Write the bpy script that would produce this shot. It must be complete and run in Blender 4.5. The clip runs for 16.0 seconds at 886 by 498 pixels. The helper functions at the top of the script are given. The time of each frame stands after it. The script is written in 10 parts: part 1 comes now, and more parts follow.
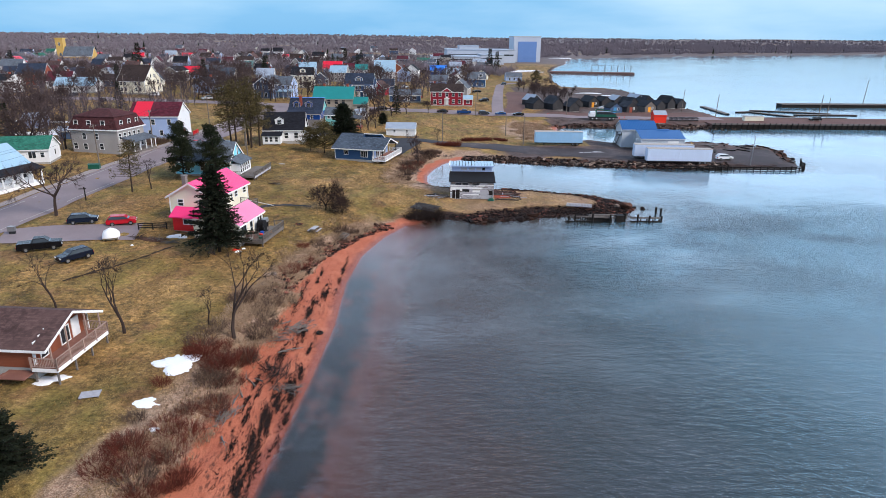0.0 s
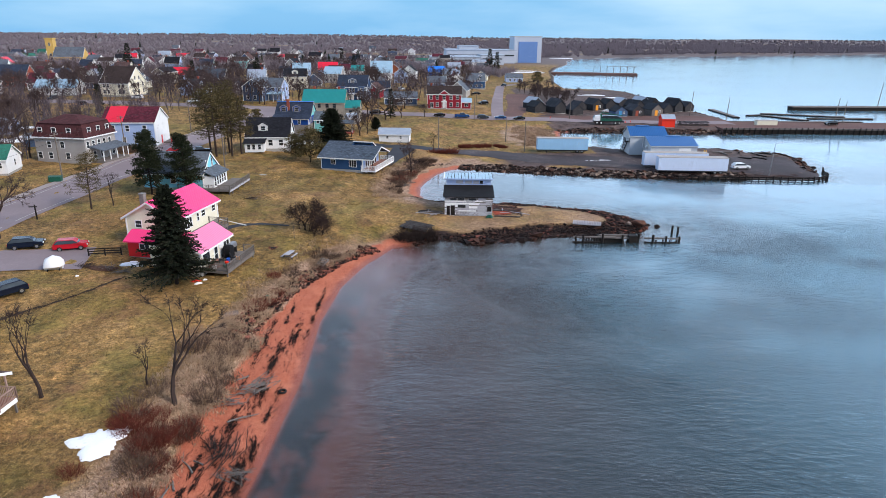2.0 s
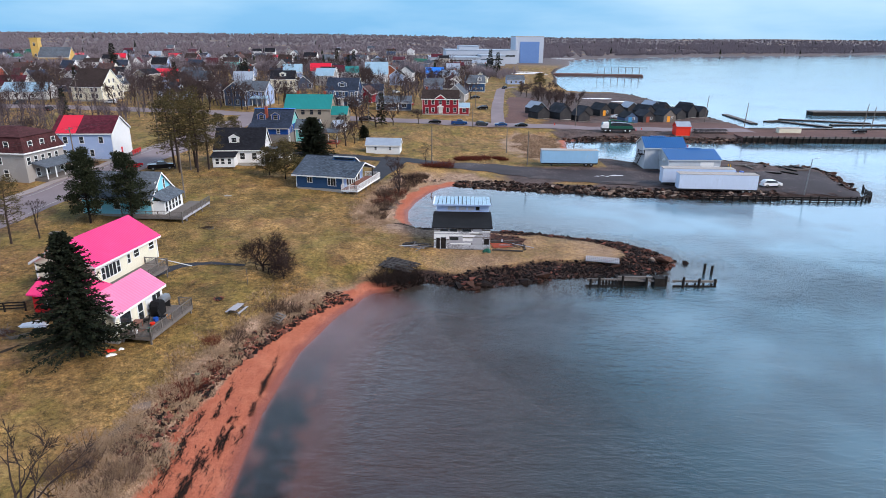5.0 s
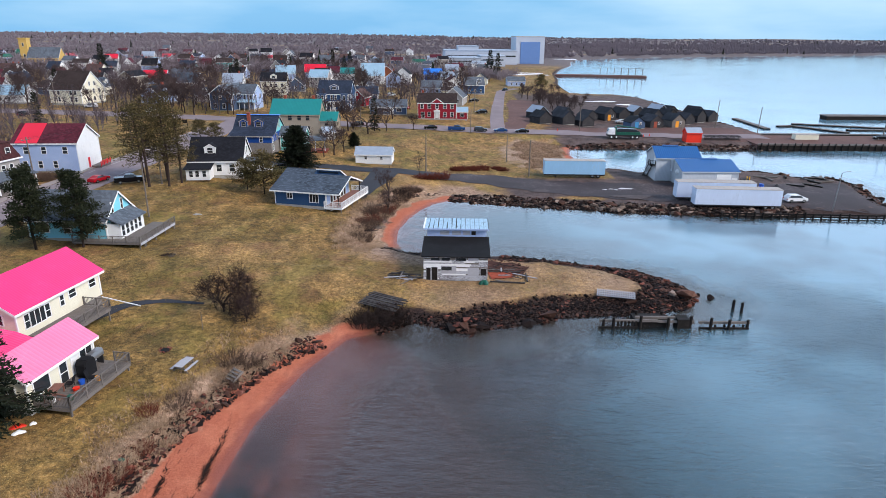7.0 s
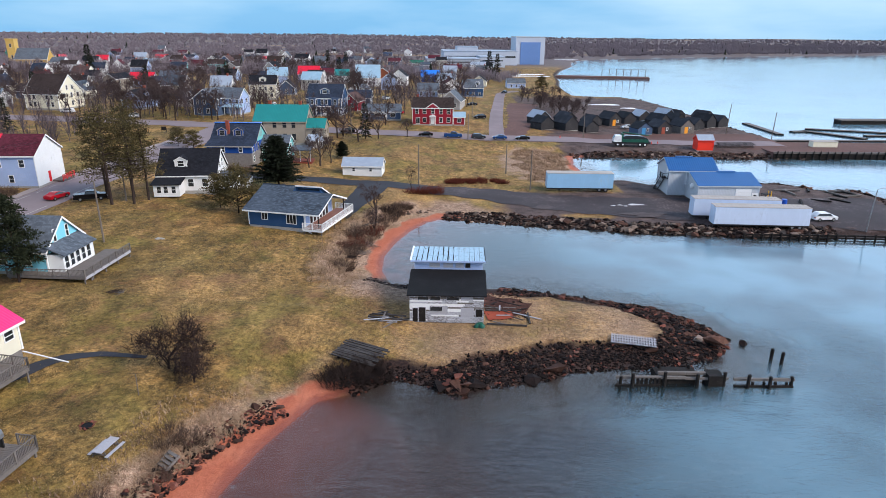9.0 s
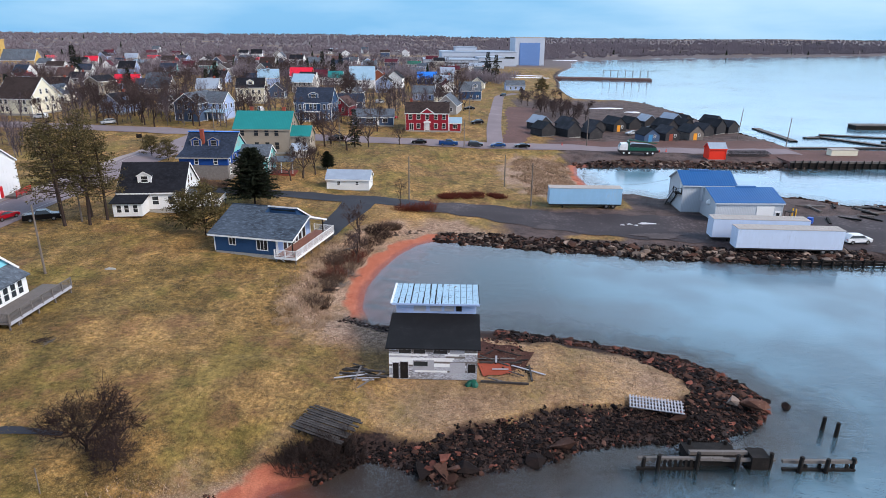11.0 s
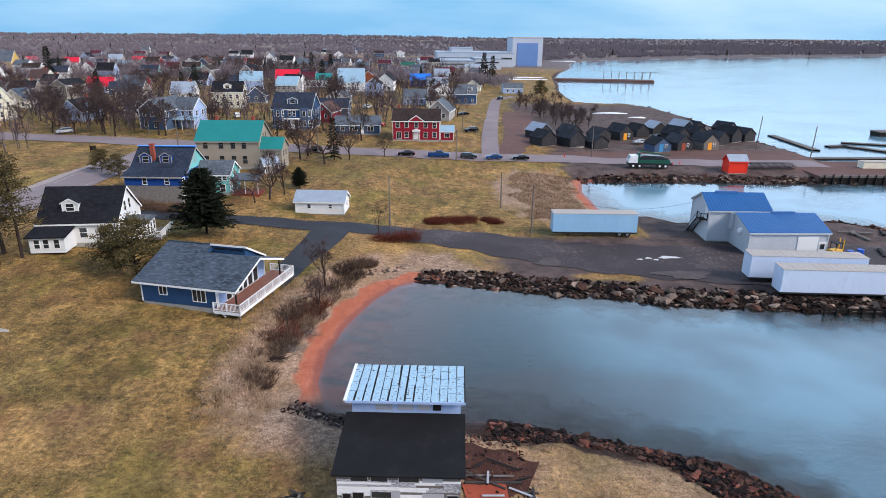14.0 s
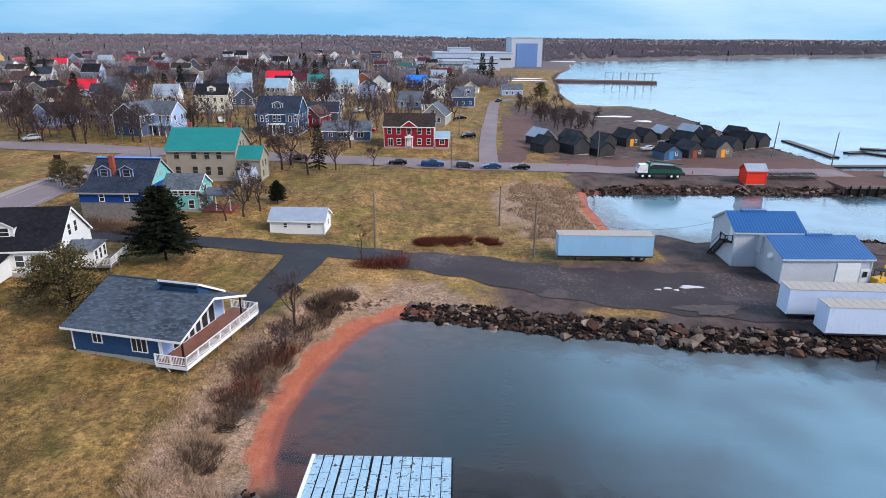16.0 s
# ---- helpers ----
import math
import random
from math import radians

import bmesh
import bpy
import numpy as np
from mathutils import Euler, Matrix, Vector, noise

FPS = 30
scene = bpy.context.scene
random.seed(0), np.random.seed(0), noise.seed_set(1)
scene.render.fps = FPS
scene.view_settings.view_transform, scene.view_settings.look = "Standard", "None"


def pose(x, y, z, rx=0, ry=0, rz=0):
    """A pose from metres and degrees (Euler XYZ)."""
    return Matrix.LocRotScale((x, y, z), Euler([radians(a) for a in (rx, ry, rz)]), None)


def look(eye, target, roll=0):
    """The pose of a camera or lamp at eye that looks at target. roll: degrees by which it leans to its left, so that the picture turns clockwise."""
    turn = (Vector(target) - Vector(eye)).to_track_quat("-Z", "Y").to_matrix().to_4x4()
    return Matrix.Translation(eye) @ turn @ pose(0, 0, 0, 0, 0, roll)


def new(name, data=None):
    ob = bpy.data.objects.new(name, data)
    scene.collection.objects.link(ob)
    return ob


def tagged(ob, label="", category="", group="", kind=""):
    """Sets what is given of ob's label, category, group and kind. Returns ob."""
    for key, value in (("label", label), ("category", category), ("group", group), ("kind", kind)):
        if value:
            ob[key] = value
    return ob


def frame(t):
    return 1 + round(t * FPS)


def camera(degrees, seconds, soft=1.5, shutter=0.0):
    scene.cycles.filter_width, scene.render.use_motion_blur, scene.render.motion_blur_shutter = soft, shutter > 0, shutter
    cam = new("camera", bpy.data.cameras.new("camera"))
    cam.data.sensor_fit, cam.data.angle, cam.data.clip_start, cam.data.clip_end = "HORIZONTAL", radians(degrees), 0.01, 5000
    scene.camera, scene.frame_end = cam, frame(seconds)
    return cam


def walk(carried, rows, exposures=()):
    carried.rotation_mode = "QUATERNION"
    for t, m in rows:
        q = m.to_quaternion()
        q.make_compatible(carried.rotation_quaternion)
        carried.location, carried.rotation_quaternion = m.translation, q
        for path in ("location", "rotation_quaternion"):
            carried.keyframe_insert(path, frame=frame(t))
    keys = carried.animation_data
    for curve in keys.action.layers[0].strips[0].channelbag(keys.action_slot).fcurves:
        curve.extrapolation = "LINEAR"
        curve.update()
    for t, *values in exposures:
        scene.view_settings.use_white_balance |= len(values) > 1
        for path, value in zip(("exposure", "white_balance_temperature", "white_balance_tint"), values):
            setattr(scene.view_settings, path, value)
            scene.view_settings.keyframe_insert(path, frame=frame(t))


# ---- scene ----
# ---------------------------------------------------------------- camera and its walk
cam = camera(70.0, 16.0, soft=0.85)
# seconds, x, y, z, tilt, lean, turn: a drone that slides ahead over the shore
FLIGHT = [
    (0.0, 0.00, 0.00, 31.81, 71.25, -0.42, 0.14),
    (0.5, 0.31, 3.07, 31.80, 71.25, -0.42, 0.16),
    (1.0, 0.63, 6.13, 31.79, 71.25, -0.41, 0.16),
    (1.5, 0.92, 9.20, 31.78, 71.25, -0.42, 0.16),
    (2.0, 1.19, 12.27, 31.78, 71.25, -0.41, 0.17),
    (2.5, 1.48, 15.31, 31.82, 71.23, -0.41, 0.19),
    (3.0, 1.77, 18.38, 31.82, 71.23, -0.40, 0.21),
    (3.5, 2.06, 21.46, 31.86, 71.23, -0.41, 0.23),
    (4.0, 2.35, 24.54, 31.86, 71.23, -0.42, 0.25),
    (6.5, 3.86, 39.88, 32.16, 71.20, -0.45, 0.29),
    (7.0, 4.13, 42.96, 32.21, 71.20, -0.45, 0.30),
    (7.5, 4.43, 46.01, 32.31, 71.20, -0.44, 0.30),
    (8.0, 4.72, 49.07, 32.38, 71.20, -0.43, 0.29),
    (8.5, 5.00, 52.16, 32.44, 71.20, -0.44, 0.29),
    (9.0, 5.30, 55.25, 32.53, 71.20, -0.42, 0.28),
    (11.5, 6.86, 70.46, 32.85, 71.21, -0.42, 0.19),
    (12.0, 7.18, 73.53, 32.86, 71.21, -0.39, 0.17),
    (12.5, 7.50, 76.60, 32.83, 71.21, -0.39, 0.12),
    (13.0, 7.80, 79.66, 32.81, 71.22, -0.41, 0.06),
    (13.5, 8.12, 82.70, 32.79, 71.22, -0.38, 0.03),
    (14.0, 8.43, 85.78, 32.74, 71.23, -0.39, -0.02),
    (14.5, 8.75, 88.83, 32.70, 71.23, -0.38, -0.04),
    (15.0, 9.04, 91.93, 32.61, 71.25, -0.37, -0.06),
    (15.5, 9.31, 94.97, 32.61, 71.25, -0.36, -0.09),
    (16.0, 9.58, 98.06, 32.56, 71.26, -0.36, -0.11),
]
walk(cam, [(t, pose(*row)) for t, *row in FLIGHT], [(0.0, 0.0, 6500, 14), (16.0, 0.0, 6500, 14)])

# ---------------------------------------------------------------- world, sun
SUN_TURN, SUN_HEIGHT = 120.0, 38.0      # degrees: bearing from north over east, height


def make_world():
    w = bpy.data.worlds.new("sky")
    scene.world = w
    w.use_nodes = True
    nt = w.node_tree
    nt.nodes.clear()
    n = nt.nodes.new
    out, bg, sky = n("ShaderNodeOutputWorld"), n("ShaderNodeBackground"), n("ShaderNodeTexSky")
    sky.sky_type, sky.sun_disc = "NISHITA", False
    sky.sun_elevation, sky.sun_rotation = radians(SUN_HEIGHT), radians(SUN_TURN)
    sky.air_density, sky.dust_density, sky.ozone_density = 1.0, 1.0, 2.0
    co, mp = n("ShaderNodeTexCoord"), n("ShaderNodeMapping")
    mp.inputs["Scale"].default_value = (1.0, 1.0, 5.0)
    no = n("ShaderNodeTexNoise")
    no.inputs["Scale"].default_value, no.inputs["Detail"].default_value = 2.2, 6.0
    # more cloud towards the east
    east, lean = n("ShaderNodeSeparateXYZ"), n("ShaderNodeMath")
    lean.operation = "MULTIPLY_ADD"
    nt.links.new(co.outputs["Generated"], east.inputs["Vector"])
    nt.links.new(east.outputs["X"], lean.inputs[0])
    lean.inputs[1].default_value = 0.16
    nt.links.new(no.outputs["Fac"], lean.inputs[2])
    rp = n("ShaderNodeMapRange")
    rp.inputs["From Min"].default_value, rp.inputs["From Max"].default_value = 0.35, 0.62
    rp.inputs["To Min"].default_value, rp.inputs["To Max"].default_value = 0.86, 0.96
    mx = n("ShaderNodeMix")
    mx.data_type = "RGBA"
    cl = n("ShaderNodeMix")
    cl.data_type = "RGBA"
    cl.inputs["A"].default_value, cl.inputs["B"].default_value = (1.8, 5.05, 8.4, 1), (4.9, 7.4, 9.2, 1)     # blue haze, thin bright cloud
    rc = n("ShaderNodeMapRange")
    rc.inputs["From Min"].default_value, rc.inputs["From Max"].default_value = 0.36, 0.68
    nt.links.new(lean.outputs["Value"], rc.inputs["Value"])
    nt.links.new(rc.outputs["Result"], cl.inputs["Factor"])
    # the cloud sheet grows whiter above the haze
    sx, hz, up = n("ShaderNodeSeparateXYZ"), n("ShaderNodeMapRange"), n("ShaderNodeMix")
    nt.links.new(co.outputs["Generated"], sx.inputs["Vector"])
    nt.links.new(sx.outputs["Z"], hz.inputs["Value"])
    hz.inputs["From Min"].default_value, hz.inputs["From Max"].default_value = 0.05, 0.14
    hz.inputs["To Max"].default_value = 0.9
    up.data_type = "RGBA"
    up.inputs["B"].default_value = (11.6, 16.2, 21.4, 1)
    nt.links.new(hz.outputs["Result"], up.inputs["Factor"])
    nt.links.new(cl.outputs["Result"], up.inputs["A"])
    nt.links.new(up.outputs["Result"], mx.inputs["B"])
    nt.links.new(co.outputs["Generated"], mp.inputs["Vector"])
    nt.links.new(mp.outputs["Vector"], no.inputs["Vector"])
    nt.links.new(lean.outputs["Value"], rp.inputs["Value"])
    # clear blue overhead
    ze, cover = n("ShaderNodeMapRange"), n("ShaderNodeMath")
    nt.links.new(sx.outputs["Z"], ze.inputs["Value"])
    ze.inputs["From Min"].default_value, ze.inputs["From Max"].default_value = 0.45, 0.82
    ze.inputs["To Min"].default_value, ze.inputs["To Max"].default_value = 1.0, 0.08
    cover.operation = "MULTIPLY"
    nt.links.new(rp.outputs["Result"], cover.inputs[0])
    nt.links.new(ze.outputs["Result"], cover.inputs[1])
    # the cloud sheet thins out towards the sun in the south
    so, thin = n("ShaderNodeMapRange"), n("ShaderNodeMath")
    nt.links.new(sx.outputs["Y"], so.inputs["Value"])
    so.inputs["From Min"].default_value, so.inputs["From Max"].default_value = -0.6, 0.15
    so.inputs["To Min"].default_value, so.inputs["To Max"].default_value = 0.3, 1.0
    thin.operation = "MULTIPLY"
    nt.links.new(cover.outputs["Value"], thin.inputs[0])
    nt.links.new(so.outputs["Result"], thin.inputs[1])
    nt.links.new(thin.outputs["Value"], mx.inputs["Factor"])
    nt.links.new(sky.outputs["Color"], mx.inputs["A"])
    nt.links.new(mx.outputs["Result"], bg.inputs["Color"])
    bg.inputs["Strength"].default_value = 0.117
    nt.links.new(bg.outputs["Background"], out.inputs["Surface"])


make_world()
sun_data = bpy.data.lights.new("sun", "SUN")
sun_data.energy, sun_data.angle, sun_data.color = 3.4, radians(20), (1.0, 0.91, 0.80)
sun = new("sun", sun_data)
sun.matrix_basis = look((0, 0, 200), (-200 * math.sin(radians(SUN_TURN)) / math.tan(radians(SUN_HEIGHT)), -200 * math.cos(radians(SUN_TURN)) / math.tan(radians(SUN_HEIGHT)), 0))
# ---------------------------------------------------------------- materials
def nodes_of(name):
    m = bpy.data.materials.new(name)
    m.use_nodes = True
    nt = m.node_tree
    return m, nt, nt.nodes["Principled BSDF"]


def link(nt, a, b):
    nt.links.new(a, b)


def noise_node(nt, scale, detail=4.0, stretch=None, rough=0.55):
    geo = nt.nodes.new("ShaderNodeNewGeometry")
    vec = geo.outputs["Position"]
    if stretch:
        mp = nt.nodes.new("ShaderNodeMapping")
        mp.inputs["Scale"].default_value = stretch
        link(nt, vec, mp.inputs["Vector"])
        vec = mp.outputs["Vector"]
    no = nt.nodes.new("ShaderNodeTexNoise")
    no.inputs["Scale"].default_value, no.inputs["Detail"].default_value = scale, detail
    no.inputs["Roughness"].default_value = rough
    link(nt, vec, no.inputs["Vector"])
    return no.outputs["Fac"]


def span(nt, value, a, b, lo=0.0, hi=1.0):
    r = nt.nodes.new("ShaderNodeMapRange")
    for key, v in zip(("From Min", "From Max", "To Min", "To Max"), (a, b, lo, hi)):
        r.inputs[key].default_value = v
    link(nt, value, r.inputs["Value"])
    return r.outputs["Result"]


def mixed(nt, fac, a, b, how="MIX"):
    m = nt.nodes.new("ShaderNodeMix")
    m.data_type, m.blend_type = "RGBA", how
    if isinstance(fac, float):
        m.inputs["Factor"].default_value = fac
    else:
        link(nt, fac, m.inputs["Factor"])
    for key, v in (("A", a), ("B", b)):
        if isinstance(v, tuple):
            m.inputs[key].default_value = (*v[:3], 1)
        else:
            link(nt, v, m.inputs[key])
    return m.outputs["Result"]


def sums(nt, how, a, b):
    m = nt.nodes.new("ShaderNodeMath")
    m.operation = how
    for i, v in enumerate((a, b)):
        if isinstance(v, (int, float)):
            m.inputs[i].default_value = v
        else:
            link(nt, v, m.inputs[i])
    return m.outputs["Value"]


def valued(nt, col, k):
    h = nt.nodes.new("ShaderNodeHueSaturation")
    link(nt, k, h.inputs["Value"])
    link(nt, col, h.inputs["Color"])
    return h.outputs["Color"]


def bumped(nt, bsdf, height, strength=0.3, distance=0.05):
    b = nt.nodes.new("ShaderNodeBump")
    b.inputs["Strength"].default_value, b.inputs["Distance"].default_value = strength, distance
    link(nt, height, b.inputs["Height"])
    link(nt, b.outputs["Normal"], bsdf.inputs["Normal"])


def shade(c, k):
    return tuple(min(1.0, v * k) for v in c)


def coat(name, col, worn=None, big=0.5, fine=6.0, rough=0.7, metal=0.0, bump=0.25, vary=0.12, stretch=None, wear=(0.55, 0.75), per_piece=0.0):
    """A surface of one colour with wear patches, grain and relief."""
    m, nt, b = nodes_of(name)
    g, f = noise_node(nt, big, 5.0, stretch), noise_node(nt, fine, 3.0, stretch)
    base = mixed(nt, span(nt, g, 0.3, 0.7), shade(col, 1 - vary), shade(col, 1 + vary))
    base = mixed(nt, span(nt, f, 0.3, 0.7), base, shade(col, 1 - 0.8 * vary))
    if worn:
        base = mixed(nt, span(nt, sums(nt, "MULTIPLY", sums(nt, "ADD", g, f), 0.5), *wear), base, worn)
    if per_piece:
        oi = nt.nodes.new("ShaderNodeObjectInfo")
        hs = nt.nodes.new("ShaderNodeHueSaturation")
        link(nt, span(nt, oi.outputs["Random"], 0, 1, 1 - per_piece, 1 + per_piece), hs.inputs["Value"])
        link(nt, base, hs.inputs["Color"])
        base = hs.outputs["Color"]
    link(nt, base, b.inputs["Base Color"])
    b.inputs["Roughness"].default_value, b.inputs["Metallic"].default_value = rough, metal
    b.inputs["Specular IOR Level"].default_value = 0.12 if rough > 0.6 else 0.3
    bumped(nt, b, f, bump, 0.02)
    return m


def boards(name, col, worn=None, pitch=0.16, axis="Z", rough=0.65, depth=0.5, vary=0.08, metal=0.0, wear=(0.55, 0.75)):
    """Cladding in courses: lapped boards (axis Z), ribbed sheets (axis X or Y, in the thing's own frame)."""
    m, nt, b = nodes_of(name)
    co = nt.nodes.new("ShaderNodeTexCoord")
    wv = nt.nodes.new("ShaderNodeTexWave")
    wv.wave_type, wv.bands_direction, wv.wave_profile = "BANDS", axis, "SAW" if axis == "Z" else "SIN"
    wv.inputs["Scale"].default_value = 0.314 / pitch
    link(nt, co.outputs["Object"], wv.inputs["Vector"])
    g, f = noise_node(nt, 0.45, 5.0), noise_node(nt, 5.0, 3.0, (1, 1, 4))
    base = mixed(nt, span(nt, g, 0.3, 0.7), shade(col, 1 - vary), shade(col, 1 + vary))
    base = mixed(nt, span(nt, f, 0.3, 0.7), base, shade(col, 1 - vary))
    if worn:
        base = mixed(nt, span(nt, sums(nt, "MULTIPLY", sums(nt, "ADD", g, f), 0.5), *wear), base, worn)
    base = mixed(nt, span(nt, wv.outputs["Fac"], 0.0, 0.12, 0.25, 0.0), base, shade(col, 0.55))
    link(nt, base, b.inputs["Base Color"])
    b.inputs["Roughness"].default_value, b.inputs["Metallic"].default_value = rough, metal
    b.inputs["Specular IOR Level"].default_value = 0.12 if rough > 0.6 else 0.3
    bumped(nt, b, wv.outputs["Fac"], depth, 0.03)
    return m


def shingles(name, col, rough=0.85, vary=0.3):
    """Asphalt shingles: courses and tabs of uneven shade."""
    m, nt, b = nodes_of(name)
    co = nt.nodes.new("ShaderNodeTexCoord")
    br = nt.nodes.new("ShaderNodeTexBrick")
    br.inputs["Scale"].default_value = 1.0
    br.inputs["Brick Width"].default_value, br.inputs["Row Height"].default_value = 0.5, 0.2
    br.inputs["Mortar Size"].default_value = 0.008
    br.inputs["Color1"].default_value, br.inputs["Color2"].default_value = (*shade(col, 1 - vary), 1), (*shade(col, 1 + vary), 1)
    br.inputs["Mortar"].default_value = (*shade(col, 0.45), 1)
    link(nt, co.outputs["Object"], br.inputs["Vector"])
    g = noise_node(nt, 1.8, 5.0, None, 0.7)
    g2 = noise_node(nt, 0.25, 3.0)
    base = mixed(nt, span(nt, g, 0.42, 0.62, 0, 0.85), br.outputs["Color"], shade(col, 0.45))
    base = mixed(nt, span(nt, g2, 0.35, 0.7, 0, 0.5), base, shade(col, 1.35))
    link(nt, base, b.inputs["Base Color"])
    b.inputs["Roughness"].default_value = rough
    b.inputs["Specular IOR Level"].default_value = 0.1
    bumped(nt, b, br.outputs["Fac"], 0.3, 0.01)
    return m


def glass_dark(name, col=(0.02, 0.025, 0.03)):
    m, nt, b = nodes_of(name)
    g = noise_node(nt, 0.8, 2.0)
    link(nt, mixed(nt, g, shade(col, 0.5), shade(col, 1.8)), b.inputs["Base Color"])
    b.inputs["Roughness"].default_value = 0.06
    b.inputs["Specular IOR Level"].default_value = 0.6
    return m


WHITE = (0.78, 0.79, 0.80)
M = {}
M["glass"] = glass_dark("window_glass")
M["white"] = coat("white_paint", WHITE, (0.6, 0.6, 0.58), rough=0.5, vary=0.05)
M["white_boards"] = boards("white_clapboard", WHITE, (0.62, 0.62, 0.6))
M["cream_boards"] = boards("cream_clapboard", (0.78, 0.74, 0.60), (0.68, 0.64, 0.5))
M["yellow_boards"] = boards("yellow_clapboard", (0.62, 0.40, 0.12))
M["navy_boards"] = boards("navy_clapboard", (0.028, 0.075, 0.17), (0.05, 0.10, 0.2))
M["slate_boards"] = boards("slate_blue_clapboard", (0.07, 0.11, 0.19))
M["royal_boards"] = boards("royal_blue_clapboard", (0.014, 0.065, 0.27))
M["paleblue_boards"] = boards("pale_blue_clapboard", (0.36, 0.47, 0.72), (0.5, 0.55, 0.7))
M["cyan_boards"] = boards("cyan_clapboard", (0.22, 0.62, 0.78))
M["seafoam_boards"] = boards("seafoam_clapboard", (0.18, 0.52, 0.52))
M["red_boards"] = boards("dark_red_clapboard", (0.28, 0.02, 0.035))
M["redpaint"] = coat("red_paint", (0.62, 0.015, 0.02), rough=0.5, vary=0.08)
M["scarlet"] = coat("scarlet_plywood", (0.75, 0.03, 0.01), rough=0.5, vary=0.06)
M["cedar_boards"] = boards("cedar_boards", (0.24, 0.075, 0.04), (0.32, 0.12, 0.07))
M["grey_boards"] = boards("grey_clapboard", (0.36, 0.34, 0.33), (0.45, 0.43, 0.4))
M["tan_boards"] = boards("tan_shingle_wall", (0.33, 0.29, 0.24), (0.4, 0.36, 0.3))
M["brick"] = coat("red_brick", (0.30, 0.075, 0.05), big=1.0, fine=8)
M["blackwood"] = boards("tarred_boards", (0.040, 0.039, 0.043), (0.12, 0.11, 0.105), pitch=0.25, axis="X")
M["weathered"] = boards("peeling_white_boards", (0.58, 0.59, 0.65), (0.20, 0.19, 0.20), pitch=0.2, vary=0.3, wear=(0.46, 0.56))
M["stone"] = coat("field_stone", (0.22, 0.2, 0.19), (0.33, 0.3, 0.28), big=2.5, fine=8, vary=0.3, bump=0.6)
M["concrete"] = coat("concrete", (0.36, 0.35, 0.33), (0.22, 0.21, 0.2), vary=0.15)
M["roof_black"] = shingles("black_shingles", (0.017, 0.018, 0.024))
M["roof_grey"] = shingles("grey_blue_shingles", (0.07, 0.09, 0.12), 0.85, 0.6)
M["roof_slate"] = shingles("slate_shingles", (0.11, 0.13, 0.16))
M["roof_brown"] = shingles("brown_shingles", (0.105, 0.062, 0.058))
M["roof_darkbrown"] = shingles("dark_brown_shingles", (0.045, 0.032, 0.03))
M["roof_maroon"] = shingles("maroon_shingles", (0.10, 0.022, 0.035))
M["roof_pink"] = boards("hot_pink_ribbed_metal", (0.86, 0.035, 0.18), (0.88, 0.07, 0.22), pitch=0.3, axis="X", rough=0.35, depth=0.35)
M["roof_rose"] = boards("faded_pink_ribbed_metal", (0.83, 0.2, 0.36), (0.85, 0.3, 0.45), pitch=0.4, axis="X", rough=0.45, depth=0.5)
M["roof_teal"] = boards("teal_ribbed_metal", (0.015, 0.215, 0.215), (0.03, 0.26, 0.25), pitch=0.4, axis="X", rough=0.4, depth=0.3)
M["roof_green"] = shingles("green_shingles", (0.03, 0.15, 0.11))
M["roof_red"] = boards("red_ribbed_metal", (0.70, 0.02, 0.05), pitch=0.4, axis="X", rough=0.4)
M["roof_blue"] = boards("blue_ribbed_metal", (0.018, 0.105, 0.31), (0.026, 0.13, 0.35), pitch=0.45, axis="X", rough=0.35, depth=0.8)
M["roof_brightblue"] = boards("bright_blue_metal", (0.02, 0.20, 0.75), pitch=0.6, axis="X", rough=0.4)
M["roof_pale"] = boards("pale_galvanised_sheet", (0.34, 0.52, 0.66), (0.48, 0.60, 0.70), pitch=0.25, axis="X", rough=0.4, metal=0.2)
M["tarpaper"] = coat("tar_paper", (0.014, 0.014, 0.016), (0.03, 0.03, 0.032), rough=0.8, vary=0.25)
M["greywood"] = coat("weathered_grey_wood", (0.17, 0.15, 0.14), (0.07, 0.062, 0.058), big=1.5, fine=9, vary=0.25)
M["darkwood"] = coat("wet_dark_timber", (0.018, 0.015, 0.014), (0.045, 0.037, 0.033), big=1.5, fine=9, vary=0.3)
M["polewood"] = coat("pole_wood", (0.17, 0.14, 0.12), (0.24, 0.21, 0.18), big=1.0, fine=8)
M["deckwood"] = coat("red_brown_decking", (0.24, 0.11, 0.085), (0.3, 0.17, 0.13), big=1.0, fine=8, vary=0.2)
M["metalgrey"] = boards("grey_sheet_wall", (0.52, 0.56, 0.61), (0.6, 0.63, 0.66), pitch=0.3, axis="X", rough=0.5, depth=0.3)
M["trailer"] = coat("pale_trailer_sheet", (0.55, 0.64, 0.80), (0.44, 0.50, 0.62), big=0.4, fine=3, rough=0.4, vary=0.07, stretch=(1, 1, 0.35))
M["trailer_blue"] = coat("sky_blue_trailer_sheet", (0.28, 0.50, 0.72), (0.36, 0.52, 0.66), big=0.4, fine=3, rough=0.4, vary=0.08, stretch=(1, 1, 0.35))
M["trailer_top"] = coat("dusty_trailer_roof", (0.44, 0.40, 0.37), (0.18, 0.14, 0.12), big=0.35, vary=0.15)
M["rubber"] = coat("tyre_rubber", (0.02, 0.02, 0.02), rough=0.9)
M["steel"] = coat("dull_steel", (0.3, 0.3, 0.31), rough=0.4, metal=0.7)
M["darksteel"] = coat("dark_underframe", (0.03, 0.03, 0.033), rough=0.7)
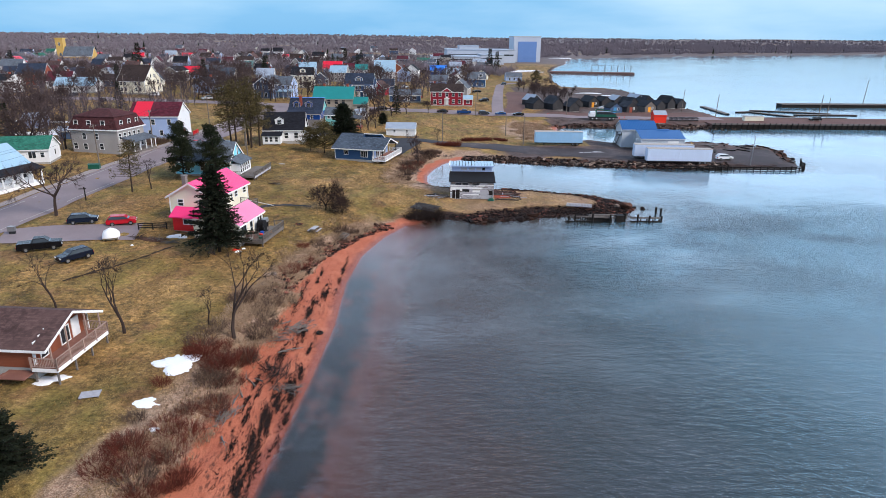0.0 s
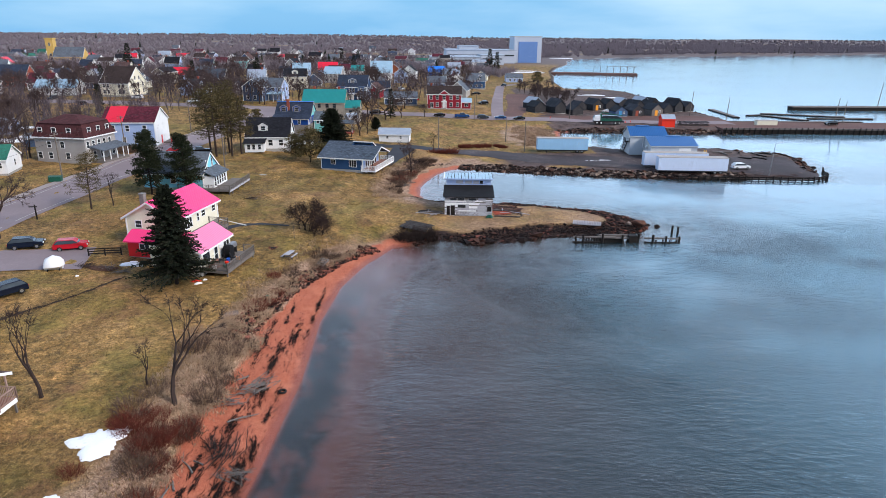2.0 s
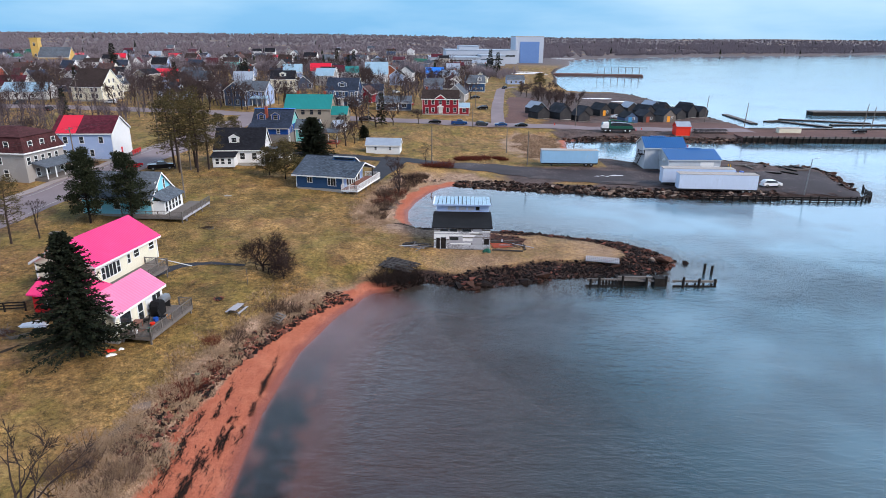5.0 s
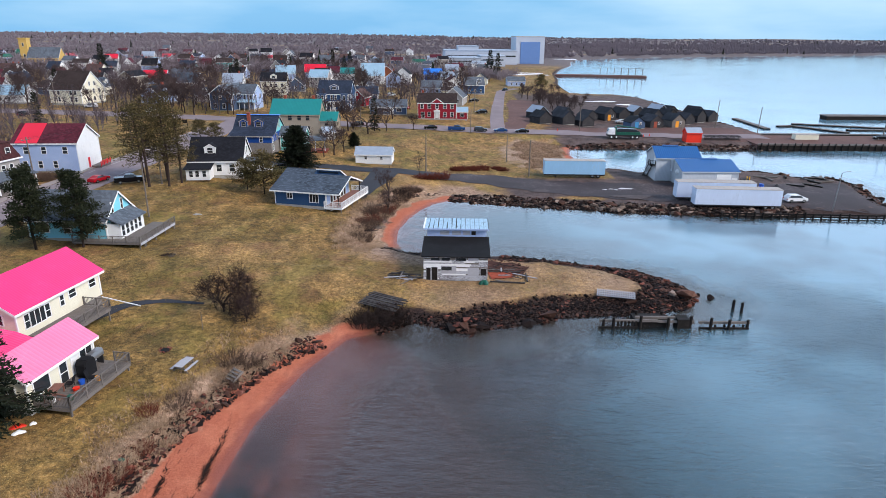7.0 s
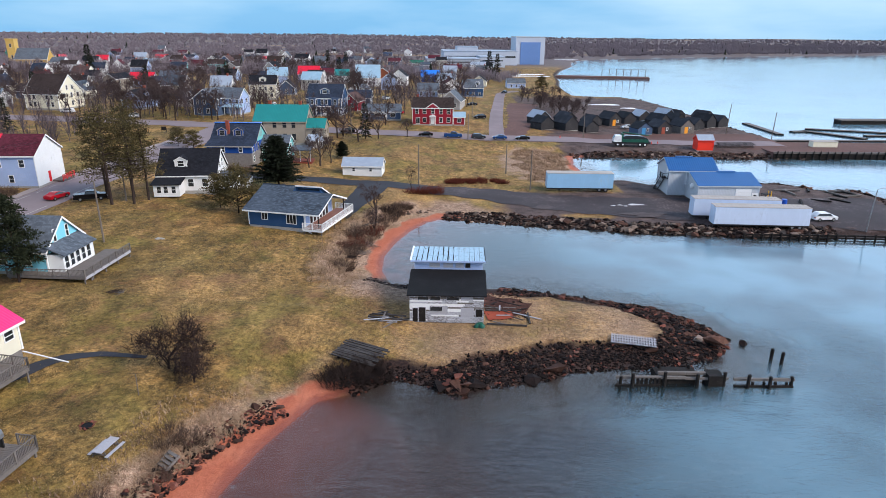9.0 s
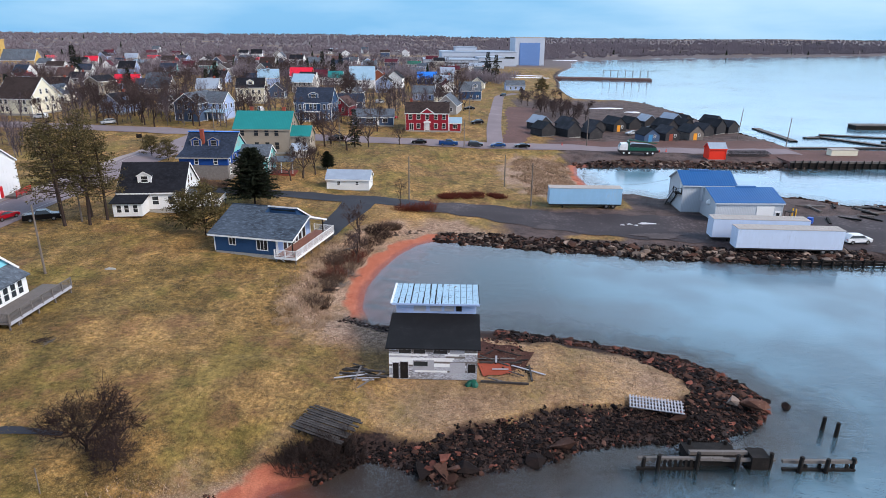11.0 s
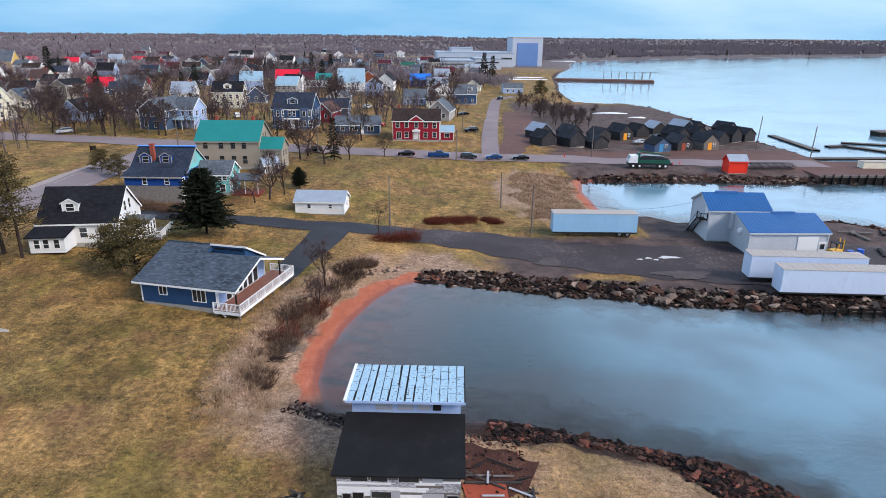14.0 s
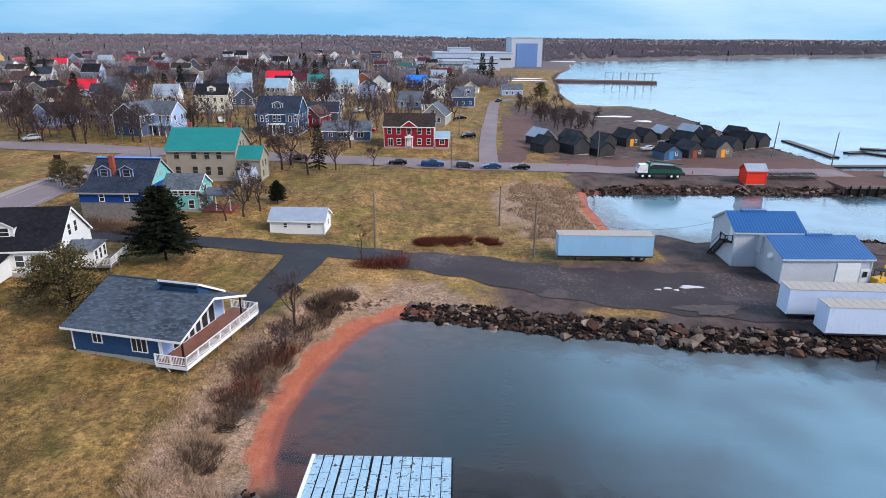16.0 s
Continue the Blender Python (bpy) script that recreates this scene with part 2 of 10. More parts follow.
M["snow"] = coat("old_snow", (0.84, 0.86, 0.9), (0.7, 0.71, 0.74), big=0.8, fine=4, rough=0.6, vary=0.05, bump=0.5)
M["white_plastic"] = coat("white_wrap", (0.8, 0.81, 0.83), rough=0.35, vary=0.04)
M["palewood"] = coat("pale_weathered_wood", (0.40, 0.40, 0.44), (0.27, 0.26, 0.28), big=1.5, fine=8, vary=0.15)
# ---------------------------------------------------------------- the lie of the land
BEACH = [(-40, -900), (-22, -200), (-16, -40), (-14.3, 20), (-13.5, 40), (-12.7, 54), (-12.4, 66), (-13.0, 79), (-12.2, 90), (-9.8, 99), (-6.5, 106.3)]
SPIT = [(-3.5, 107.7), (0.5, 110.5), (4.6, 108.9), (6.8, 107.4), (9.0, 109.2), (13.4, 109.9), (17.7, 112.0), (23.7, 113.0), (29.5, 113.2), (33.4, 115.2), (36.0, 117.6),
        (37.0, 120.0), (36.3, 122.2), (34.8, 124.8), (31.4, 128.3), (25.0, 130.5), (17.7, 133.0), (12.8, 134.4), (4.0, 135.0)]
COVE = [(-2.0, 135.8), (-3.7, 140.5), (-3.9, 147.0), (-2.7, 153.6), (-0.5, 160.6), (2.2, 165.6), (5.4, 168.2)]
QUAY = [(9.0, 167.0), (17.5, 165.0), (25.0, 163.0), (32.0, 162.2), (36.5, 160.4), (46.5, 159.6), (57.0, 158.2), (73.0, 158.0), (89.3, 158.3), (93.0, 165.0), (95.8, 174.0),
        (98.6, 185.5), (96.5, 192.5), (89.0, 192.8), (83.0, 199.0), (70.0, 201.0), (58.0, 199.5), (52.0, 198.0), (47.8, 202.3), (42.6, 201.7)]
POND = [(39.6, 204.0), (39.5, 213.0), (39.3, 221.0), (41.0, 230.6), (55.0, 232.4), (73.0, 231.9), (88.0, 231.5), (112.0, 232.0), (112.0, 268.0), (109.5, 288.0), (108.8, 312.0),
        (109.5, 350.0), (107.0, 385.0), (98.0, 402.0), (76.0, 406.0)]
BAY = [(77, 445), (80, 484), (88, 530), (95, 590), (112, 668), (140, 760), (158, 860), (182, 935), (268, 1015), (480, 1135), (850, 1305), (1500, 1560), (2500, 1800), (4800, 2100)]
COAST = np.array(BEACH + SPIT + COVE + QUAY + POND + BAY + [(4800, 6000), (-6000, 6000), (-6000, -900)], float)
SANDY = [BEACH[2:], COVE[1:], POND[:4]]
# the grass on the spit ends in a low broken bank above the stones
SPIT_LAWN = [(-7.5, 110.6), (-4.6, 111.9), (-1.6, 112.4), (0.4, 112.5), (5.6, 111.9), (7.9, 114.5), (12.2, 115.2), (16.1, 117.4), (23.9, 117.7), (28.0, 118.2), (30.5, 120.0), (30.0, 122.3), (28.5, 124.4), (26.3, 127.4),
             (23.6, 129.4), (18.0, 130.7), (13.6, 130.2), (11.0, 131.6), (9.6, 134.4), (-1.6, 134.4), (-14.0, 138.0), (-16.0, 111.0)]


def to_line(P, line, closed=False):
    """The distance of points P (n x 2) to a line."""
    best = np.full(len(P), 1e9)
    pts = list(line) + ([line[0]] if closed else [])
    for a, b in zip(pts[:-1], pts[1:]):
        a, b = np.array(a, float), np.array(b, float)
        ab = b - a
        k = np.clip(((P - a) @ ab) / (ab @ ab), 0, 1)
        best = np.minimum(best, np.hypot(*(P - a - k[:, None] * ab).T))
    return best


def inside(P, ring):
    hit = np.zeros(len(P), bool)
    x, y = P.T
    for (x0, y0), (x1, y1) in zip(ring, np.roll(ring, -1, 0)):
        if y0 == y1:
            continue
        hit ^= ((y0 > y) != (y1 > y)) & (x < (x1 - x0) * (y - y0) / (y1 - y0) + x0)
    return hit


def ease(v, a, b):
    k = np.clip((v - a) / (b - a), 0, 1)
    return k * k * (3 - 2 * k)


def ripple(P, size, seed):
    """A cheap smooth unevenness between -1 and 1."""
    rng = np.random.RandomState(seed)
    v = np.zeros(len(P))
    for k in range(5):
        a, ph = rng.uniform(0, 6.28), rng.uniform(0, 6.28)
        f = 6.28 / size * rng.uniform(0.6, 1.9)
        v += np.sin(f * (P[:, 0] * math.cos(a) + P[:, 1] * math.sin(a)) + ph)
    return v / 3.2


def lie(P):
    """Height, distance from the shore (inland positive) and sandiness at points P."""
    P = np.asarray(P, float).reshape(-1, 2)
    d = to_line(P, COAST, True) * np.where(inside(P, COAST), 1, -1)
    sand = np.min([to_line(P, s) for s in SANDY], 0)
    sandy = 1 - ease(sand - np.abs(d), 0.5, 4.0)
    d = d + 0.55 * ripple(P, 5.0, 3) * ease(np.abs(d), 0, 3)
    low = ease(P[:, 0], -8, 4) * (1 - ease(P[:, 1], 222, 246))          # spit and quay lie low
    z = np.interp(d, [-60, -20, -6, 0, 3.0, 6.0, 8.5, 14, 45], [-6, -2.8, -0.9, 0, 0.55, 1.05, 1.9, 2.25, 2.9])
    rocky = np.interp(d, [-60, -6, 0, 2.2, 4.0, 9], [-6, -2.5, 0, 1.0, 1.6, 1.9])
    z = np.where(d > 0, z * sandy + rocky * (1 - sandy), z * sandy + rocky * (1 - sandy))
    z = np.where(d > 0, z * (1 - 0.5 * low), z)
    north = ease(P[:, 1], 225, 320) * (1 - ease(P[:, 0], 30, 60))
    z = z + np.where(d > 25, np.clip((d - 25) * 0.026, 0, 3.6), 0) * (1 - ease(P[:, 0], 5, 40)) + 0.5 * north
    z = z + 13 * ease(d, 260, 2600) + 4 * ease(P[:, 1], 1800, 3600) * ripple(P, 1700, 8) * (d > 0)
    spit = (P[:, 0] > -6.5) & (P[:, 1] > 104) & (P[:, 1] < 136) & (d > 0)
    if spit.any():
        Q = P[spit]
        off = to_line(Q, SPIT_LAWN, True) * np.where(inside(Q, np.array(SPIT_LAWN)), -1, 1) + 0.35 * ripple(Q, 3.1, 12)
        z[spit] -= 0.34 * ease(off, -0.1, 0.35) * ease(d[spit], 1.2, 3.4)
    z = z - 0.75 * np.exp(-((P[:, 0] + 12) / 15) ** 2 - ((P[:, 1] - 198) / 9) ** 2)
    z = z + np.where(d > 8, 0.12 * ripple(P, 19, 5) + 0.05 * ripple(P, 4, 6), 0) * (1 - 0.5 * low)
    return z, d, sandy


def clearing(P):
    """Where the far woods open into fields: near 1."""
    return 0.5 + 0.5 * ripple(np.asarray(P) * (0.45, 1.0), 260, 41)


def zg(x, y):
    return float(lie([(x, y)])[0][0])
# ---------------------------------------------------------------- ground, water, roads
def from_arrays(name, verts, faces, material=None, smooth=False):
    me = bpy.data.meshes.new(name)
    me.from_pydata(verts, [], faces)
    if material:
        me.materials.append(material)
    if smooth:
        me.polygons.foreach_set("use_smooth", [True] * len(me.polygons))
    me.update()
    return me


def spaced(lo, a, b, hi, step, grow):
    mid = list(np.arange(a, b + 1e-6, step))
    out, s, v = [], step, a
    while v > lo:
        s = min(s * grow, 260)
        v -= s
        out.append(v)
    head, out, s, v = out[::-1], [], step, mid[-1]
    while v < hi:
        s = min(s * grow, 260)
        v += s
        out.append(v)
    return np.array(head + mid + out)


def land_material():
    m, nt, b = nodes_of("shore_land")

    def attr(key):
        a = nt.nodes.new("ShaderNodeAttribute")
        a.attribute_name = key
        return a.outputs["Fac"]
    d, sandy, wild, far = attr("shore"), attr("sandy"), attr("wild"), attr("far")
    n_big, n_mid, n_fine = noise_node(nt, 0.05, 4), noise_node(nt, 0.35, 6, None, 0.65), noise_node(nt, 3.0, 6, None, 0.7)
    n_hair = noise_node(nt, 9.0, 4, None, 0.7)
    edge = sums(nt, "ADD", d, span(nt, n_mid, 0.2, 0.8, -1.6, 1.6))
    # lawn: olive, straw and bare patches
    n_huge = noise_node(nt, 0.022, 3)
    lawn = mixed(nt, span(nt, n_mid, 0.38, 0.60), (0.15, 0.095, 0.022), (0.43, 0.24, 0.075))
    lawn = mixed(nt, span(nt, n_big, 0.44, 0.56), lawn, mixed(nt, span(nt, n_mid, 0.35, 0.65), (0.25, 0.138, 0.046), (0.52, 0.275, 0.09)))
    lawn = mixed(nt, span(nt, n_huge, 0.5, 0.6, 0, 0.6), lawn, (0.31, 0.155, 0.06))
    lawn = mixed(nt, span(nt, noise_node(nt, 0.035, 4), 0.42, 0.5, 0.65, 0), lawn, mixed(nt, span(nt, n_mid, 0.35, 0.65), (0.085, 0.068, 0.018), (0.19, 0.135, 0.038)))
    lawn = mixed(nt, span(nt, noise_node(nt, 0.9, 5, None, 0.7), 0.42, 0.62, 0, 0.8), lawn, (0.052, 0.034, 0.012))
    straw = mixed(nt, span(nt, n_mid, 0.36, 0.62), (0.50, 0.28, 0.095), (0.26, 0.145, 0.06))
    lawn = mixed(nt, attr("straw"), lawn, straw)
    lawn = mixed(nt, span(nt, n_fine, 0.38, 0.70, 0, 0.8), lawn, (0.062, 0.044, 0.016))
    lawn = mixed(nt, span(nt, n_hair, 0.5, 0.72, 0, 0.6), lawn, (0.52, 0.36, 0.16))
    lawn = mixed(nt, span(nt, noise_node(nt, 0.11, 6, None, 0.6), 0.50, 0.60, 0, 0.72), lawn, mixed(nt, span(nt, n_mid, 0.35, 0.65), (0.10, 0.085, 0.020), (0.24, 0.165, 0.045)))
    lawn = mixed(nt, span(nt, noise_node(nt, 0.17, 6, None, 0.65), 0.55, 0.64, 0, 0.65), lawn, (0.21, 0.105, 0.05))
    lawn = valued(nt, lawn, span(nt, noise_node(nt, 1.9, 9, None, 0.82), 0.34, 0.66, 0.30, 1.78))
    lawn = valued(nt, lawn, span(nt, noise_node(nt, 0.30, 4, (1.0, 0.45, 1.0), 0.6), 0.36, 0.64, 0.74, 1.28))
    # dead growth on the bank
    dead = mixed(nt, span(nt, n_fine, 0.3, 0.7), (0.36, 0.215, 0.14), (0.13, 0.07, 0.045))
    dead = mixed(nt, span(nt, n_hair, 0.42, 0.66, 0, 0.8), dead, (0.60, 0.44, 0.32))
    dead = mixed(nt, span(nt, n_mid, 0.5, 0.7, 0, 0.6), dead, (0.11, 0.05, 0.035))
    dead = valued(nt, dead, span(nt, noise_node(nt, 1.7, 8, None, 0.8), 0.34, 0.66, 0.38, 1.6))
    # bare quay ground
    quay = mixed(nt, span(nt, n_mid, 0.35, 0.65), (0.045, 0.032, 0.032), (0.13, 0.09, 0.082))
    quay = mixed(nt, span(nt, n_hair, 0.5, 0.7, 0, 0.6), quay, (0.17, 0.125, 0.11))
    geo, sep = nt.nodes.new("ShaderNodeNewGeometry"), nt.nodes.new("ShaderNodeSeparateXYZ")
    link(nt, geo.outputs["Position"], sep.inputs[0])
    south = span(nt, sep.outputs["Y"], 96, 80)
    weedy = sums(nt, "ADD", 0.25, sums(nt, "MULTIPLY", south, 0.75))
    clump = noise_node(nt, 0.16, 3)
    sand = mixed(nt, span(nt, n_fine, 0.3, 0.7), (0.49, 0.150, 0.083), (0.37, 0.104, 0.058))
    sand = mixed(nt, span(nt, n_mid, 0.45, 0.7, 0, 0.7), sand, (0.54, 0.190, 0.110))
    sand = mixed(nt, span(nt, noise_node(nt, 0.5, 7, (1.6, 0.5, 1), 0.7), 0.5, 0.62, 0, 0.55), sand, (0.36, 0.10, 0.06))
    heap = sums(nt, "MULTIPLY", span(nt, clump, 0.45, 0.56), span(nt, noise_node(nt, 2.2, 9, (1.5, 0.45, 1), 0.8), 0.52, 0.58, 0, 0.8))
    heap = sums(nt, "MULTIPLY", heap, sums(nt, "MULTIPLY", weedy, span(nt, d, 0.3, 0.9)))
    line = sums(nt, "MULTIPLY", span(nt, noise_node(nt, 1.3, 8, (2.2, 0.28, 1), 0.75), 0.60, 0.63, 0, 0.8), weedy)
    sand = mixed(nt, line, sand, (0.12, 0.038, 0.027))
    sand = mixed(nt, heap, sand, (0.055, 0.024, 0.018))
    sand = mixed(nt, span(nt, sums(nt, "ADD", d, span(nt, n_mid, 0.3, 0.7, -0.3, 0.3)), 0.5, 1.1, 0.7, 0.0), sand, (0.21, 0.055, 0.038))
    sand = valued(nt, sand, span(nt, n_hair, 0.3, 0.7, 0.78, 1.2))
    # stony rim: dark weedy ground, with shade of the gaps painted in near-black
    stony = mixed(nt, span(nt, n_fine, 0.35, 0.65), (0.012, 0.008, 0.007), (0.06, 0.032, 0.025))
    # floor of the sea
    bed = mixed(nt, span(nt, d, -24, -7), (0.08, 0.12, 0.14), mixed(nt, sandy, (0.05, 0.04, 0.035), (0.18, 0.064, 0.050)))
    bed = mixed(nt, span(nt, sep.outputs["Y"], 112, 128, 0, 0.8), bed, mixed(nt, span(nt, sep.outputs["X"], 3, 14), mixed(nt, span(nt, noise_node(nt, 0.4, 5, (0.5, 1.4, 1)), 0.5, 0.58), (0.15, 0.055, 0.042), (0.010, 0.008, 0.012)), (0.030, 0.024, 0.024)))
    weed = sums(nt, "MULTIPLY", span(nt, noise_node(nt, 0.33, 6, (1.2, 0.6, 1), 0.6), 0.32, 0.47), span(nt, sums(nt, "ADD", d, span(nt, n_mid, 0.3, 0.7, -0.9, 0.9)), -4.4, -3.2))
    weed = sums(nt, "MULTIPLY", sums(nt, "MULTIPLY", weed, south), span(nt, d, 0.1, -0.35))
    bed = mixed(nt, weed, bed, (0.004, 0.003, 0.006))
    woods = mixed(nt, n_mid, (0.10, 0.080, 0.082), (0.17, 0.138, 0.138))
    woods = mixed(nt, attr("field"), woods, mixed(nt, n_mid, (0.22, 0.15, 0.085), (0.30, 0.20, 0.12)))
    top = mixed(nt, wild, lawn, dead)
    top = mixed(nt, attr("quay"), top, quay)
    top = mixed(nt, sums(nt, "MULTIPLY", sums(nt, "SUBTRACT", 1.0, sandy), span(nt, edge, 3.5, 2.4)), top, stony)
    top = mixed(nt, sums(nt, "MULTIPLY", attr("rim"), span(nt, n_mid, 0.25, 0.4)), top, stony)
    top = mixed(nt, sums(nt, "MULTIPLY", sandy, span(nt, sums(nt, "SUBTRACT", sums(nt, "ADD", d, span(nt, n_mid, 0.2, 0.8, -0.8, 0.8)), attr("sand_reach")), 0.3, -0.3)), top, sand)
    top = mixed(nt, far, top, woods)
    col = mixed(nt, span(nt, d, -0.5, 0.15), bed, top)
    link(nt, col, b.inputs["Base Color"])
    link(nt, span(nt, d, 0.2, 1.6, 0.35, 0.92), b.inputs["Roughness"])
    b.inputs["Specular IOR Level"].default_value = 0.2
    bumped(nt, b, sums(nt, "ADD", n_fine, n_hair), 0.75, 0.14)
    return m


def make_ground():
    xs, ys = spaced(-4700, -78, 112, 4700, 0.62, 1.09), spaced(-700, 28, 240, 4900, 0.62, 1.045)
    X, Y = np.meshgrid(xs, ys)
    P = np.column_stack([X.ravel(), Y.ravel()])
    z, d, sandy = lie(P)
    nx, ny = len(xs), len(ys)
    i = np.arange((ny - 1) * nx).reshape(ny - 1, nx)[:, :-1].ravel()
    faces = np.column_stack([i, i + 1, i + nx + 1, i + nx])
    me = bpy.data.meshes.new("ground")
    me.from_pydata(np.column_stack([P, z]), [], faces.tolist())
    me.materials.append(land_material())
    me.polygons.foreach_set("use_smooth", [True] * len(me.polygons))
    reach = np.interp(P[:, 1], [30, 60, 75, 105], [13.5, 11.0, 9.5, 6.5])
    near_main = 1 - ease(to_line(P, BEACH[2:]) - reach, -1.5, 1.2)
    near_cove = 1 - ease(to_line(P, COVE), 7, 11)
    scrub_field = (1 - ease(np.hypot((P[:, 0] - 31) / 12, (P[:, 1] - 215) / 21) + 0.2 * ripple(P, 7, 9), 0.8, 1.1))
    wild = np.clip(np.maximum.reduce([near_main * ease(P[:, 1], 112, 100), near_cove, 0.95 * scrub_field, (0.45 + 0.25 * ripple(P, 11, 31)) * ease(P[:, 0] + 2 * ripple(P, 6, 21), -2, 5) * (P[:, 1] > 104) * (P[:, 1] < 140)]) + 0.35 * ripple(P, 7, 9) * (near_main + near_cove > 0.05), 0, 1)
    far = np.maximum(ease(d, 330, 520), ease(P[:, 1], 640, 760))
    rag = ripple(P, 6, 21)
    quay = ease(P[:, 0] + 1.5 * rag, 14, 18) * (P[:, 1] < 203) * (P[:, 1] > 150) * np.where(P[:, 0] < 43, 1 - ease(P[:, 1] + 0.8 * rag, 184, 186.5), 1)
    quay = np.maximum(quay, ease(P[:, 0] + 2 * rag, 36, 41) * (P[:, 1] > 228) * (1 - ease(P[:, 1] + 6 * rag, 380, 400)))
    straw = np.maximum(ease(P[:, 0] + 2 * rag, -9, 3) * (P[:, 1] > 104) * (P[:, 1] < 140), 0.75 * ease(rag, 0.1, 0.6) * ease(ripple(P, 30, 22), -0.1, 0.5))
    straw = np.maximum(straw, 0.85 * ease(P[:, 0] + rag, -9, -3) * (P[:, 1] > 165) * (P[:, 1] < 184))
    sand_reach = np.interp(P[:, 1], [40, 60, 75, 88, 100, 106, 130, 140, 165, 200, 230], [6.2, 6.2, 5.6, 4.6, 3.4, 2.6, 2.0, 2.2, 2.9, 2.0, 2.0])
    for cx, cy, rx, ry in ((-12, 119, 7, 6), (9, 176.5, 11, 5), (32.5, 168.0, 4.5, 2.0), (-24, 128, 9, 5), (-30, 72, 8, 5)):
        straw = np.maximum(straw, (1 - ease(np.hypot((P[:, 0] - cx) / rx, (P[:, 1] - cy) / ry) + 0.35 * rag, 0.7, 1.15)))
    quay = quay * (1 - (1 - ease(np.hypot((P[:, 0] - 32.5) / 4.5, (P[:, 1] - 168.0) / 2.0) + 0.35 * rag, 0.7, 1.15)))
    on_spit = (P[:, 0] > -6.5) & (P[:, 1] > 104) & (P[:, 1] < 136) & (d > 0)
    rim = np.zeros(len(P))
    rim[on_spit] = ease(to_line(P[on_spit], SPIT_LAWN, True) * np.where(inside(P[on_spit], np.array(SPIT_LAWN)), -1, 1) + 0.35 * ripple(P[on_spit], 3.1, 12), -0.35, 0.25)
    field = ease(clearing(P), 0.80, 0.95)
    for key, v in (("shore", d), ("rim", rim), ("field", field), ("sand_reach", sand_reach), ("sandy", sandy), ("wild", wild), ("far", far), ("quay", quay), ("straw", straw)):
        me.attributes.new(key, "FLOAT", "POINT").data.foreach_set("value", v.astype(np.float32))
    me.update()
    tagged(new("ground", me), "dry winter lawns, red sand beach and scrub along the shore", "ground", kind="structure")


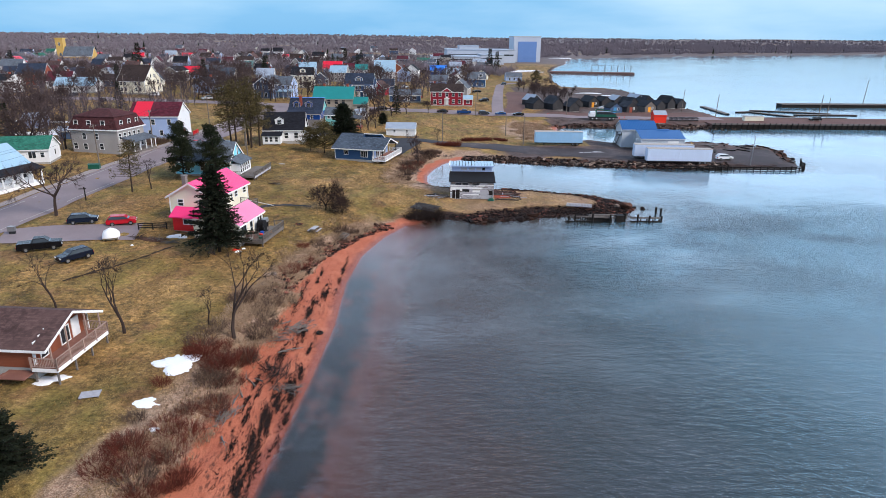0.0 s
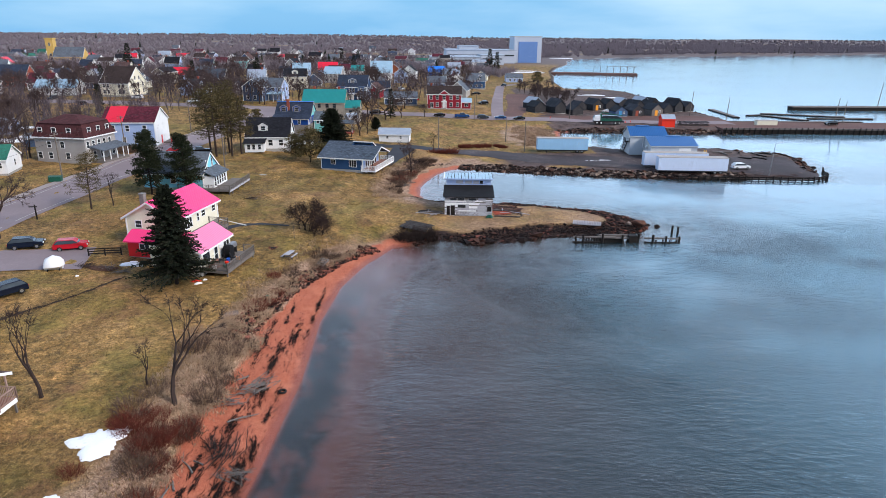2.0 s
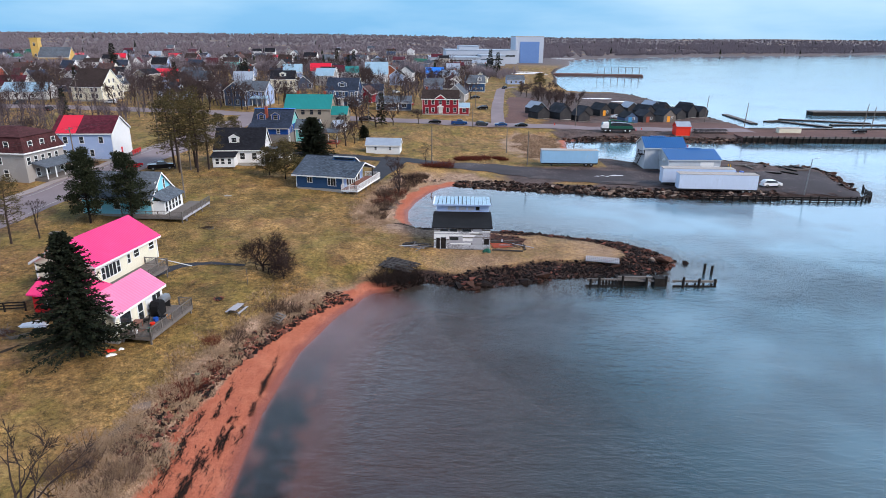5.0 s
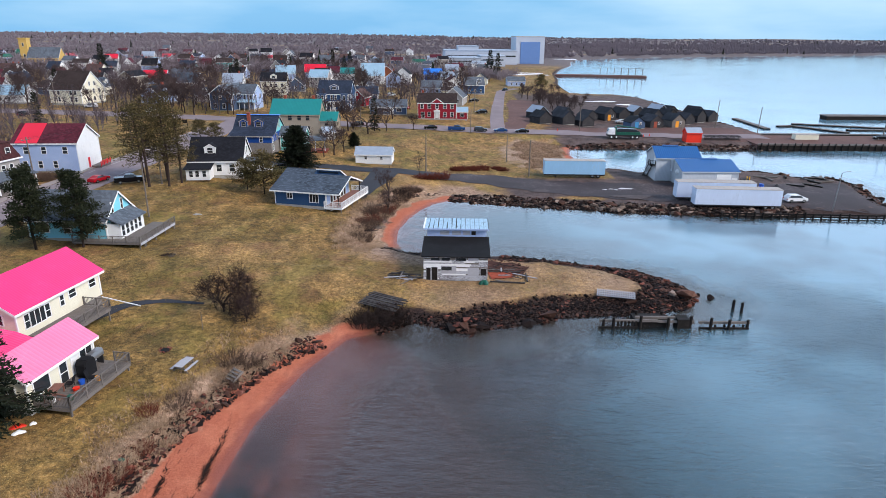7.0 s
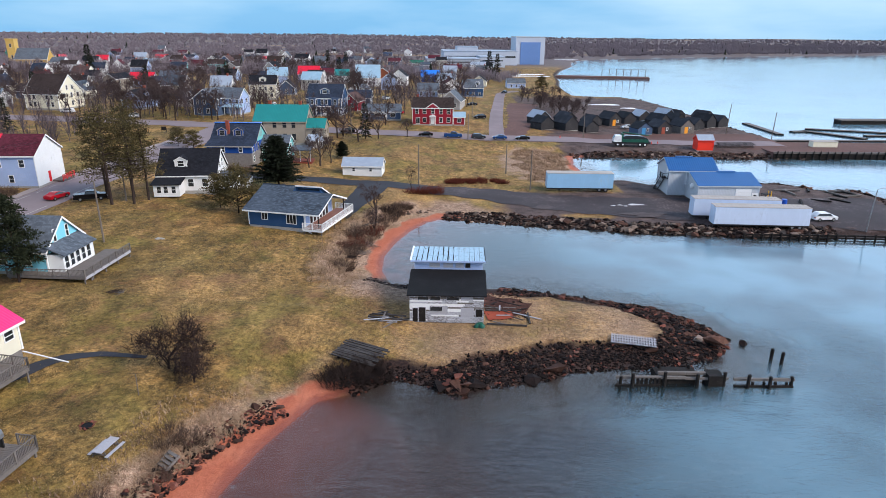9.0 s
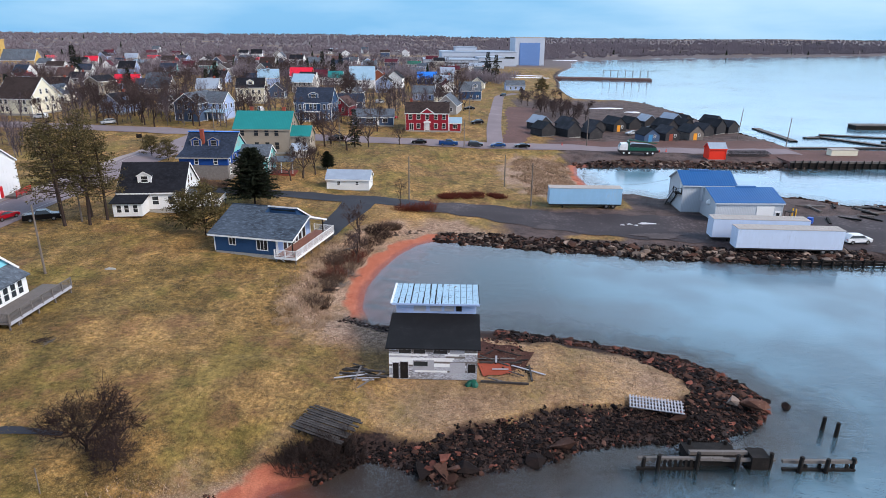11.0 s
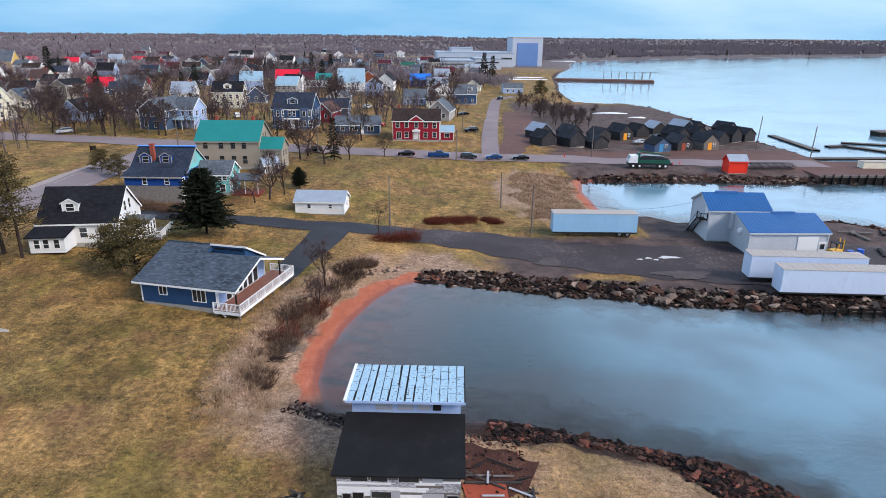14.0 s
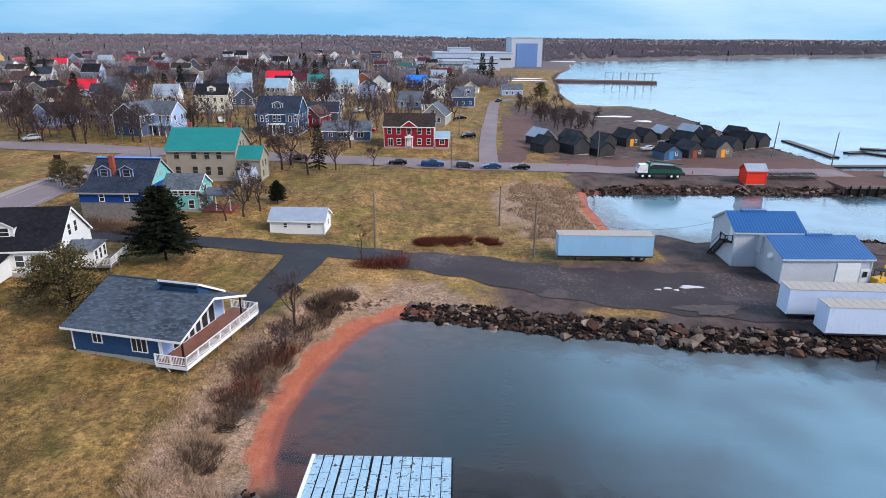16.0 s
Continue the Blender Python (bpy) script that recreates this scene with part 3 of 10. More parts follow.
def water_material():
    m, nt, b = nodes_of("bay_water")
    nt.nodes.remove(b)
    out = nt.nodes["Material Output"]
    n = nt.nodes.new
    clear, murk, gloss, mix1, mix2 = n("ShaderNodeBsdfTransparent"), n("ShaderNodeBsdfDiffuse"), n("ShaderNodeBsdfGlossy"), n("ShaderNodeMixShader"), n("ShaderNodeMixShader")
    clear.inputs["Color"].default_value = (0.8, 0.82, 0.82, 1)
    gloss.inputs["Color"].default_value = (1, 1, 1, 1)
    gloss.inputs["Roughness"].default_value = 0.05
    fr = n("ShaderNodeFresnel")
    fr.inputs["IOR"].default_value = 1.36

    def attr(key):
        a = nt.nodes.new("ShaderNodeAttribute")
        a.attribute_name = key
        return a.outputs["Fac"]
    # deeper water hides its floor
    patch = span(nt, noise_node(nt, 0.05, 4, None, 0.6), 0.35, 0.65, -5, 5)
    silt = attr("silt")
    cloudy = sums(nt, "MAXIMUM", span(nt, sums(nt, "ADD", attr("shore"), patch), -3, -20, 0.05, 0.85), span(nt, attr("shore"), -3.0, -9.0, 0.02, 0.85))
    pos, cut = n("ShaderNodeNewGeometry"), n("ShaderNodeSeparateXYZ")
    link(nt, pos.outputs["Position"], cut.inputs[0])
    north = span(nt, cut.outputs["Y"], 112, 125)
    cloudy = sums(nt, "MAXIMUM", cloudy, sums(nt, "MULTIPLY", north, span(nt, sums(nt, "ADD", attr("shore"), span(nt, noise_node(nt, 0.3, 5), 0.35, 0.65, -1.6, 1.6)), -0.9, -6.0, 0.05, 0.92)))
    link_later = lambda foam: link(nt, sums(nt, "MAXIMUM", cloudy, sums(nt, "MULTIPLY", foam, 0.6)), mix1.inputs["Fac"])
    # towards open water the murk is paler: sky reflection put into its colour
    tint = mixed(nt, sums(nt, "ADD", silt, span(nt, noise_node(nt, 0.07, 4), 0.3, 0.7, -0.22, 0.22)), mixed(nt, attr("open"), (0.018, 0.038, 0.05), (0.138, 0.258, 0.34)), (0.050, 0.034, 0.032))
    # broad dark patches painted in for the uneven reflection of ruffled water
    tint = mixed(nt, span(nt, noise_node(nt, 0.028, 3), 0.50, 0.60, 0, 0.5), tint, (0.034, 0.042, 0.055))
    # a broken thread of foam at the edge
    foam = sums(nt, "MULTIPLY", sums(nt, "MULTIPLY", span(nt, attr("shore"), -0.15, -0.3), span(nt, attr("shore"), -0.75, -0.5)), span(nt, noise_node(nt, 0.45, 6, None, 0.75), 0.53, 0.6))
    foam = sums(nt, "MULTIPLY", foam, span(nt, cut.outputs["Y"], 112, 100, 0, 0.5))
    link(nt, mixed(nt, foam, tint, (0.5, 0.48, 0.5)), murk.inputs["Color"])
    link_later(foam)
    calm = sums(nt, "MULTIPLY", span(nt, noise_node(nt, 0.022, 4, (1, 1.5, 1), 0.6), 0.36, 0.6, 0.15, 1), attr("ruffled"))
    w1 = noise_node(nt, 0.75, 5, (0.75, 1.5, 1), 0.66)
    w2 = noise_node(nt, 2.6, 3, (0.8, 1.4, 1), 0.6)
    wave = sums(nt, "MULTIPLY", sums(nt, "ADD", w1, sums(nt, "MULTIPLY", w2, 0.25)), calm)
    bp = n("ShaderNodeBump")
    bp.inputs["Strength"].default_value, bp.inputs["Distance"].default_value = 0.9, 0.6
    link(nt, wave, bp.inputs["Height"])
    for node in (gloss, fr):
        link(nt, bp.outputs["Normal"], node.inputs["Normal"])
    link(nt, clear.outputs[0], mix1.inputs[1])
    link(nt, murk.outputs[0], mix1.inputs[2])
    link(nt, fr.outputs[0], mix2.inputs["Fac"])
    link(nt, mix1.outputs[0], mix2.inputs[1])
    link(nt, gloss.outputs[0], mix2.inputs[2])
    link(nt, mix2.outputs[0], out.inputs["Surface"])
    return m


make_ground()
def make_water():
    xs, ys = spaced(-60, -14, 130, 4700, 1.6, 1.12), spaced(-700, 20, 240, 4000, 1.6, 1.08)
    X, Y = np.meshgrid(xs, ys)
    P = np.column_stack([X.ravel(), Y.ravel()])
    nx, ny = len(xs), len(ys)
    i = np.arange((ny - 1) * nx).reshape(ny - 1, nx)[:, :-1].ravel()
    me = bpy.data.meshes.new("water")
    me.from_pydata(np.column_stack([P, np.zeros(len(P))]), [], np.column_stack([i, i + 1, i + nx + 1, i + nx]).tolist())
    me.materials.append(water_material())
    ruffled = np.interp(P[:, 1], [60, 108, 125, 140, 200, 270, 500], [1.1, 1.0, 0.22, 0.09, 0.06, 0.12, 0.1]) * np.interp(P[:, 0], [-14, 5, 40, 90], [0.3, 0.7, 1.0, 0.9])
    silt = np.maximum((1 - ease(to_line(P, BEACH[2:]), 14, 40)) * ease(P[:, 1], 122, 104), np.maximum(0.95 * (1 - ease(to_line(P, COVE), 5, 17)), 0.5 * (1 - ease(to_line(P, POND[:3]), 3, 9))))
    silt = np.maximum(silt, 0.5 * (1 - ease(np.hypot((P[:, 0] - 22) / 16, (P[:, 1] - 138) / 7), 0.5, 1.2)))
    # "open" sets how much of the painted sky reflection shows, rising eastwards
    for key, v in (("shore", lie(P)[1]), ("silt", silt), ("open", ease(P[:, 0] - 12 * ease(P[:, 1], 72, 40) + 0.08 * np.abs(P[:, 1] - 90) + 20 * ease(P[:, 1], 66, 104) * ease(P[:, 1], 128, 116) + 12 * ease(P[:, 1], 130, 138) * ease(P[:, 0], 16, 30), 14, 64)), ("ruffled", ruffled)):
        me.attributes.new(key, "FLOAT", "POINT").data.foreach_set("value", v.astype(np.float32))
    sea = tagged(new("water", me), "calm grey-blue bay water, brown in the shallows", "water", kind="structure")
    sea.visible_shadow = False


make_water()


def smooth_line(points, step=2.0):
    """Points along a rounded line through the given ones."""
    pts = [Vector(p) for p in points]
    pts = [2 * pts[0] - pts[1]] + pts + [2 * pts[-1] - pts[-2]]
    out = []
    for a, b, c, e in zip(pts, pts[1:], pts[2:], pts[3:]):
        n = max(1, int((c - b).length / step))
        for k in range(n):
            t = k / n
            out.append(0.5 * ((2 * b) + (c - a) * t + (2 * a - 5 * b + 4 * c - e) * t * t + (3 * b - a - 3 * c + e) * t ** 3))
    return out + [pts[-2]]


def strip(name, line, widths, material, lift, label, step=2.0, cross=4, kind="structure", category="road", rag=0.0):
    """A road laid over the ground along a line; widths: one or two numbers."""
    pts = smooth_line(line, step)
    w0, w1 = widths if isinstance(widths, tuple) else (widths, widths)
    P = []
    for i, p in enumerate(pts):
        q = pts[min(i + 1, len(pts) - 1)] - pts[max(i - 1, 0)]
        side = Vector((-q.y, q.x)).normalized()
        w = w0 + (w1 - w0) * i / (len(pts) - 1)
        for k in range(cross + 1):
            e = rag * math.sin(i * 1.7 + k * 5) if k in (0, cross) else 0
            P.append(p + side * ((k / cross - 0.5) * w + e))
    P = np.array([(v.x, v.y) for v in P])
    z = lie(P)[0] + lift
    n = cross + 1
    faces = [(i * n + k, i * n + k + 1, (i + 1) * n + k + 1, (i + 1) * n + k) for i in range(len(pts) - 1) for k in range(cross)]
    faces = [f[::-1] for f in faces]
    return tagged(new(name, from_arrays(name, np.column_stack([P, z]).tolist(), faces, material, True)), label, category, kind=kind)


M["asphalt"] = coat("worn_asphalt", (0.235, 0.192, 0.205), (0.31, 0.255, 0.265), big=0.12, fine=2.5, rough=0.9, vary=0.14)
M["black_asphalt"] = coat("dark_asphalt", (0.042, 0.044, 0.054), (0.075, 0.072, 0.08), big=0.15, fine=2.5, rough=0.85, vary=0.2)
M["gravel"] = coat("dark_gravel_yard", (0.062, 0.050, 0.054), (0.21, 0.172, 0.168), big=0.09, fine=2.6, rough=0.75, vary=0.35, wear=(0.54, 0.70))
M["redgravel"] = coat("red_gravel", (0.15, 0.085, 0.075), (0.09, 0.055, 0.05), big=0.1, fine=1.5, rough=0.9, vary=0.25)
M["walkway"] = coat("pale_sidewalk", (0.33, 0.28, 0.27), big=0.3, fine=3, rough=0.9)
strip("road", [(-74, -60), (-72, 30), (-70, 80), (-68.3, 120), (-67.3, 150), (-66.3, 178), (-64.5, 208), (-62.5, 235), (-61.5, 250)], 9.4, M["asphalt"], 0.09, "worn grey-pink asphalt street beside dry lawns")
strip("road", [(-420, 268), (-300, 263), (-180, 258), (-100, 255), (-61, 252), (-35, 250.5), (-10, 248.6), (10, 247.8), (40, 248), (62, 247.5), (82, 246), (106, 246.5)], (11.5, 8.5), M["asphalt"], 0.12, "worn grey asphalt street through the town")
strip("road", [(21.2, 251), (23, 280), (27.5, 330), (32.5, 382), (36, 405), (45, 420)], 4.8, M["asphalt"], 0.12, "narrow grey lane running north")
strip("road", [(-46, 189), (-35, 188.5), (-20, 187.8), (-8, 186.3), (4, 187)], (4.2, 6.0), M["black_asphalt"], 0.08, "dark asphalt driveway")
strip("road", [(-9.5, 185.5), (-10.2, 178), (-11.8, 170), (-12.8, 161)], (6.5, 3.0), M["black_asphalt"], 0.10, "dark asphalt driveway to the blue bungalow")
strip("yard", [(-2, 187.2), (12, 183.5), (24, 178.5), (38, 174.5), (60, 172.5), (80, 171.5), (93, 171)], (6.0, 24.0), M["gravel"], 0.07, "dark wet gravel quay yard with pale puddle stains", cross=10, category="yard", rag=0.5)
strip("yard", [(26, 252), (31, 275), (34, 300), (37, 330), (41, 352)], (7, 13), M["redgravel"], 0.08, "reddish-brown gravel track", cross=6, category="yard", rag=0.5)
strip("yard", [(38, 250), (58, 254), (80, 253), (107, 250)], (10, 30), M["redgravel"], 0.05, "reddish-brown gravel around the fishing shacks", cross=8, category="yard", rag=0.5)
strip("road", [(-64, 87), (-57, 89.5), (-50, 91.5), (-46.5, 92.5)], (7, 9), M["asphalt"], 0.09, "short asphalt parking drive", cross=6)
strip("path", [(-34.4, 105.4), (-33.4, 107.4), (-32.2, 109.2), (-30.4, 110.3), (-27.6, 110.8), (-23.8, 110.5)], (2.0, 0.5), M["black_asphalt"], 0.06, "narrow dark garden path", step=0.8, category="path")
strip("sidewalk", [(-76.5, 60), (-75.2, 95), (-73.8, 125), (-72.9, 150), (-71.9, 178), (-70, 208), (-68, 236)], 1.7, M["walkway"], 0.12, "pale concrete sidewalk along the street", cross=2, category="sidewalk")
M["linepaint"] = coat("worn_road_paint", (0.42, 0.40, 0.38), (0.25, 0.22, 0.22), big=0.8, fine=4, rough=0.8, vary=0.2)
for off in (-3.6, 3.6):
    strip("road_line", [(-74 + off, -60), (-72 + off, 30), (-70 + off, 80), (-68.3 + off, 120), (-67.3 + off, 150), (-66.3 + off, 178), (-64.5 + off, 208), (-62.5 + off, 232)], 0.16, M["linepaint"], 0.115, "faded pale edge line on the street", cross=1, category="road marking")
# ---------------------------------------------------------------- building kit
def box(bm, x0, x1, y0, y1, z0, z1, m=None):
    v = [bm.verts.new((x, y, z)) for z in (z0, z1) for x, y in ((x0, y0), (x1, y0), (x1, y1), (x0, y1))]
    for f in ((3, 2, 1, 0), (4, 5, 6, 7), (0, 1, 5, 4), (1, 2, 6, 5), (2, 3, 7, 6), (3, 0, 4, 7)):
        bm.faces.new([v[i] for i in f])
    if m is not None:
        bmesh.ops.transform(bm, matrix=m, verts=v)
    return v


def prism(bm, outline, axis, lo, hi):
    """A solid with the given outline (list of 2D points) drawn out along x, y or z."""
    def at(p, k):
        return {"x": (k, p[0], p[1]), "y": (p[0], k, p[1]), "z": (p[0], p[1], k)}[axis]
    a, b = [bm.verts.new(at(p, lo)) for p in outline], [bm.verts.new(at(p, hi)) for p in outline]
    n = len(outline)
    fs = [bm.faces.new(a[::-1]), bm.faces.new(b)] + [bm.faces.new((a[i], a[(i + 1) % n], b[(i + 1) % n], b[i])) for i in range(n)]
    bmesh.ops.recalc_face_normals(bm, faces=fs)
    return a + b


def tube(bm, p0, p1, r0, r1=None, n=6, cap=True):
    p0, p1 = Vector(p0), Vector(p1)
    r1 = r0 if r1 is None else r1
    d = (p1 - p0).normalized()
    u = d.orthogonal().normalized()
    w = d.cross(u)
    ring = lambda p, r: [bm.verts.new(p + (u * math.cos(6.2832 * k / n) + w * math.sin(6.2832 * k / n)) * r) for k in range(n)]
    a, b = ring(p0, r0), ring(p1, max(r1, 0.002))
    for k in range(n):
        bm.faces.new((a[k], a[(k + 1) % n], b[(k + 1) % n], b[k]))
    if cap:
        bm.faces.new(a[::-1]), bm.faces.new(b)


def bar(bm, p0, p1, w, h):
    """A square bar between two points."""
    p0, p1 = Vector(p0), Vector(p1)
    d = p1 - p0
    q = d.to_track_quat("X", "Z").to_matrix().to_4x4()
    box(bm, 0, d.length, -w / 2, w / 2, -h / 2, h / 2, Matrix.Translation(p0) @ q)


def mesh_of(name, bm, material, smooth=False, soft=0.0):
    if soft:
        bmesh.ops.bevel(bm, geom=bm.edges[:], offset=soft, segments=2, affect="EDGES")
    me = bpy.data.meshes.new(name)
    bm.to_mesh(me)
    bm.free()
    for m in (material if isinstance(material, list) else [material]):
        me.materials.append(m)
    if smooth:
        me.polygons.foreach_set("use_smooth", [True] * len(me.polygons))
    return me


def part(name, bm, material, parent, label="", m=None, smooth=False, soft=0.0):
    ob = new(name, bm if isinstance(bm, bpy.types.Mesh) else mesh_of(name, bm, material, smooth, soft))
    ob.parent = parent
    if m is not None:
        ob.matrix_basis = m
    if label:
        ob["label"] = label
    return ob


def thing(name, label, category, m, group=""):
    ob = new(name)
    ob.empty_display_size = 0.3
    ob.matrix_basis = m
    return tagged(ob, label, category, group)


def ground_pose(x, y, yaw=0.0, lift=0.0):
    return pose(x, y, zg(x, y) + lift, 0, 0, yaw)


CACHE = {}


def lattice(bm, xs, zs, y0, y1):
    """One connected frame with bars: every second cell in both directions is a hole."""
    v = {(i, k, j): bm.verts.new((x, (y0, y1)[k], z)) for i, x in enumerate(xs) for j, z in enumerate(zs) for k in (0, 1)}
    solid = lambda i, j: 0 <= i < len(xs) - 1 and 0 <= j < len(zs) - 1 and not (i % 2 and j % 2)
    for i in range(len(xs) - 1):
        for j in range(len(zs) - 1):
            if not solid(i, j):
                continue
            bm.faces.new((v[i, 0, j], v[i + 1, 0, j], v[i + 1, 0, j + 1], v[i, 0, j + 1]))
            for di, dj, a, b in ((-1, 0, (i, j + 1), (i, j)), (1, 0, (i + 1, j), (i + 1, j + 1)), (0, -1, (i, j), (i + 1, j)), (0, 1, (i + 1, j + 1), (i, j + 1))):
                if not solid(i + di, j + dj):
                    bm.faces.new((v[a[0], 0, a[1]], v[a[0], 1, a[1]], v[b[0], 1, b[1]], v[b[0], 0, b[1]]))


def window_meshes(w, h, frame_mat, bars):
    key = ("win", round(w, 2), round(h, 2), frame_mat.name, bars)
    if key not in CACHE:
        f, g = bmesh.new(), bmesh.new()
        t, q = 0.09, 0.03
        xs, zs = [-w / 2 - t, -w / 2], [-h / 2 - t, -h / 2]
        for mid in ((0,) if "v" in bars else (-w / 6, w / 6) if "3" in bars else ()):
            xs += [mid - q, mid + q]
        if "h" in bars:
            zs += [-q, q]
        lattice(f, xs + [w / 2, w / 2 + t], zs + [h / 2, h / 2 + t], -0.07, 0.02)
        box(g, -w / 2, w / 2, -0.025, 0.02, -h / 2, h / 2)
        CACHE[key] = mesh_of("window", f, frame_mat), mesh_of("pane", g, M["glass"])
    return CACHE[key]


def add_window(root, m, w, h, frame_mat=None, bars="h"):
    f, g = window_meshes(w, h, frame_mat or M["white"], bars)
    win = part("window", f, None, root, m=m)
    part("pane", g, None, win)
    return win


def door_at(root, m, material, w=0.95, h=2.05, trim=None):
    bm = bmesh.new()
    for a, b in ((-w / 2 - 0.1, -w / 2), (w / 2, w / 2 + 0.1)):
        box(bm, a, b, -0.07, 0.02, 0, h + 0.1)
    box(bm, -w / 2, w / 2, -0.07, 0.02, h, h + 0.1)
    fr = part("door_frame", bm, trim or M["white"], root, m=m)
    bm = bmesh.new()
    box(bm, -w / 2, w / 2, -0.04, 0.02, 0, h)
    box(bm, -w / 2 + 0.14, w / 2 - 0.14, -0.055, -0.04, 0.2, 0.9), box(bm, -w / 2 + 0.14, w / 2 - 0.14, -0.055, -0.04, 1.1, h - 0.2)
    part("door", bm, material, fr)


def face(side, L, W, u, z, off=0.0):
    """A pose on a wall: S is the long front, N the back, E and W the gable ends."""
    if side == "S":
        return pose(u, -W / 2 - off, z)
    if side == "N":
        return pose(-u, W / 2 + off, z, 0, 0, 180)
    if side == "E":
        return pose(L / 2 + off, u, z, 0, 0, 90)
    return pose(-L / 2 - off, -u, z, 0, 0, -90)


def gable_roof(bm, L, W, h, rise, over=0.35, ends=(0.35, 0.35), thick=0.16, split=0.0):
    """Two slabs that meet at the ridge along x."""
    k = rise / (W / 2)
    for s in (-1, 1):
        e = W / 2 + over
        pts = [(0, h + rise), (s * e, h + rise - k * e), (s * e, h + rise - k * e + thick), (0, h + rise + thick * 1.05)]
        prism(bm, pts, "x", -L / 2 - ends[0], L / 2 + ends[1])


HOUSE_SPOTS = []


def house(label, x, y, yaw, L, W, h, rise, wall, roof, wins=(), found=0.45, trim="white", over=0.35, ends=(0.35, 0.35), chimney=(), dormers=(), base_mat="concrete",
          corner=None, name="house", category="house", dormer_roof=None, fascia=True, lift=0.0, group=""):
    """A gabled house. x, y: its front left corner on the ground; yaw: the way its front runs. wins: (side, along, height, w, h, bars)."""
    a = radians(yaw)
    if corner is None:
        cx, cy = x + math.cos(a) * L / 2 - math.sin(a) * W / 2, y + math.sin(a) * L / 2 + math.cos(a) * W / 2
    else:
        cx, cy = x, y
    HOUSE_SPOTS.append((cx, cy, max(L, W) / 2 + 1.5, max(L, W) / 2 + 1.5))
    root = thing(name, label, category, ground_pose(cx, cy, yaw, lift), group)
    bm = bmesh.new()
    prism(bm, [(-W / 2, found), (W / 2, found), (W / 2, h), (0, h + rise), (-W / 2, h)], "x", -L / 2, L / 2)
    part("wall", bm, M[wall], root)
    bm = bmesh.new()
    box(bm, -L / 2 + 0.04, L / 2 - 0.04, -W / 2 + 0.04, W / 2 - 0.04, -0.9, found)
    part("foundation", bm, M[base_mat], root)
    bm = bmesh.new()
    gable_roof(bm, L, W, h, rise, over, ends)
    part("roof", bm, M[roof], root)
    if fascia:
        bm = bmesh.new()
        k, e = rise / (W / 2), W / 2 + over
        for sx, end in ((-1, ends[0]), (1, ends[1])):
            xx = sx * (L / 2 + end)
            for s in (-1, 1):
                bar(bm, (xx - sx * 0.02, s * e, h + rise - k * e + 0.0), (xx - sx * 0.02, 0, h + rise), 0.07, 0.24)
        for s in (-1, 1):
            box(bm, -L / 2 - ends[0], L / 2 + ends[1], s * e - 0.03, s * e + 0.03, h + rise - k * e - 0.14, h + rise - k * e + 0.10)
            for sx in (-1, 1):
                px, py = sx * L / 2, s * W / 2
                box(bm, px - 0.07, px + 0.03 * sx + 0.07, py - 0.09, py + 0.09, found, h)
        part("trim", bm, M[trim], root)
    for side, u, z, w, hh, bars in wins:
        if bars == "door":
            door_at(root, face(side, L, W, u, z), M["white"], w, hh)
        elif bars == "reddoor":
            door_at(root, face(side, L, W, u, z), M["redpaint"], w, hh)
        else:
            add_window(root, face(side, L, W, u, z), w, hh, M[trim], bars)
    for u, v in chimney:
        bm = bmesh.new()
        top = h + rise + 0.9
        box(bm, u - 0.35, u + 0.35, v - 0.35, v + 0.35, h, top), box(bm, u - 0.42, u + 0.42, v - 0.42, v + 0.42, top, top + 0.15)
        part("chimney", bm, M["brick"], root)
    for side, u, w in dormers:
        s = -1 if side == "S" else 1
        k = rise / (W / 2)
        y0, z0 = s * W / 2 * 0.72, h + rise * 0.28
        hh = 1.35
        m = pose(u, y0, z0, 0, 0, 0 if s < 0 else 180)
        depth = (hh + 0.7) / k + 0.1
        bm = bmesh.new()
        prism(bm, [(-w / 2, -0.2), (w / 2, -0.2), (w / 2, hh), (0, hh + 0.62), (-w / 2, hh)], "y", 0, depth)
        d = part("dormer", bm, M[wall], root, m=m)
        bm = bmesh.new()
        for q in (-1, 1):
            prism(bm, [(0, hh + 0.62), (q * (w / 2 + 0.2), hh - 0.2 * 1.24 / w), (q * (w / 2 + 0.2), hh + 0.12 - 0.2 * 1.24 / w), (0, hh + 0.75)], "y", -0.18, depth + 0.15)
        part("dormer_roof", bm, M[dormer_roof or roof], d)
        bm = bmesh.new()
        for q in (-1, 1):
            bar(bm, (q * (w / 2 + 0.2), -0.19, hh - 0.1), (0, -0.19, hh + 0.62), 0.06, 0.16)
            box(bm, q * w / 2 - 0.08, q * w / 2 + 0.08, -0.05, 0.05, 0, hh)
        part("trim", bm, M[trim], d)
        win = add_window(root, m @ pose(0, 0, 0.7), w * 0.5, 1.0, M[trim], "h")
        win.name = "dormer_window"
    return root


def row_windows(side, us, zs, w=0.9, h=1.35, bars="h"):
    return [(side, u, z, w, h, bars) for z in zs for u in us]


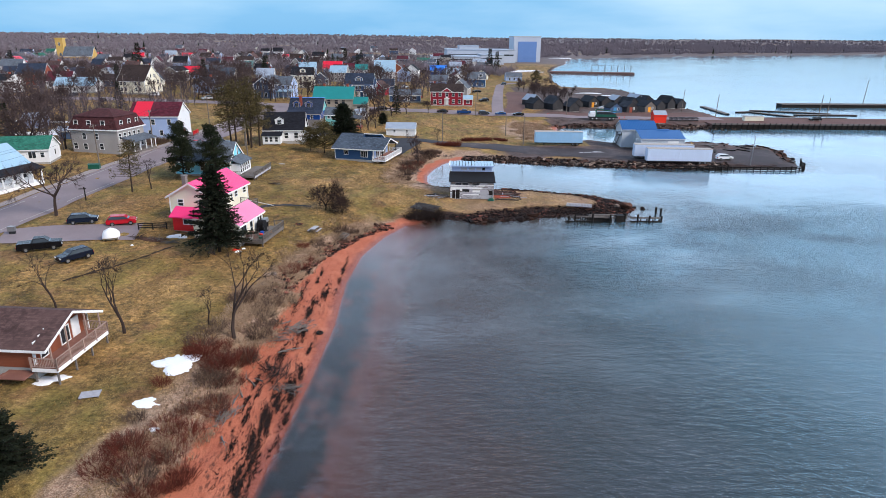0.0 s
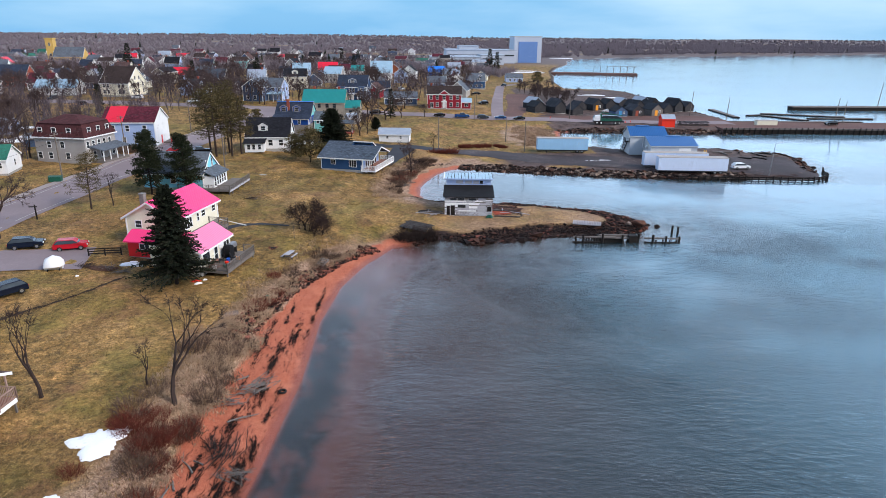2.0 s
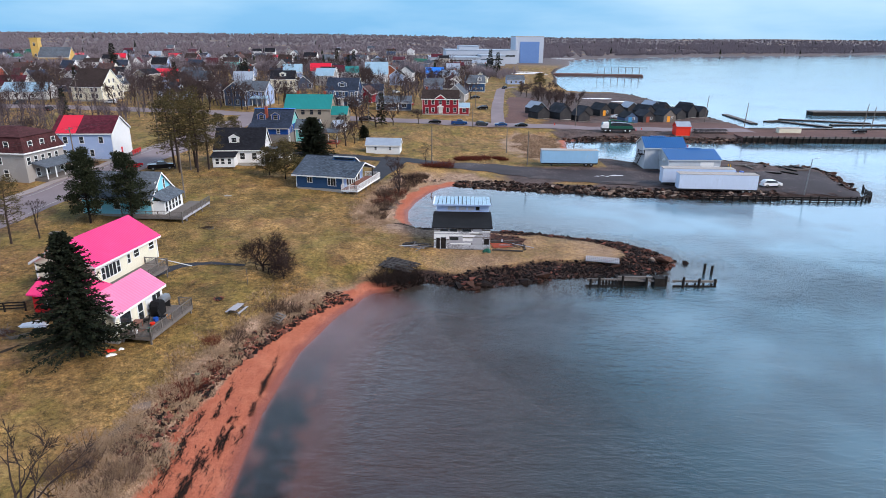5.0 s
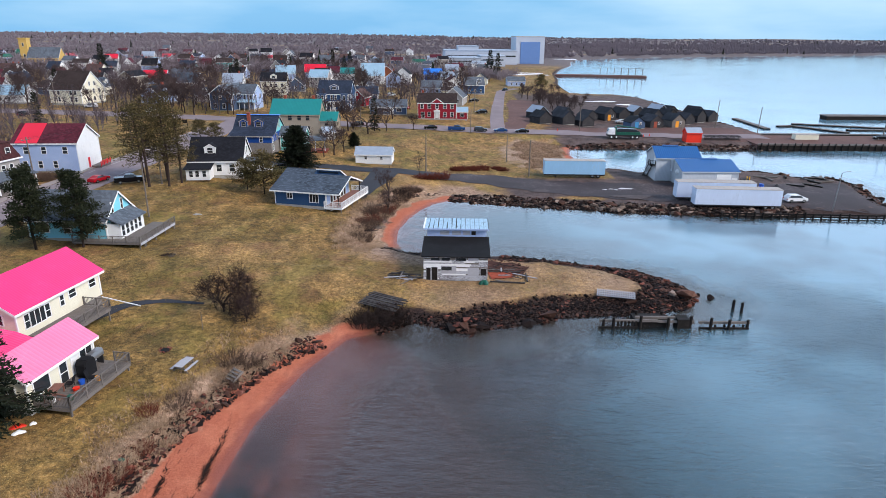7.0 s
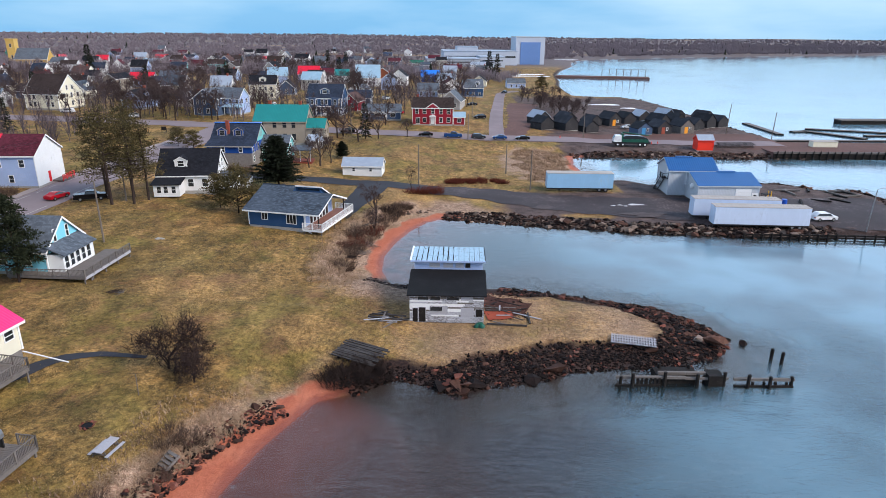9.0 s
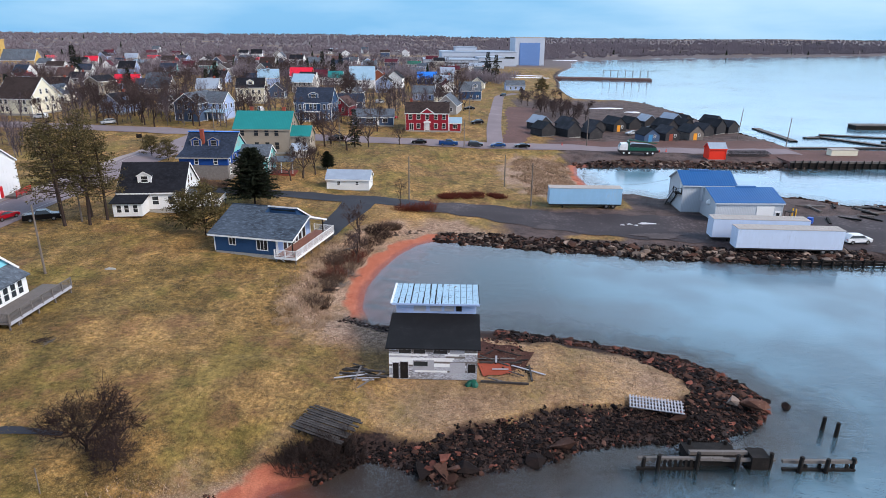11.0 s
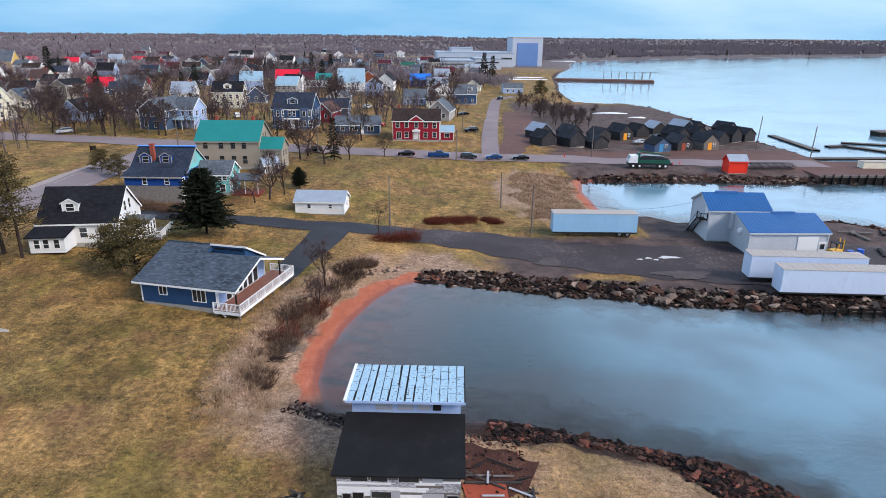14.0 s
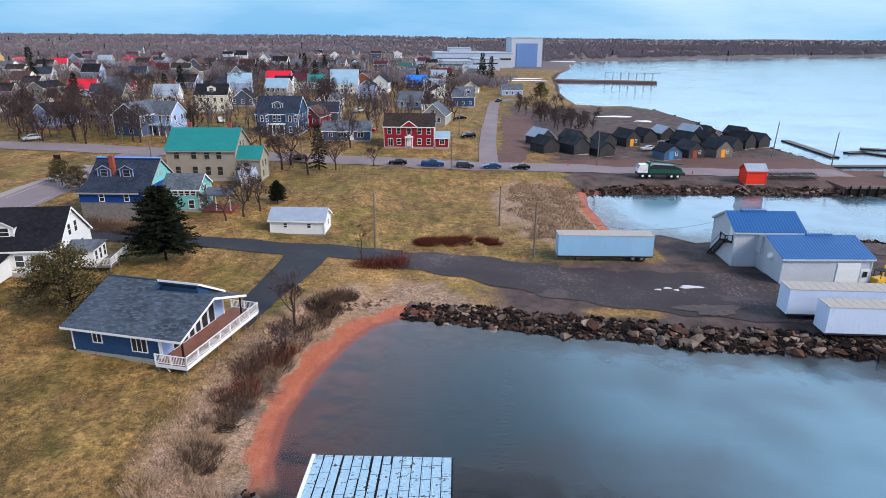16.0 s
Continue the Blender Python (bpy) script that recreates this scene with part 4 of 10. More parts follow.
def railing(bm, pts, h=0.95, gap=0.16, post=1.8, thin=0.035):
    for a, b in zip(pts, pts[1:]):
        a, b = Vector(a), Vector(b)
        n = max(1, int((b - a).length / gap))
        bar(bm, a + Vector((0, 0, h)), b + Vector((0, 0, h)), 0.1, 0.06)
        bar(bm, a + Vector((0, 0, 0.12)), b + Vector((0, 0, 0.12)), 0.06, 0.06)
        for k in range(n + 1):
            p = a.lerp(b, k / n)
            box(bm, p.x - thin / 2, p.x + thin / 2, p.y - thin / 2, p.y + thin / 2, p.z + 0.12, p.z + h)
        n = max(1, round((b - a).length / post))
        for k in range(n + 1):
            p = a.lerp(b, k / n)
            box(bm, p.x - 0.06, p.x + 0.06, p.y - 0.06, p.y + 0.06, p.z - 0.2, p.z + h + 0.06)


def deck_part(root, x0, x1, y0, y1, z, floor_mat, rail_mat, rails, legs=True, drop=1.6, skirt=None, gap=0.16):
    """A timber deck of planks with railings and legs. rails: lists of (x, y) along the edges."""
    bm = bmesh.new()
    box(bm, x0, x1, y0, y1, z - 0.28, z - 0.052)
    deck = part("deck", bm, floor_mat, root)
    n = int((x1 - x0) / 0.2)
    bm = bmesh.new()
    box(bm, 0, (x1 - x0) / n - 0.02, y0, y1, z - 0.05, z)
    plank = mesh_of("plank", bm, floor_mat)
    for k in range(n):
        part("plank", plank, None, deck, m=pose(x0 + (x1 - x0) * k / n, 0, 0.004 * (k % 3)))
    for line in rails:
        bm = bmesh.new()
        railing(bm, [(px, py, z) for px, py in line], gap=gap)
        part("railing", bm, rail_mat, deck)
    if skirt:
        bm = bmesh.new()
        for line in rails:
            for (ax, ay), (bx, by) in zip(line, line[1:]):
                bar(bm, (ax, ay, z - 0.2), (bx, by, z - 0.2), 0.05, 0.36)
        part("skirt_board", bm, skirt, deck)
    if legs:
        for i in range(max(2, int((y1 - y0) / 2.4) + 1)):
            for xx in (x0 + 0.15, x1 - 0.15):
                yy = y0 + 0.15 + (y1 - y0 - 0.3) * i / max(1, int((y1 - y0) / 2.4))
                bm = bmesh.new()
                box(bm, xx - 0.07, xx + 0.07, yy - 0.07, yy + 0.07, z - 0.3 - drop, z - 0.28)
                part("leg", bm, M["greywood"], deck)
    return deck
# ---------------------------------------------------------------- houses along the near shore
def blue_bungalow():
    L, W, h, rise, f = 9.9, 10.6, 3.0, 1.85, 0.35
    wins = [("S", -2.1, 1.95, 0.95, 1.0, "v"), ("S", 2.6, 1.75, 1.6, 1.45, "3"), ("N", -2.0, 1.9, 1.0, 1.1, "v"), ("W", 0.0, 1.9, 1.2, 1.1, "v")]
    root = house("navy clapboard bungalow with grey shingle roof and white-railed deck", -26.6, 154.4, -13.5, L, W, h, rise, "navy_boards", "roof_grey", wins, f, ends=(0.8, 2.7), over=0.55)
    # gable end full of glass under the wide verge
    k = rise / (W / 2)
    for y0, y1 in ((-3.6, -2.5), (-2.3, -1.2), (-1.0, -0.1), (0.1, 1.0), (1.2, 2.3), (2.5, 3.6)):
        za, zb = h + rise - k * max(abs(y0), abs(y1)) - 0.35, h + rise - k * min(abs(y0), abs(y1)) - 0.35
        if y0 < 0:
            pts = [(y0, 0.6), (y1, 0.6), (y1, zb), (y0, za)]
        else:
            pts = [(y0, 0.6), (y1, 0.6), (y1, za), (y0, zb)]
        g, fr = bmesh.new(), bmesh.new()
        prism(g, pts, "x", L / 2 + 0.005, L / 2 + 0.03)
        for p, q in zip(pts, pts[1:] + pts[:1]):
            bar(fr, (L / 2 + 0.04, p[0], p[1]), (L / 2 + 0.04, q[0], q[1]), 0.07, 0.1)
        win = part("window", fr, M["white"], root)
        part("pane", g, M["glass"], win)
    for yy in (-W / 2 + 0.1, W / 2 - 0.1):
        bm = bmesh.new()
        box(bm, L / 2 + 2.2, L / 2 + 2.35, yy - 0.07, yy + 0.07, 0.5, h - 0.05)
        part("post", bm, M["darkwood"], root)
    # end walls of the recess, pale blue
    bm = bmesh.new()
    box(bm, L / 2 - 0.02, L / 2 + 0.012, -W / 2 + 0.1, W / 2 - 0.1, 0.5, h - 0.1)
    part("gable_panel", bm, M["paleblue_boards"], root)
    x0, x1, y0, y1 = L / 2 + 0.02, L / 2 + 3.3, -W / 2 - 1.0, W / 2 + 1.6
    deck_part(root, x0, x1, y0, y1, 0.62, M["deckwood"], M["white"], [[(x0, y0), (x1, y0), (x1, y1), (x0, y1)]], drop=1.0, skirt=M["white"])
    # the back slope stands higher than the front one: the front runs on up to it at one end, and leaves a strip of windows at the other
    R, up, Y = h + rise, rise / (W / 2), 1.7
    bm = bmesh.new()
    prism(bm, [(-0.2, R - 0.2 * up + 0.02), (Y, R + Y * up), (Y, R + Y * up + 0.17), (-0.2, R - 0.2 * up + 0.19)], "x", -L / 2 - 0.8, 0.3)
    cl = part("upper_roof", bm, M["roof_grey"], root)
    bm = bmesh.new()
    prism(bm, [(Y - 0.3, R + Y * up + 0.06), (W / 2 + 0.7, h - 0.1), (W / 2 + 0.7, h + 0.12), (Y - 0.3, R + Y * up + 0.23)], "x", -L / 2 - 0.8, 5.0)
    part("back_roof", bm, M["roof_grey"], cl)
    bm = bmesh.new()
    box(bm, 0.3, 4.7, Y - 0.05, Y + 0.1, R - 0.75, R + Y * up + 0.04), prism(bm, [(Y + 0.1, R - 0.8), (W / 2, h - 0.3), (W / 2, h), (Y + 0.1, R + (Y - 0.1) * up)], "x", 4.6, 4.7)
    prism(bm, [(0, R - 0.1), (Y, R - 0.2), (Y, R + (Y - 0.05) * up)], "x", 0.2, 0.3)
    part("clerestory", bm, M["navy_boards"], cl)
    bm = bmesh.new()
    bar(bm, (0.2, Y - 0.32, R + Y * up + 0.13), (5.05, Y - 0.32, R + Y * up + 0.13), 0.06, 0.22), bar(bm, (5.03, Y - 0.3, R + Y * up + 0.13), (5.03, W / 2 + 0.7, h + 0.0), 0.06, 0.22)
    part("trim", bm, M["white"], cl)
    bm = bmesh.new()
    box(bm, 0.6, 4.5, Y - 0.08, Y - 0.05, R + 0.05, R + 0.3)
    part("clerestory_pane", bm, M["glass"], cl)
    bm = bmesh.new()
    tube(bm, (L / 2 - 0.1, -W / 2 - 0.5, h - 0.1), (L / 2 - 0.1, -W / 2 - 0.12, h - 0.4), 0.05, n=6), tube(bm, (L / 2 - 0.1, -W / 2 - 0.12, h - 0.4), (L / 2 - 0.1, -W / 2 - 0.1, 0.15), 0.05, n=6)
    tube(bm, (L / 2 - 0.1, -W / 2 - 0.1, 0.15), (L / 2 + 1.6, -W / 2 - 1.2, 0.05), 0.05, n=6)
    part("downpipe", bm, M["white"], root)


def pink_house():
    L, W, h, rise = 11.4, 7.6, 4.25, 2.2
    wins = row_windows("S", (1.6, 4.6), (3.2,), 0.95, 0.85) + [("S", -3.2, 2.75, 1.9, 1.5, "3"), ("S", -1.9, 2.75, 0.6, 1.4, "h"), ("S", -4.5, 2.75, 0.6, 1.4, "h"), ("S", 0.1, 3.0, 0.5, 1.1, "h"),
             ("W", 1.8, 3.2, 1.05, 1.0, "h"), ("W", -1.9, 3.2, 0.9, 1.0, "h"), ("E", 0.0, 3.2, 0.9, 1.1, "h"), ("N", 2.0, 2.8, 1.0, 1.2, "h"), ("N", -2.4, 2.8, 1.0, 1.2, "h")]
    root = house("cream clapboard house with hot pink metal roof beside lawn", -36.5, 97.4, 80, L, W, h, rise, "cream_boards", "roof_pink", wins, 1.3, base_mat="stone", over=0.45, ends=(0.5, 0.5))
    bm = bmesh.new()
    box(bm, -L / 2 + 0.6, -L / 2 + 1.25, 1.0, 1.65, 2.0, h + rise + 0.9), box(bm, -L / 2 + 0.52, -L / 2 + 1.33, 0.92, 1.73, h + rise + 0.9, h + rise + 1.05)
    part("chimney", bm, M["stone"], root)
    deck_part(root, -4.6, 2.9, -W / 2 - 3.2, -W / 2 - 0.02, 1.25, M["greywood"], M["greywood"], [[(-4.6, -W / 2 - 3.2), (2.9, -W / 2 - 3.2), (2.9, -W / 2 - 0.1)]], drop=1.2, skirt=M["greywood"])
    bm = bmesh.new()
    bar(bm, (L / 2 - 0.1, -W / 2 - 0.1, 1.1), (L / 2 + 0.2, -W / 2 - 4.6, 0.25), 0.1, 0.08)
    part("downpipe", bm, M["white"], root)
    # lower wing
    L2, W2, h2, r2 = 8.0, 4.6, 3.25, 1.4
    wins = [("S", -2.4, 1.95, 1.7, 1.35, ""), ("S", 0.1, 1.65, 0.85, 2.0, "h"), ("S", 1.6, 1.65, 0.95, 2.05, "door"), ("S", 3.0, 1.8, 1.5, 1.6, "v"), ("W", 0.6, 1.8, 1.3, 1.2, "hv"), ("E", 0, 1.9, 1.0, 1.1, "h")]
    wins[2] = ("S", 1.6, 0.6, 0.9, 2.0, "door")
    wing = house("cream one-storey wing with faded pink ribbed roof", -29.6, 87.5, 81.5, L2, W2, h2, r2, "cream_boards", "roof_rose", wins, 0.5, over=0.45, ends=(0.35, 0.4), name="house_wing", category="house")
    deck_part(wing, -L2 / 2 + 0.4, L2 / 2 + 0.2, -W2 / 2 - 3.4, -W2 / 2 - 0.02, 0.75, M["greywood"], M["greywood"],
              [[(-L2 / 2 + 0.4, -W2 / 2 - 0.1), (-L2 / 2 + 0.4, -W2 / 2 - 3.4), (L2 / 2 + 0.2, -W2 / 2 - 3.4), (L2 / 2 + 0.2, -W2 / 2 - 1.9)]], drop=0.9, skirt=M["greywood"], gap=0.13)
    # red lean-to
    red = house("bright red lean-to with hot pink roof", -41.8, 93.9, -10, 5.2, 3.6, 2.5, 0.9, "redpaint", "roof_pink", [("S", 0.0, 1.7, 1.5, 0.75, "v")], 0.2, over=0.4, fascia=False, name="lean_to", category="shed")
    # link between them
    bm = bmesh.new()
    prism(bm, [(-2.6, 3.1), (2.4, 3.1), (2.4, 4.2), (0, 4.0), (-2.6, 3.35)], "x", -2.2, 2.0)
    link_root = thing("porch_roof", "hot pink metal porch roof between house and wing", "roof", ground_pose(-35.0, 92.6, 80))
    part("roof", bm, M["roof_pink"], link_root)
    bm = bmesh.new()
    box(bm, -2.0, 1.9, -2.4, 2.2, -0.4, 3.1)
    part("wall", bm, M["cream_boards"], link_root)


M["railwood"] = coat("pinkish_rail_wood", (0.36, 0.25, 0.21), (0.24, 0.16, 0.13), big=1.2, fine=8, vary=0.2)


def brown_bungalow():
    L, W, h, rise = 13.0, 7.7, 3.0, 1.65
    wins = [("S", 1.3, 2.2, 1.3, 1.0, "v"), ("S", -3.0, 2.2, 1.3, 1.0, "v"), ("E", -2.6, 2.0, 0.9, 1.1, "h"), ("E", 0.4, 2.1, 1.2, 1.5, "v"), ("E", 2.0, 1.1, 0.9, 2.0, "door")]
    root = house("reddish cedar bungalow with brown shingle roof and raised deck", -42.2, 54.0, -4, L, W, h, rise, "cedar_boards", "roof_brown", wins, 0.9, over=0.5, ends=(0.4, 1.5), trim="white", corner=True)
    x0, x1, y0, y1 = L / 2 + 0.02, L / 2 + 2.4, -W / 2 - 0.6, W / 2 - 0.6
    deck_part(root, x0, x1, y0, y1, 1.25, M["deckwood"], M["railwood"], [[(x0, y0), (x1, y0), (x1, y1), (x0, y1)]], drop=1.9, skirt=M["white"], gap=0.14)
    for yy in (-W / 2 + 0.3, -1.2, 1.6, W / 2 - 0.15):
        bm = bmesh.new()
        zt = h + rise - rise / (W / 2) * abs(yy)
        box(bm, x1 - 1.1, x1 - 0.98, yy - 0.06, yy + 0.06, 1.2, zt)
        part("post", bm, M["railwood"], root)
    # sloping row of lights under the verge
    for yy in (-3.4, -2.6, -1.8):
        add_window(root, pose(L / 2 + 0.01, yy, 3.0 + (yy + 3.4) * 0.35, 0, 0, 90), 0.6, 0.55, None, "")
    bm = bmesh.new()
    box(bm, x0 - 2.6, x0 - 0.1, -W / 2 - 1.6, -W / 2 - 0.05, 0.55, 0.65)
    for k in range(4):
        box(bm, x0 - 3.0 - 0.28 * k, x0 - 2.72 - 0.28 * k, -W / 2 - 1.5, -W / 2 - 0.3, 0.38 - 0.17 * k, 0.46 - 0.17 * k)
    part("steps", bm, M["deckwood"], root)


def cyan_house():
    L, W, h, rise = 11.5, 7.6, 3.3, 3.3
    wins = [("E", -1.6, 4.6, 0.5, 1.5, "h"), ("E", 0.9, 4.6, 0.5, 1.5, "h"), ("S", -3.2, 2.0, 0.9, 1.3, "h"), ("S", 0.0, 2.0, 0.9, 1.3, "h"), ("S", 3.2, 2.0, 0.9, 1.3, "h")]
    root = house("light cyan gabled cottage with dark shingle roof and long deck", -55.6, 129.6, -3, L, W, h, rise, "cyan_boards", "roof_slate", wins, 0.5)
    # glazed porch under a lean-to roof on the gable
    bm = bmesh.new()
    box(bm, L / 2, L / 2 + 2.0, -W / 2 + 0.2, W / 2 - 1.0, 0.4, 2.7)
    po = part("porch", bm, M["white"], root)
    bm = bmesh.new()
    prism(bm, [(L / 2 - 0.05, 3.7), (L / 2 + 2.4, 2.6), (L / 2 + 2.4, 2.75), (L / 2 - 0.05, 3.85)], "y", -W / 2 - 0.1, W / 2 - 0.7)
    part("porch_roof", bm, M["roof_slate"], po)
    for k in range(5):
        add_window(root, pose(L / 2 + 2.0, -W / 2 + 0.8 + 1.15 * k, 1.65, 0, 0, 90), 0.75, 1.5, None, "h")
    deck_part(root, L / 2 - 4.2, L / 2 + 5.6, -W / 2 - 1.6, -W / 2 + 0.0, 0.55, M["greywood"], M["greywood"], [[(L / 2 - 4.2, -W / 2 - 1.6), (L / 2 + 5.6, -W / 2 - 1.6)]], drop=0.9)
    deck_part(root, L / 2 + 2.02, L / 2 + 5.6, -W / 2 + 0.02, W / 2 + 1.4, 0.55, M["greywood"], M["greywood"], [[(L / 2 + 5.6, -W / 2 - 1.5), (L / 2 + 5.6, W / 2 + 1.4)]], drop=0.9, skirt=M["palewood"])


def shore_shed():
    """The derelict two-part boat shed on the spit."""
    root = thing("boat_shed", "derelict peeling white boat shed with tar-paper and tin roofs", "shed", ground_pose(5.7, 124.6, -1.5))
    L = 8.5
    y0, y1, y2 = -3.1, 2.9, 8.0
    # front block: sloping black roof, weathered wall
    bm = bmesh.new()
    prism(bm, [(y0, 0.1), (y1, 0.1), (y1, 4.15), (y0, 3.5)], "x", -L / 2, L / 2)
    part("wall", bm, M["weathered"], root)
    bm = bmesh.new()
    prism(bm, [(y0 - 0.35, 3.47), (y1 + 0.1, 4.21), (y1 + 0.1, 4.33), (y0 - 0.35, 3.59)], "x", -L / 2 - 0.3, L / 2 + 0.3)
    part("roof", bm, M["tarpaper"], root, "black tar-paper roof")
    bm = bmesh.new()
    box(bm, -L / 2 + 0.1, L / 2 - 0.1, y0 + 0.1, y2, -0.8, 0.1)
    part("foundation", bm, M["darkwood"], root)
    rng = random.Random(4)
    # lap boards on the front, many of them bare or missing
    for k in range(17):
        z = 0.12 + k * 0.195
        xa = -L / 2
        while xa < L / 2 - 0.05:
            ln = min(rng.uniform(1.2, 4.0), L / 2 - xa)
            if rng.random() > 0.06:
                bm = bmesh.new()
                box(bm, xa, xa + ln - 0.02, y0 - 0.045 - rng.uniform(0, 0.012), y0 - 0.002, z, z + 0.185, pose(0, 0, 0, 0, rng.uniform(-0.15, 0.15), 0))
                part("board", bm, M["weathered"] if rng.random() < 0.55 else M["white"] if rng.random() < 0.55 else M["greywood"], root)
            xa += ln
    # openings: a band under the eave, door and boarded windows
    for xa, xb, za, zb in ((-3.3, -2.1, 2.9, 3.35), (-1.9, -0.75, 2.9, 3.35), (0.0, 1.4, 2.9, 3.35), (-3.9, -3.3, 0.15, 1.9), (-3.2, -2.4, 0.15, 2.0), (-1.9, -0.5, 1.55, 2.1), (3.3, 4.1, 0.9, 1.9)):
        bm = bmesh.new()
        box(bm, xa, xb, y0 - 0.075, y0 - 0.06, za, zb)
        op = part("opening", bm, M["glass"] if zb - za < 0.6 else M["darkwood"], root)
        bm = bmesh.new()
        for p, q in (((xa, za), (xb, za)), ((xa, zb), (xb, zb)), ((xa, za), (xa, zb)), ((xb, za), (xb, zb))):
            bar(bm, (p[0], y0 - 0.08, p[1]), (q[0], y0 - 0.08, q[1]), 0.04, 0.05)
        part("opening_frame", bm, M["weathered"], op)
    for xa, xb, za, zb in ((-1.95, 0.1, 1.1, 2.2), (1.6, 3.1, 0.85, 2.0), (1.6, 3.0, 2.9, 3.35)):
        bm = bmesh.new()
        box(bm, xa, xb, y0 - 0.058, y0 - 0.05, za, zb)
        part("plywood_patch", bm, M["palewood"], root)
    # rear block, higher, blue-grey with loose tin strips
    bm = bmesh.new()
    prism(bm, [(y1 + 0.12, 0.1), (y2, 0.1), (y2, 5.30), (y1 + 0.12, 5.44)], "x", -L / 2 + 0.15, L / 2 - 0.05)
    part("wall", bm, M["paleblue_boards"], root, "faded blue rear wall")
    for xa, xb in ((-2.3, -1.0), (-0.6, 0.6), (0.9, 1.9), (2.1, 2.7)):
        bm = bmesh.new()
        box(bm, xa, xb, y1 + 0.06, y1 + 0.115, 4.6, 5.15)
        part("opening", bm, M["palewood"] if xb - xa > 0.8 else M["darkwood"], root)
    bm = bmesh.new()
    prism(bm, [(y1 - 0.35, 5.46), (y2 + 0.3, 5.33), (y2 + 0.3, 5.43), (y1 - 0.35, 5.56)], "x", -L / 2 - 0.25, L / 2 + 0.3)
    tin = part("tin_roof", bm, M["tarpaper"], root, "rusting tin strips on black boards")
    bm = bmesh.new()
    prism(bm, [(y1 - 0.42, 5.42), (y1 - 0.37, 5.42), (y1 - 0.37, 5.62), (y1 - 0.42, 5.62)], "x", -L / 2 - 0.3, L / 2 + 0.3)
    part("fascia", bm, M["paleblue_boards"], tin)
    bm = bmesh.new()
    prism(bm, [(y1 - 0.42, 5.60), (y2 + 0.32, 5.46), (y2 + 0.32, 5.53), (y1 - 0.42, 5.67)], "x", -L / 2 - 0.42, -L / 2 - 0.2)
    part("verge_board", bm, M["white"], tin)
    n = 14
    for k in range(n):
        xa = -L / 2 - 0.2 + k * (L + 0.45) / n
        ya = y1 - 0.38
        while ya < y2 + 0.2:
            ln = min(rng.uniform(1.2, 2.6), y2 + 0.32 - ya)
            if rng.random() > 0.02:
                w = (L + 0.45) / n - (0.05 if k > 7 else rng.uniform(0.05, 0.16))
                za = 5.57 - (ya - y1 + 0.35) * 0.02
                bm = bmesh.new()
                prism(bm, [(xa, 0), (xa + w * 0.18, 0.035), (xa + w * 0.36, 0), (xa + w * 0.55, 0.035), (xa + w * 0.75, 0), (xa + w, 0.03), (xa + w, 0.045), (xa, 0.015)], "y", ya, ya + ln - 0.05)
                part("tin_strip", bm, M["tin_sheet"], tin, m=pose(0, 0, za, -1.15, 0, 0) @ pose(0, 0, ya * 0.02))
            ya += ln


M["tin_sheet"] = coat("rust_spotted_tin", (0.36, 0.54, 0.68), (0.09, 0.045, 0.035), big=2.6, fine=6, rough=0.45, vary=0.22, wear=(0.565, 0.60))
blue_bungalow()
pink_house()
brown_bungalow()
cyan_house()
shore_shed()
# ---------------------------------------------------------------- town
def garage():
    house("small white outbuilding with pale grey roof beside the drive", -17.5, 194.6, -2.5, 8.6, 4.6, 2.45, 1.35, "white_boards", "roof_slate2", [("S", -1.9, 1.55, 0.55, 0.7, "h"), ("S", 1.9, 1.55, 0.55, 0.7, "h"), ("E", 0.6, 1.5, 0.7, 0.9, "h")],
          0.15, over=0.3, name="outbuilding", category="outbuilding")


def black_roof_house():
    root = house("white cottage with black shingle roof and one dormer", -48.5, 171.4, 6, 10.6, 9.2, 3.6, 4.0, "white_boards", "roof_black",
                 [("S", 0.6, 2.0, 1.0, 1.4, "h"), ("S", 3.2, 2.0, 1.0, 1.4, "h"), ("E", -0.9, 4.9, 0.8, 1.4, "h"), ("E", 0.9, 4.9, 0.8, 1.4, "h"), ("E", 0.0, 6.9, 0.5, 0.6, "h"), ("E", -2.4, 2.1, 0.9, 1.4, "h"), ("E", 2.0, 2.1, 0.9, 1.4, "h")],
                 0.5, dormers=[("S", -1.2, 2.1)])
    bm = bmesh.new()
    box(bm, -5.2, -0.6, -8.0, -4.62, 0.2, 2.44)
    po = part("porch", bm, M["white_boards"], root)
    bm = bmesh.new()
    prism(bm, [(-8.4, 2.4), (-4.62, 3.1), (-4.62, 3.24), (-8.4, 2.54)], "x", -5.6, -0.2)
    part("porch_roof", bm, M["roof_black"], po)
    for u in (-4.2, -3.0, -1.6):
        add_window(root, pose(u, -8.0, 1.5), 0.7, 1.2, None, "h")
    bm = bmesh.new()
    box(bm, 5.32, 8.6, -2.8, 1.2, 0.3, 2.7)
    so = part("sun_room", bm, M["white_boards"], root)
    bm = bmesh.new()
    prism(bm, [(-3.2, 2.7), (1.6, 2.7), (-0.8, 3.5)], "x", 5.33, 8.9)
    part("sun_room_roof", bm, M["roof_slate"], so)
    for v in (-2.1, -0.8, 0.5):
        add_window(root, pose(8.6, v, 1.6, 0, 0, 90), 0.7, 1.4, None, "h")
    deck_part(root, 8.62, 10.6, -3.0, 2.6, 0.5, M["greywood"], M["white"], [[(8.7, -3.0), (10.6, -3.0), (10.6, 2.6)]], drop=0.7)


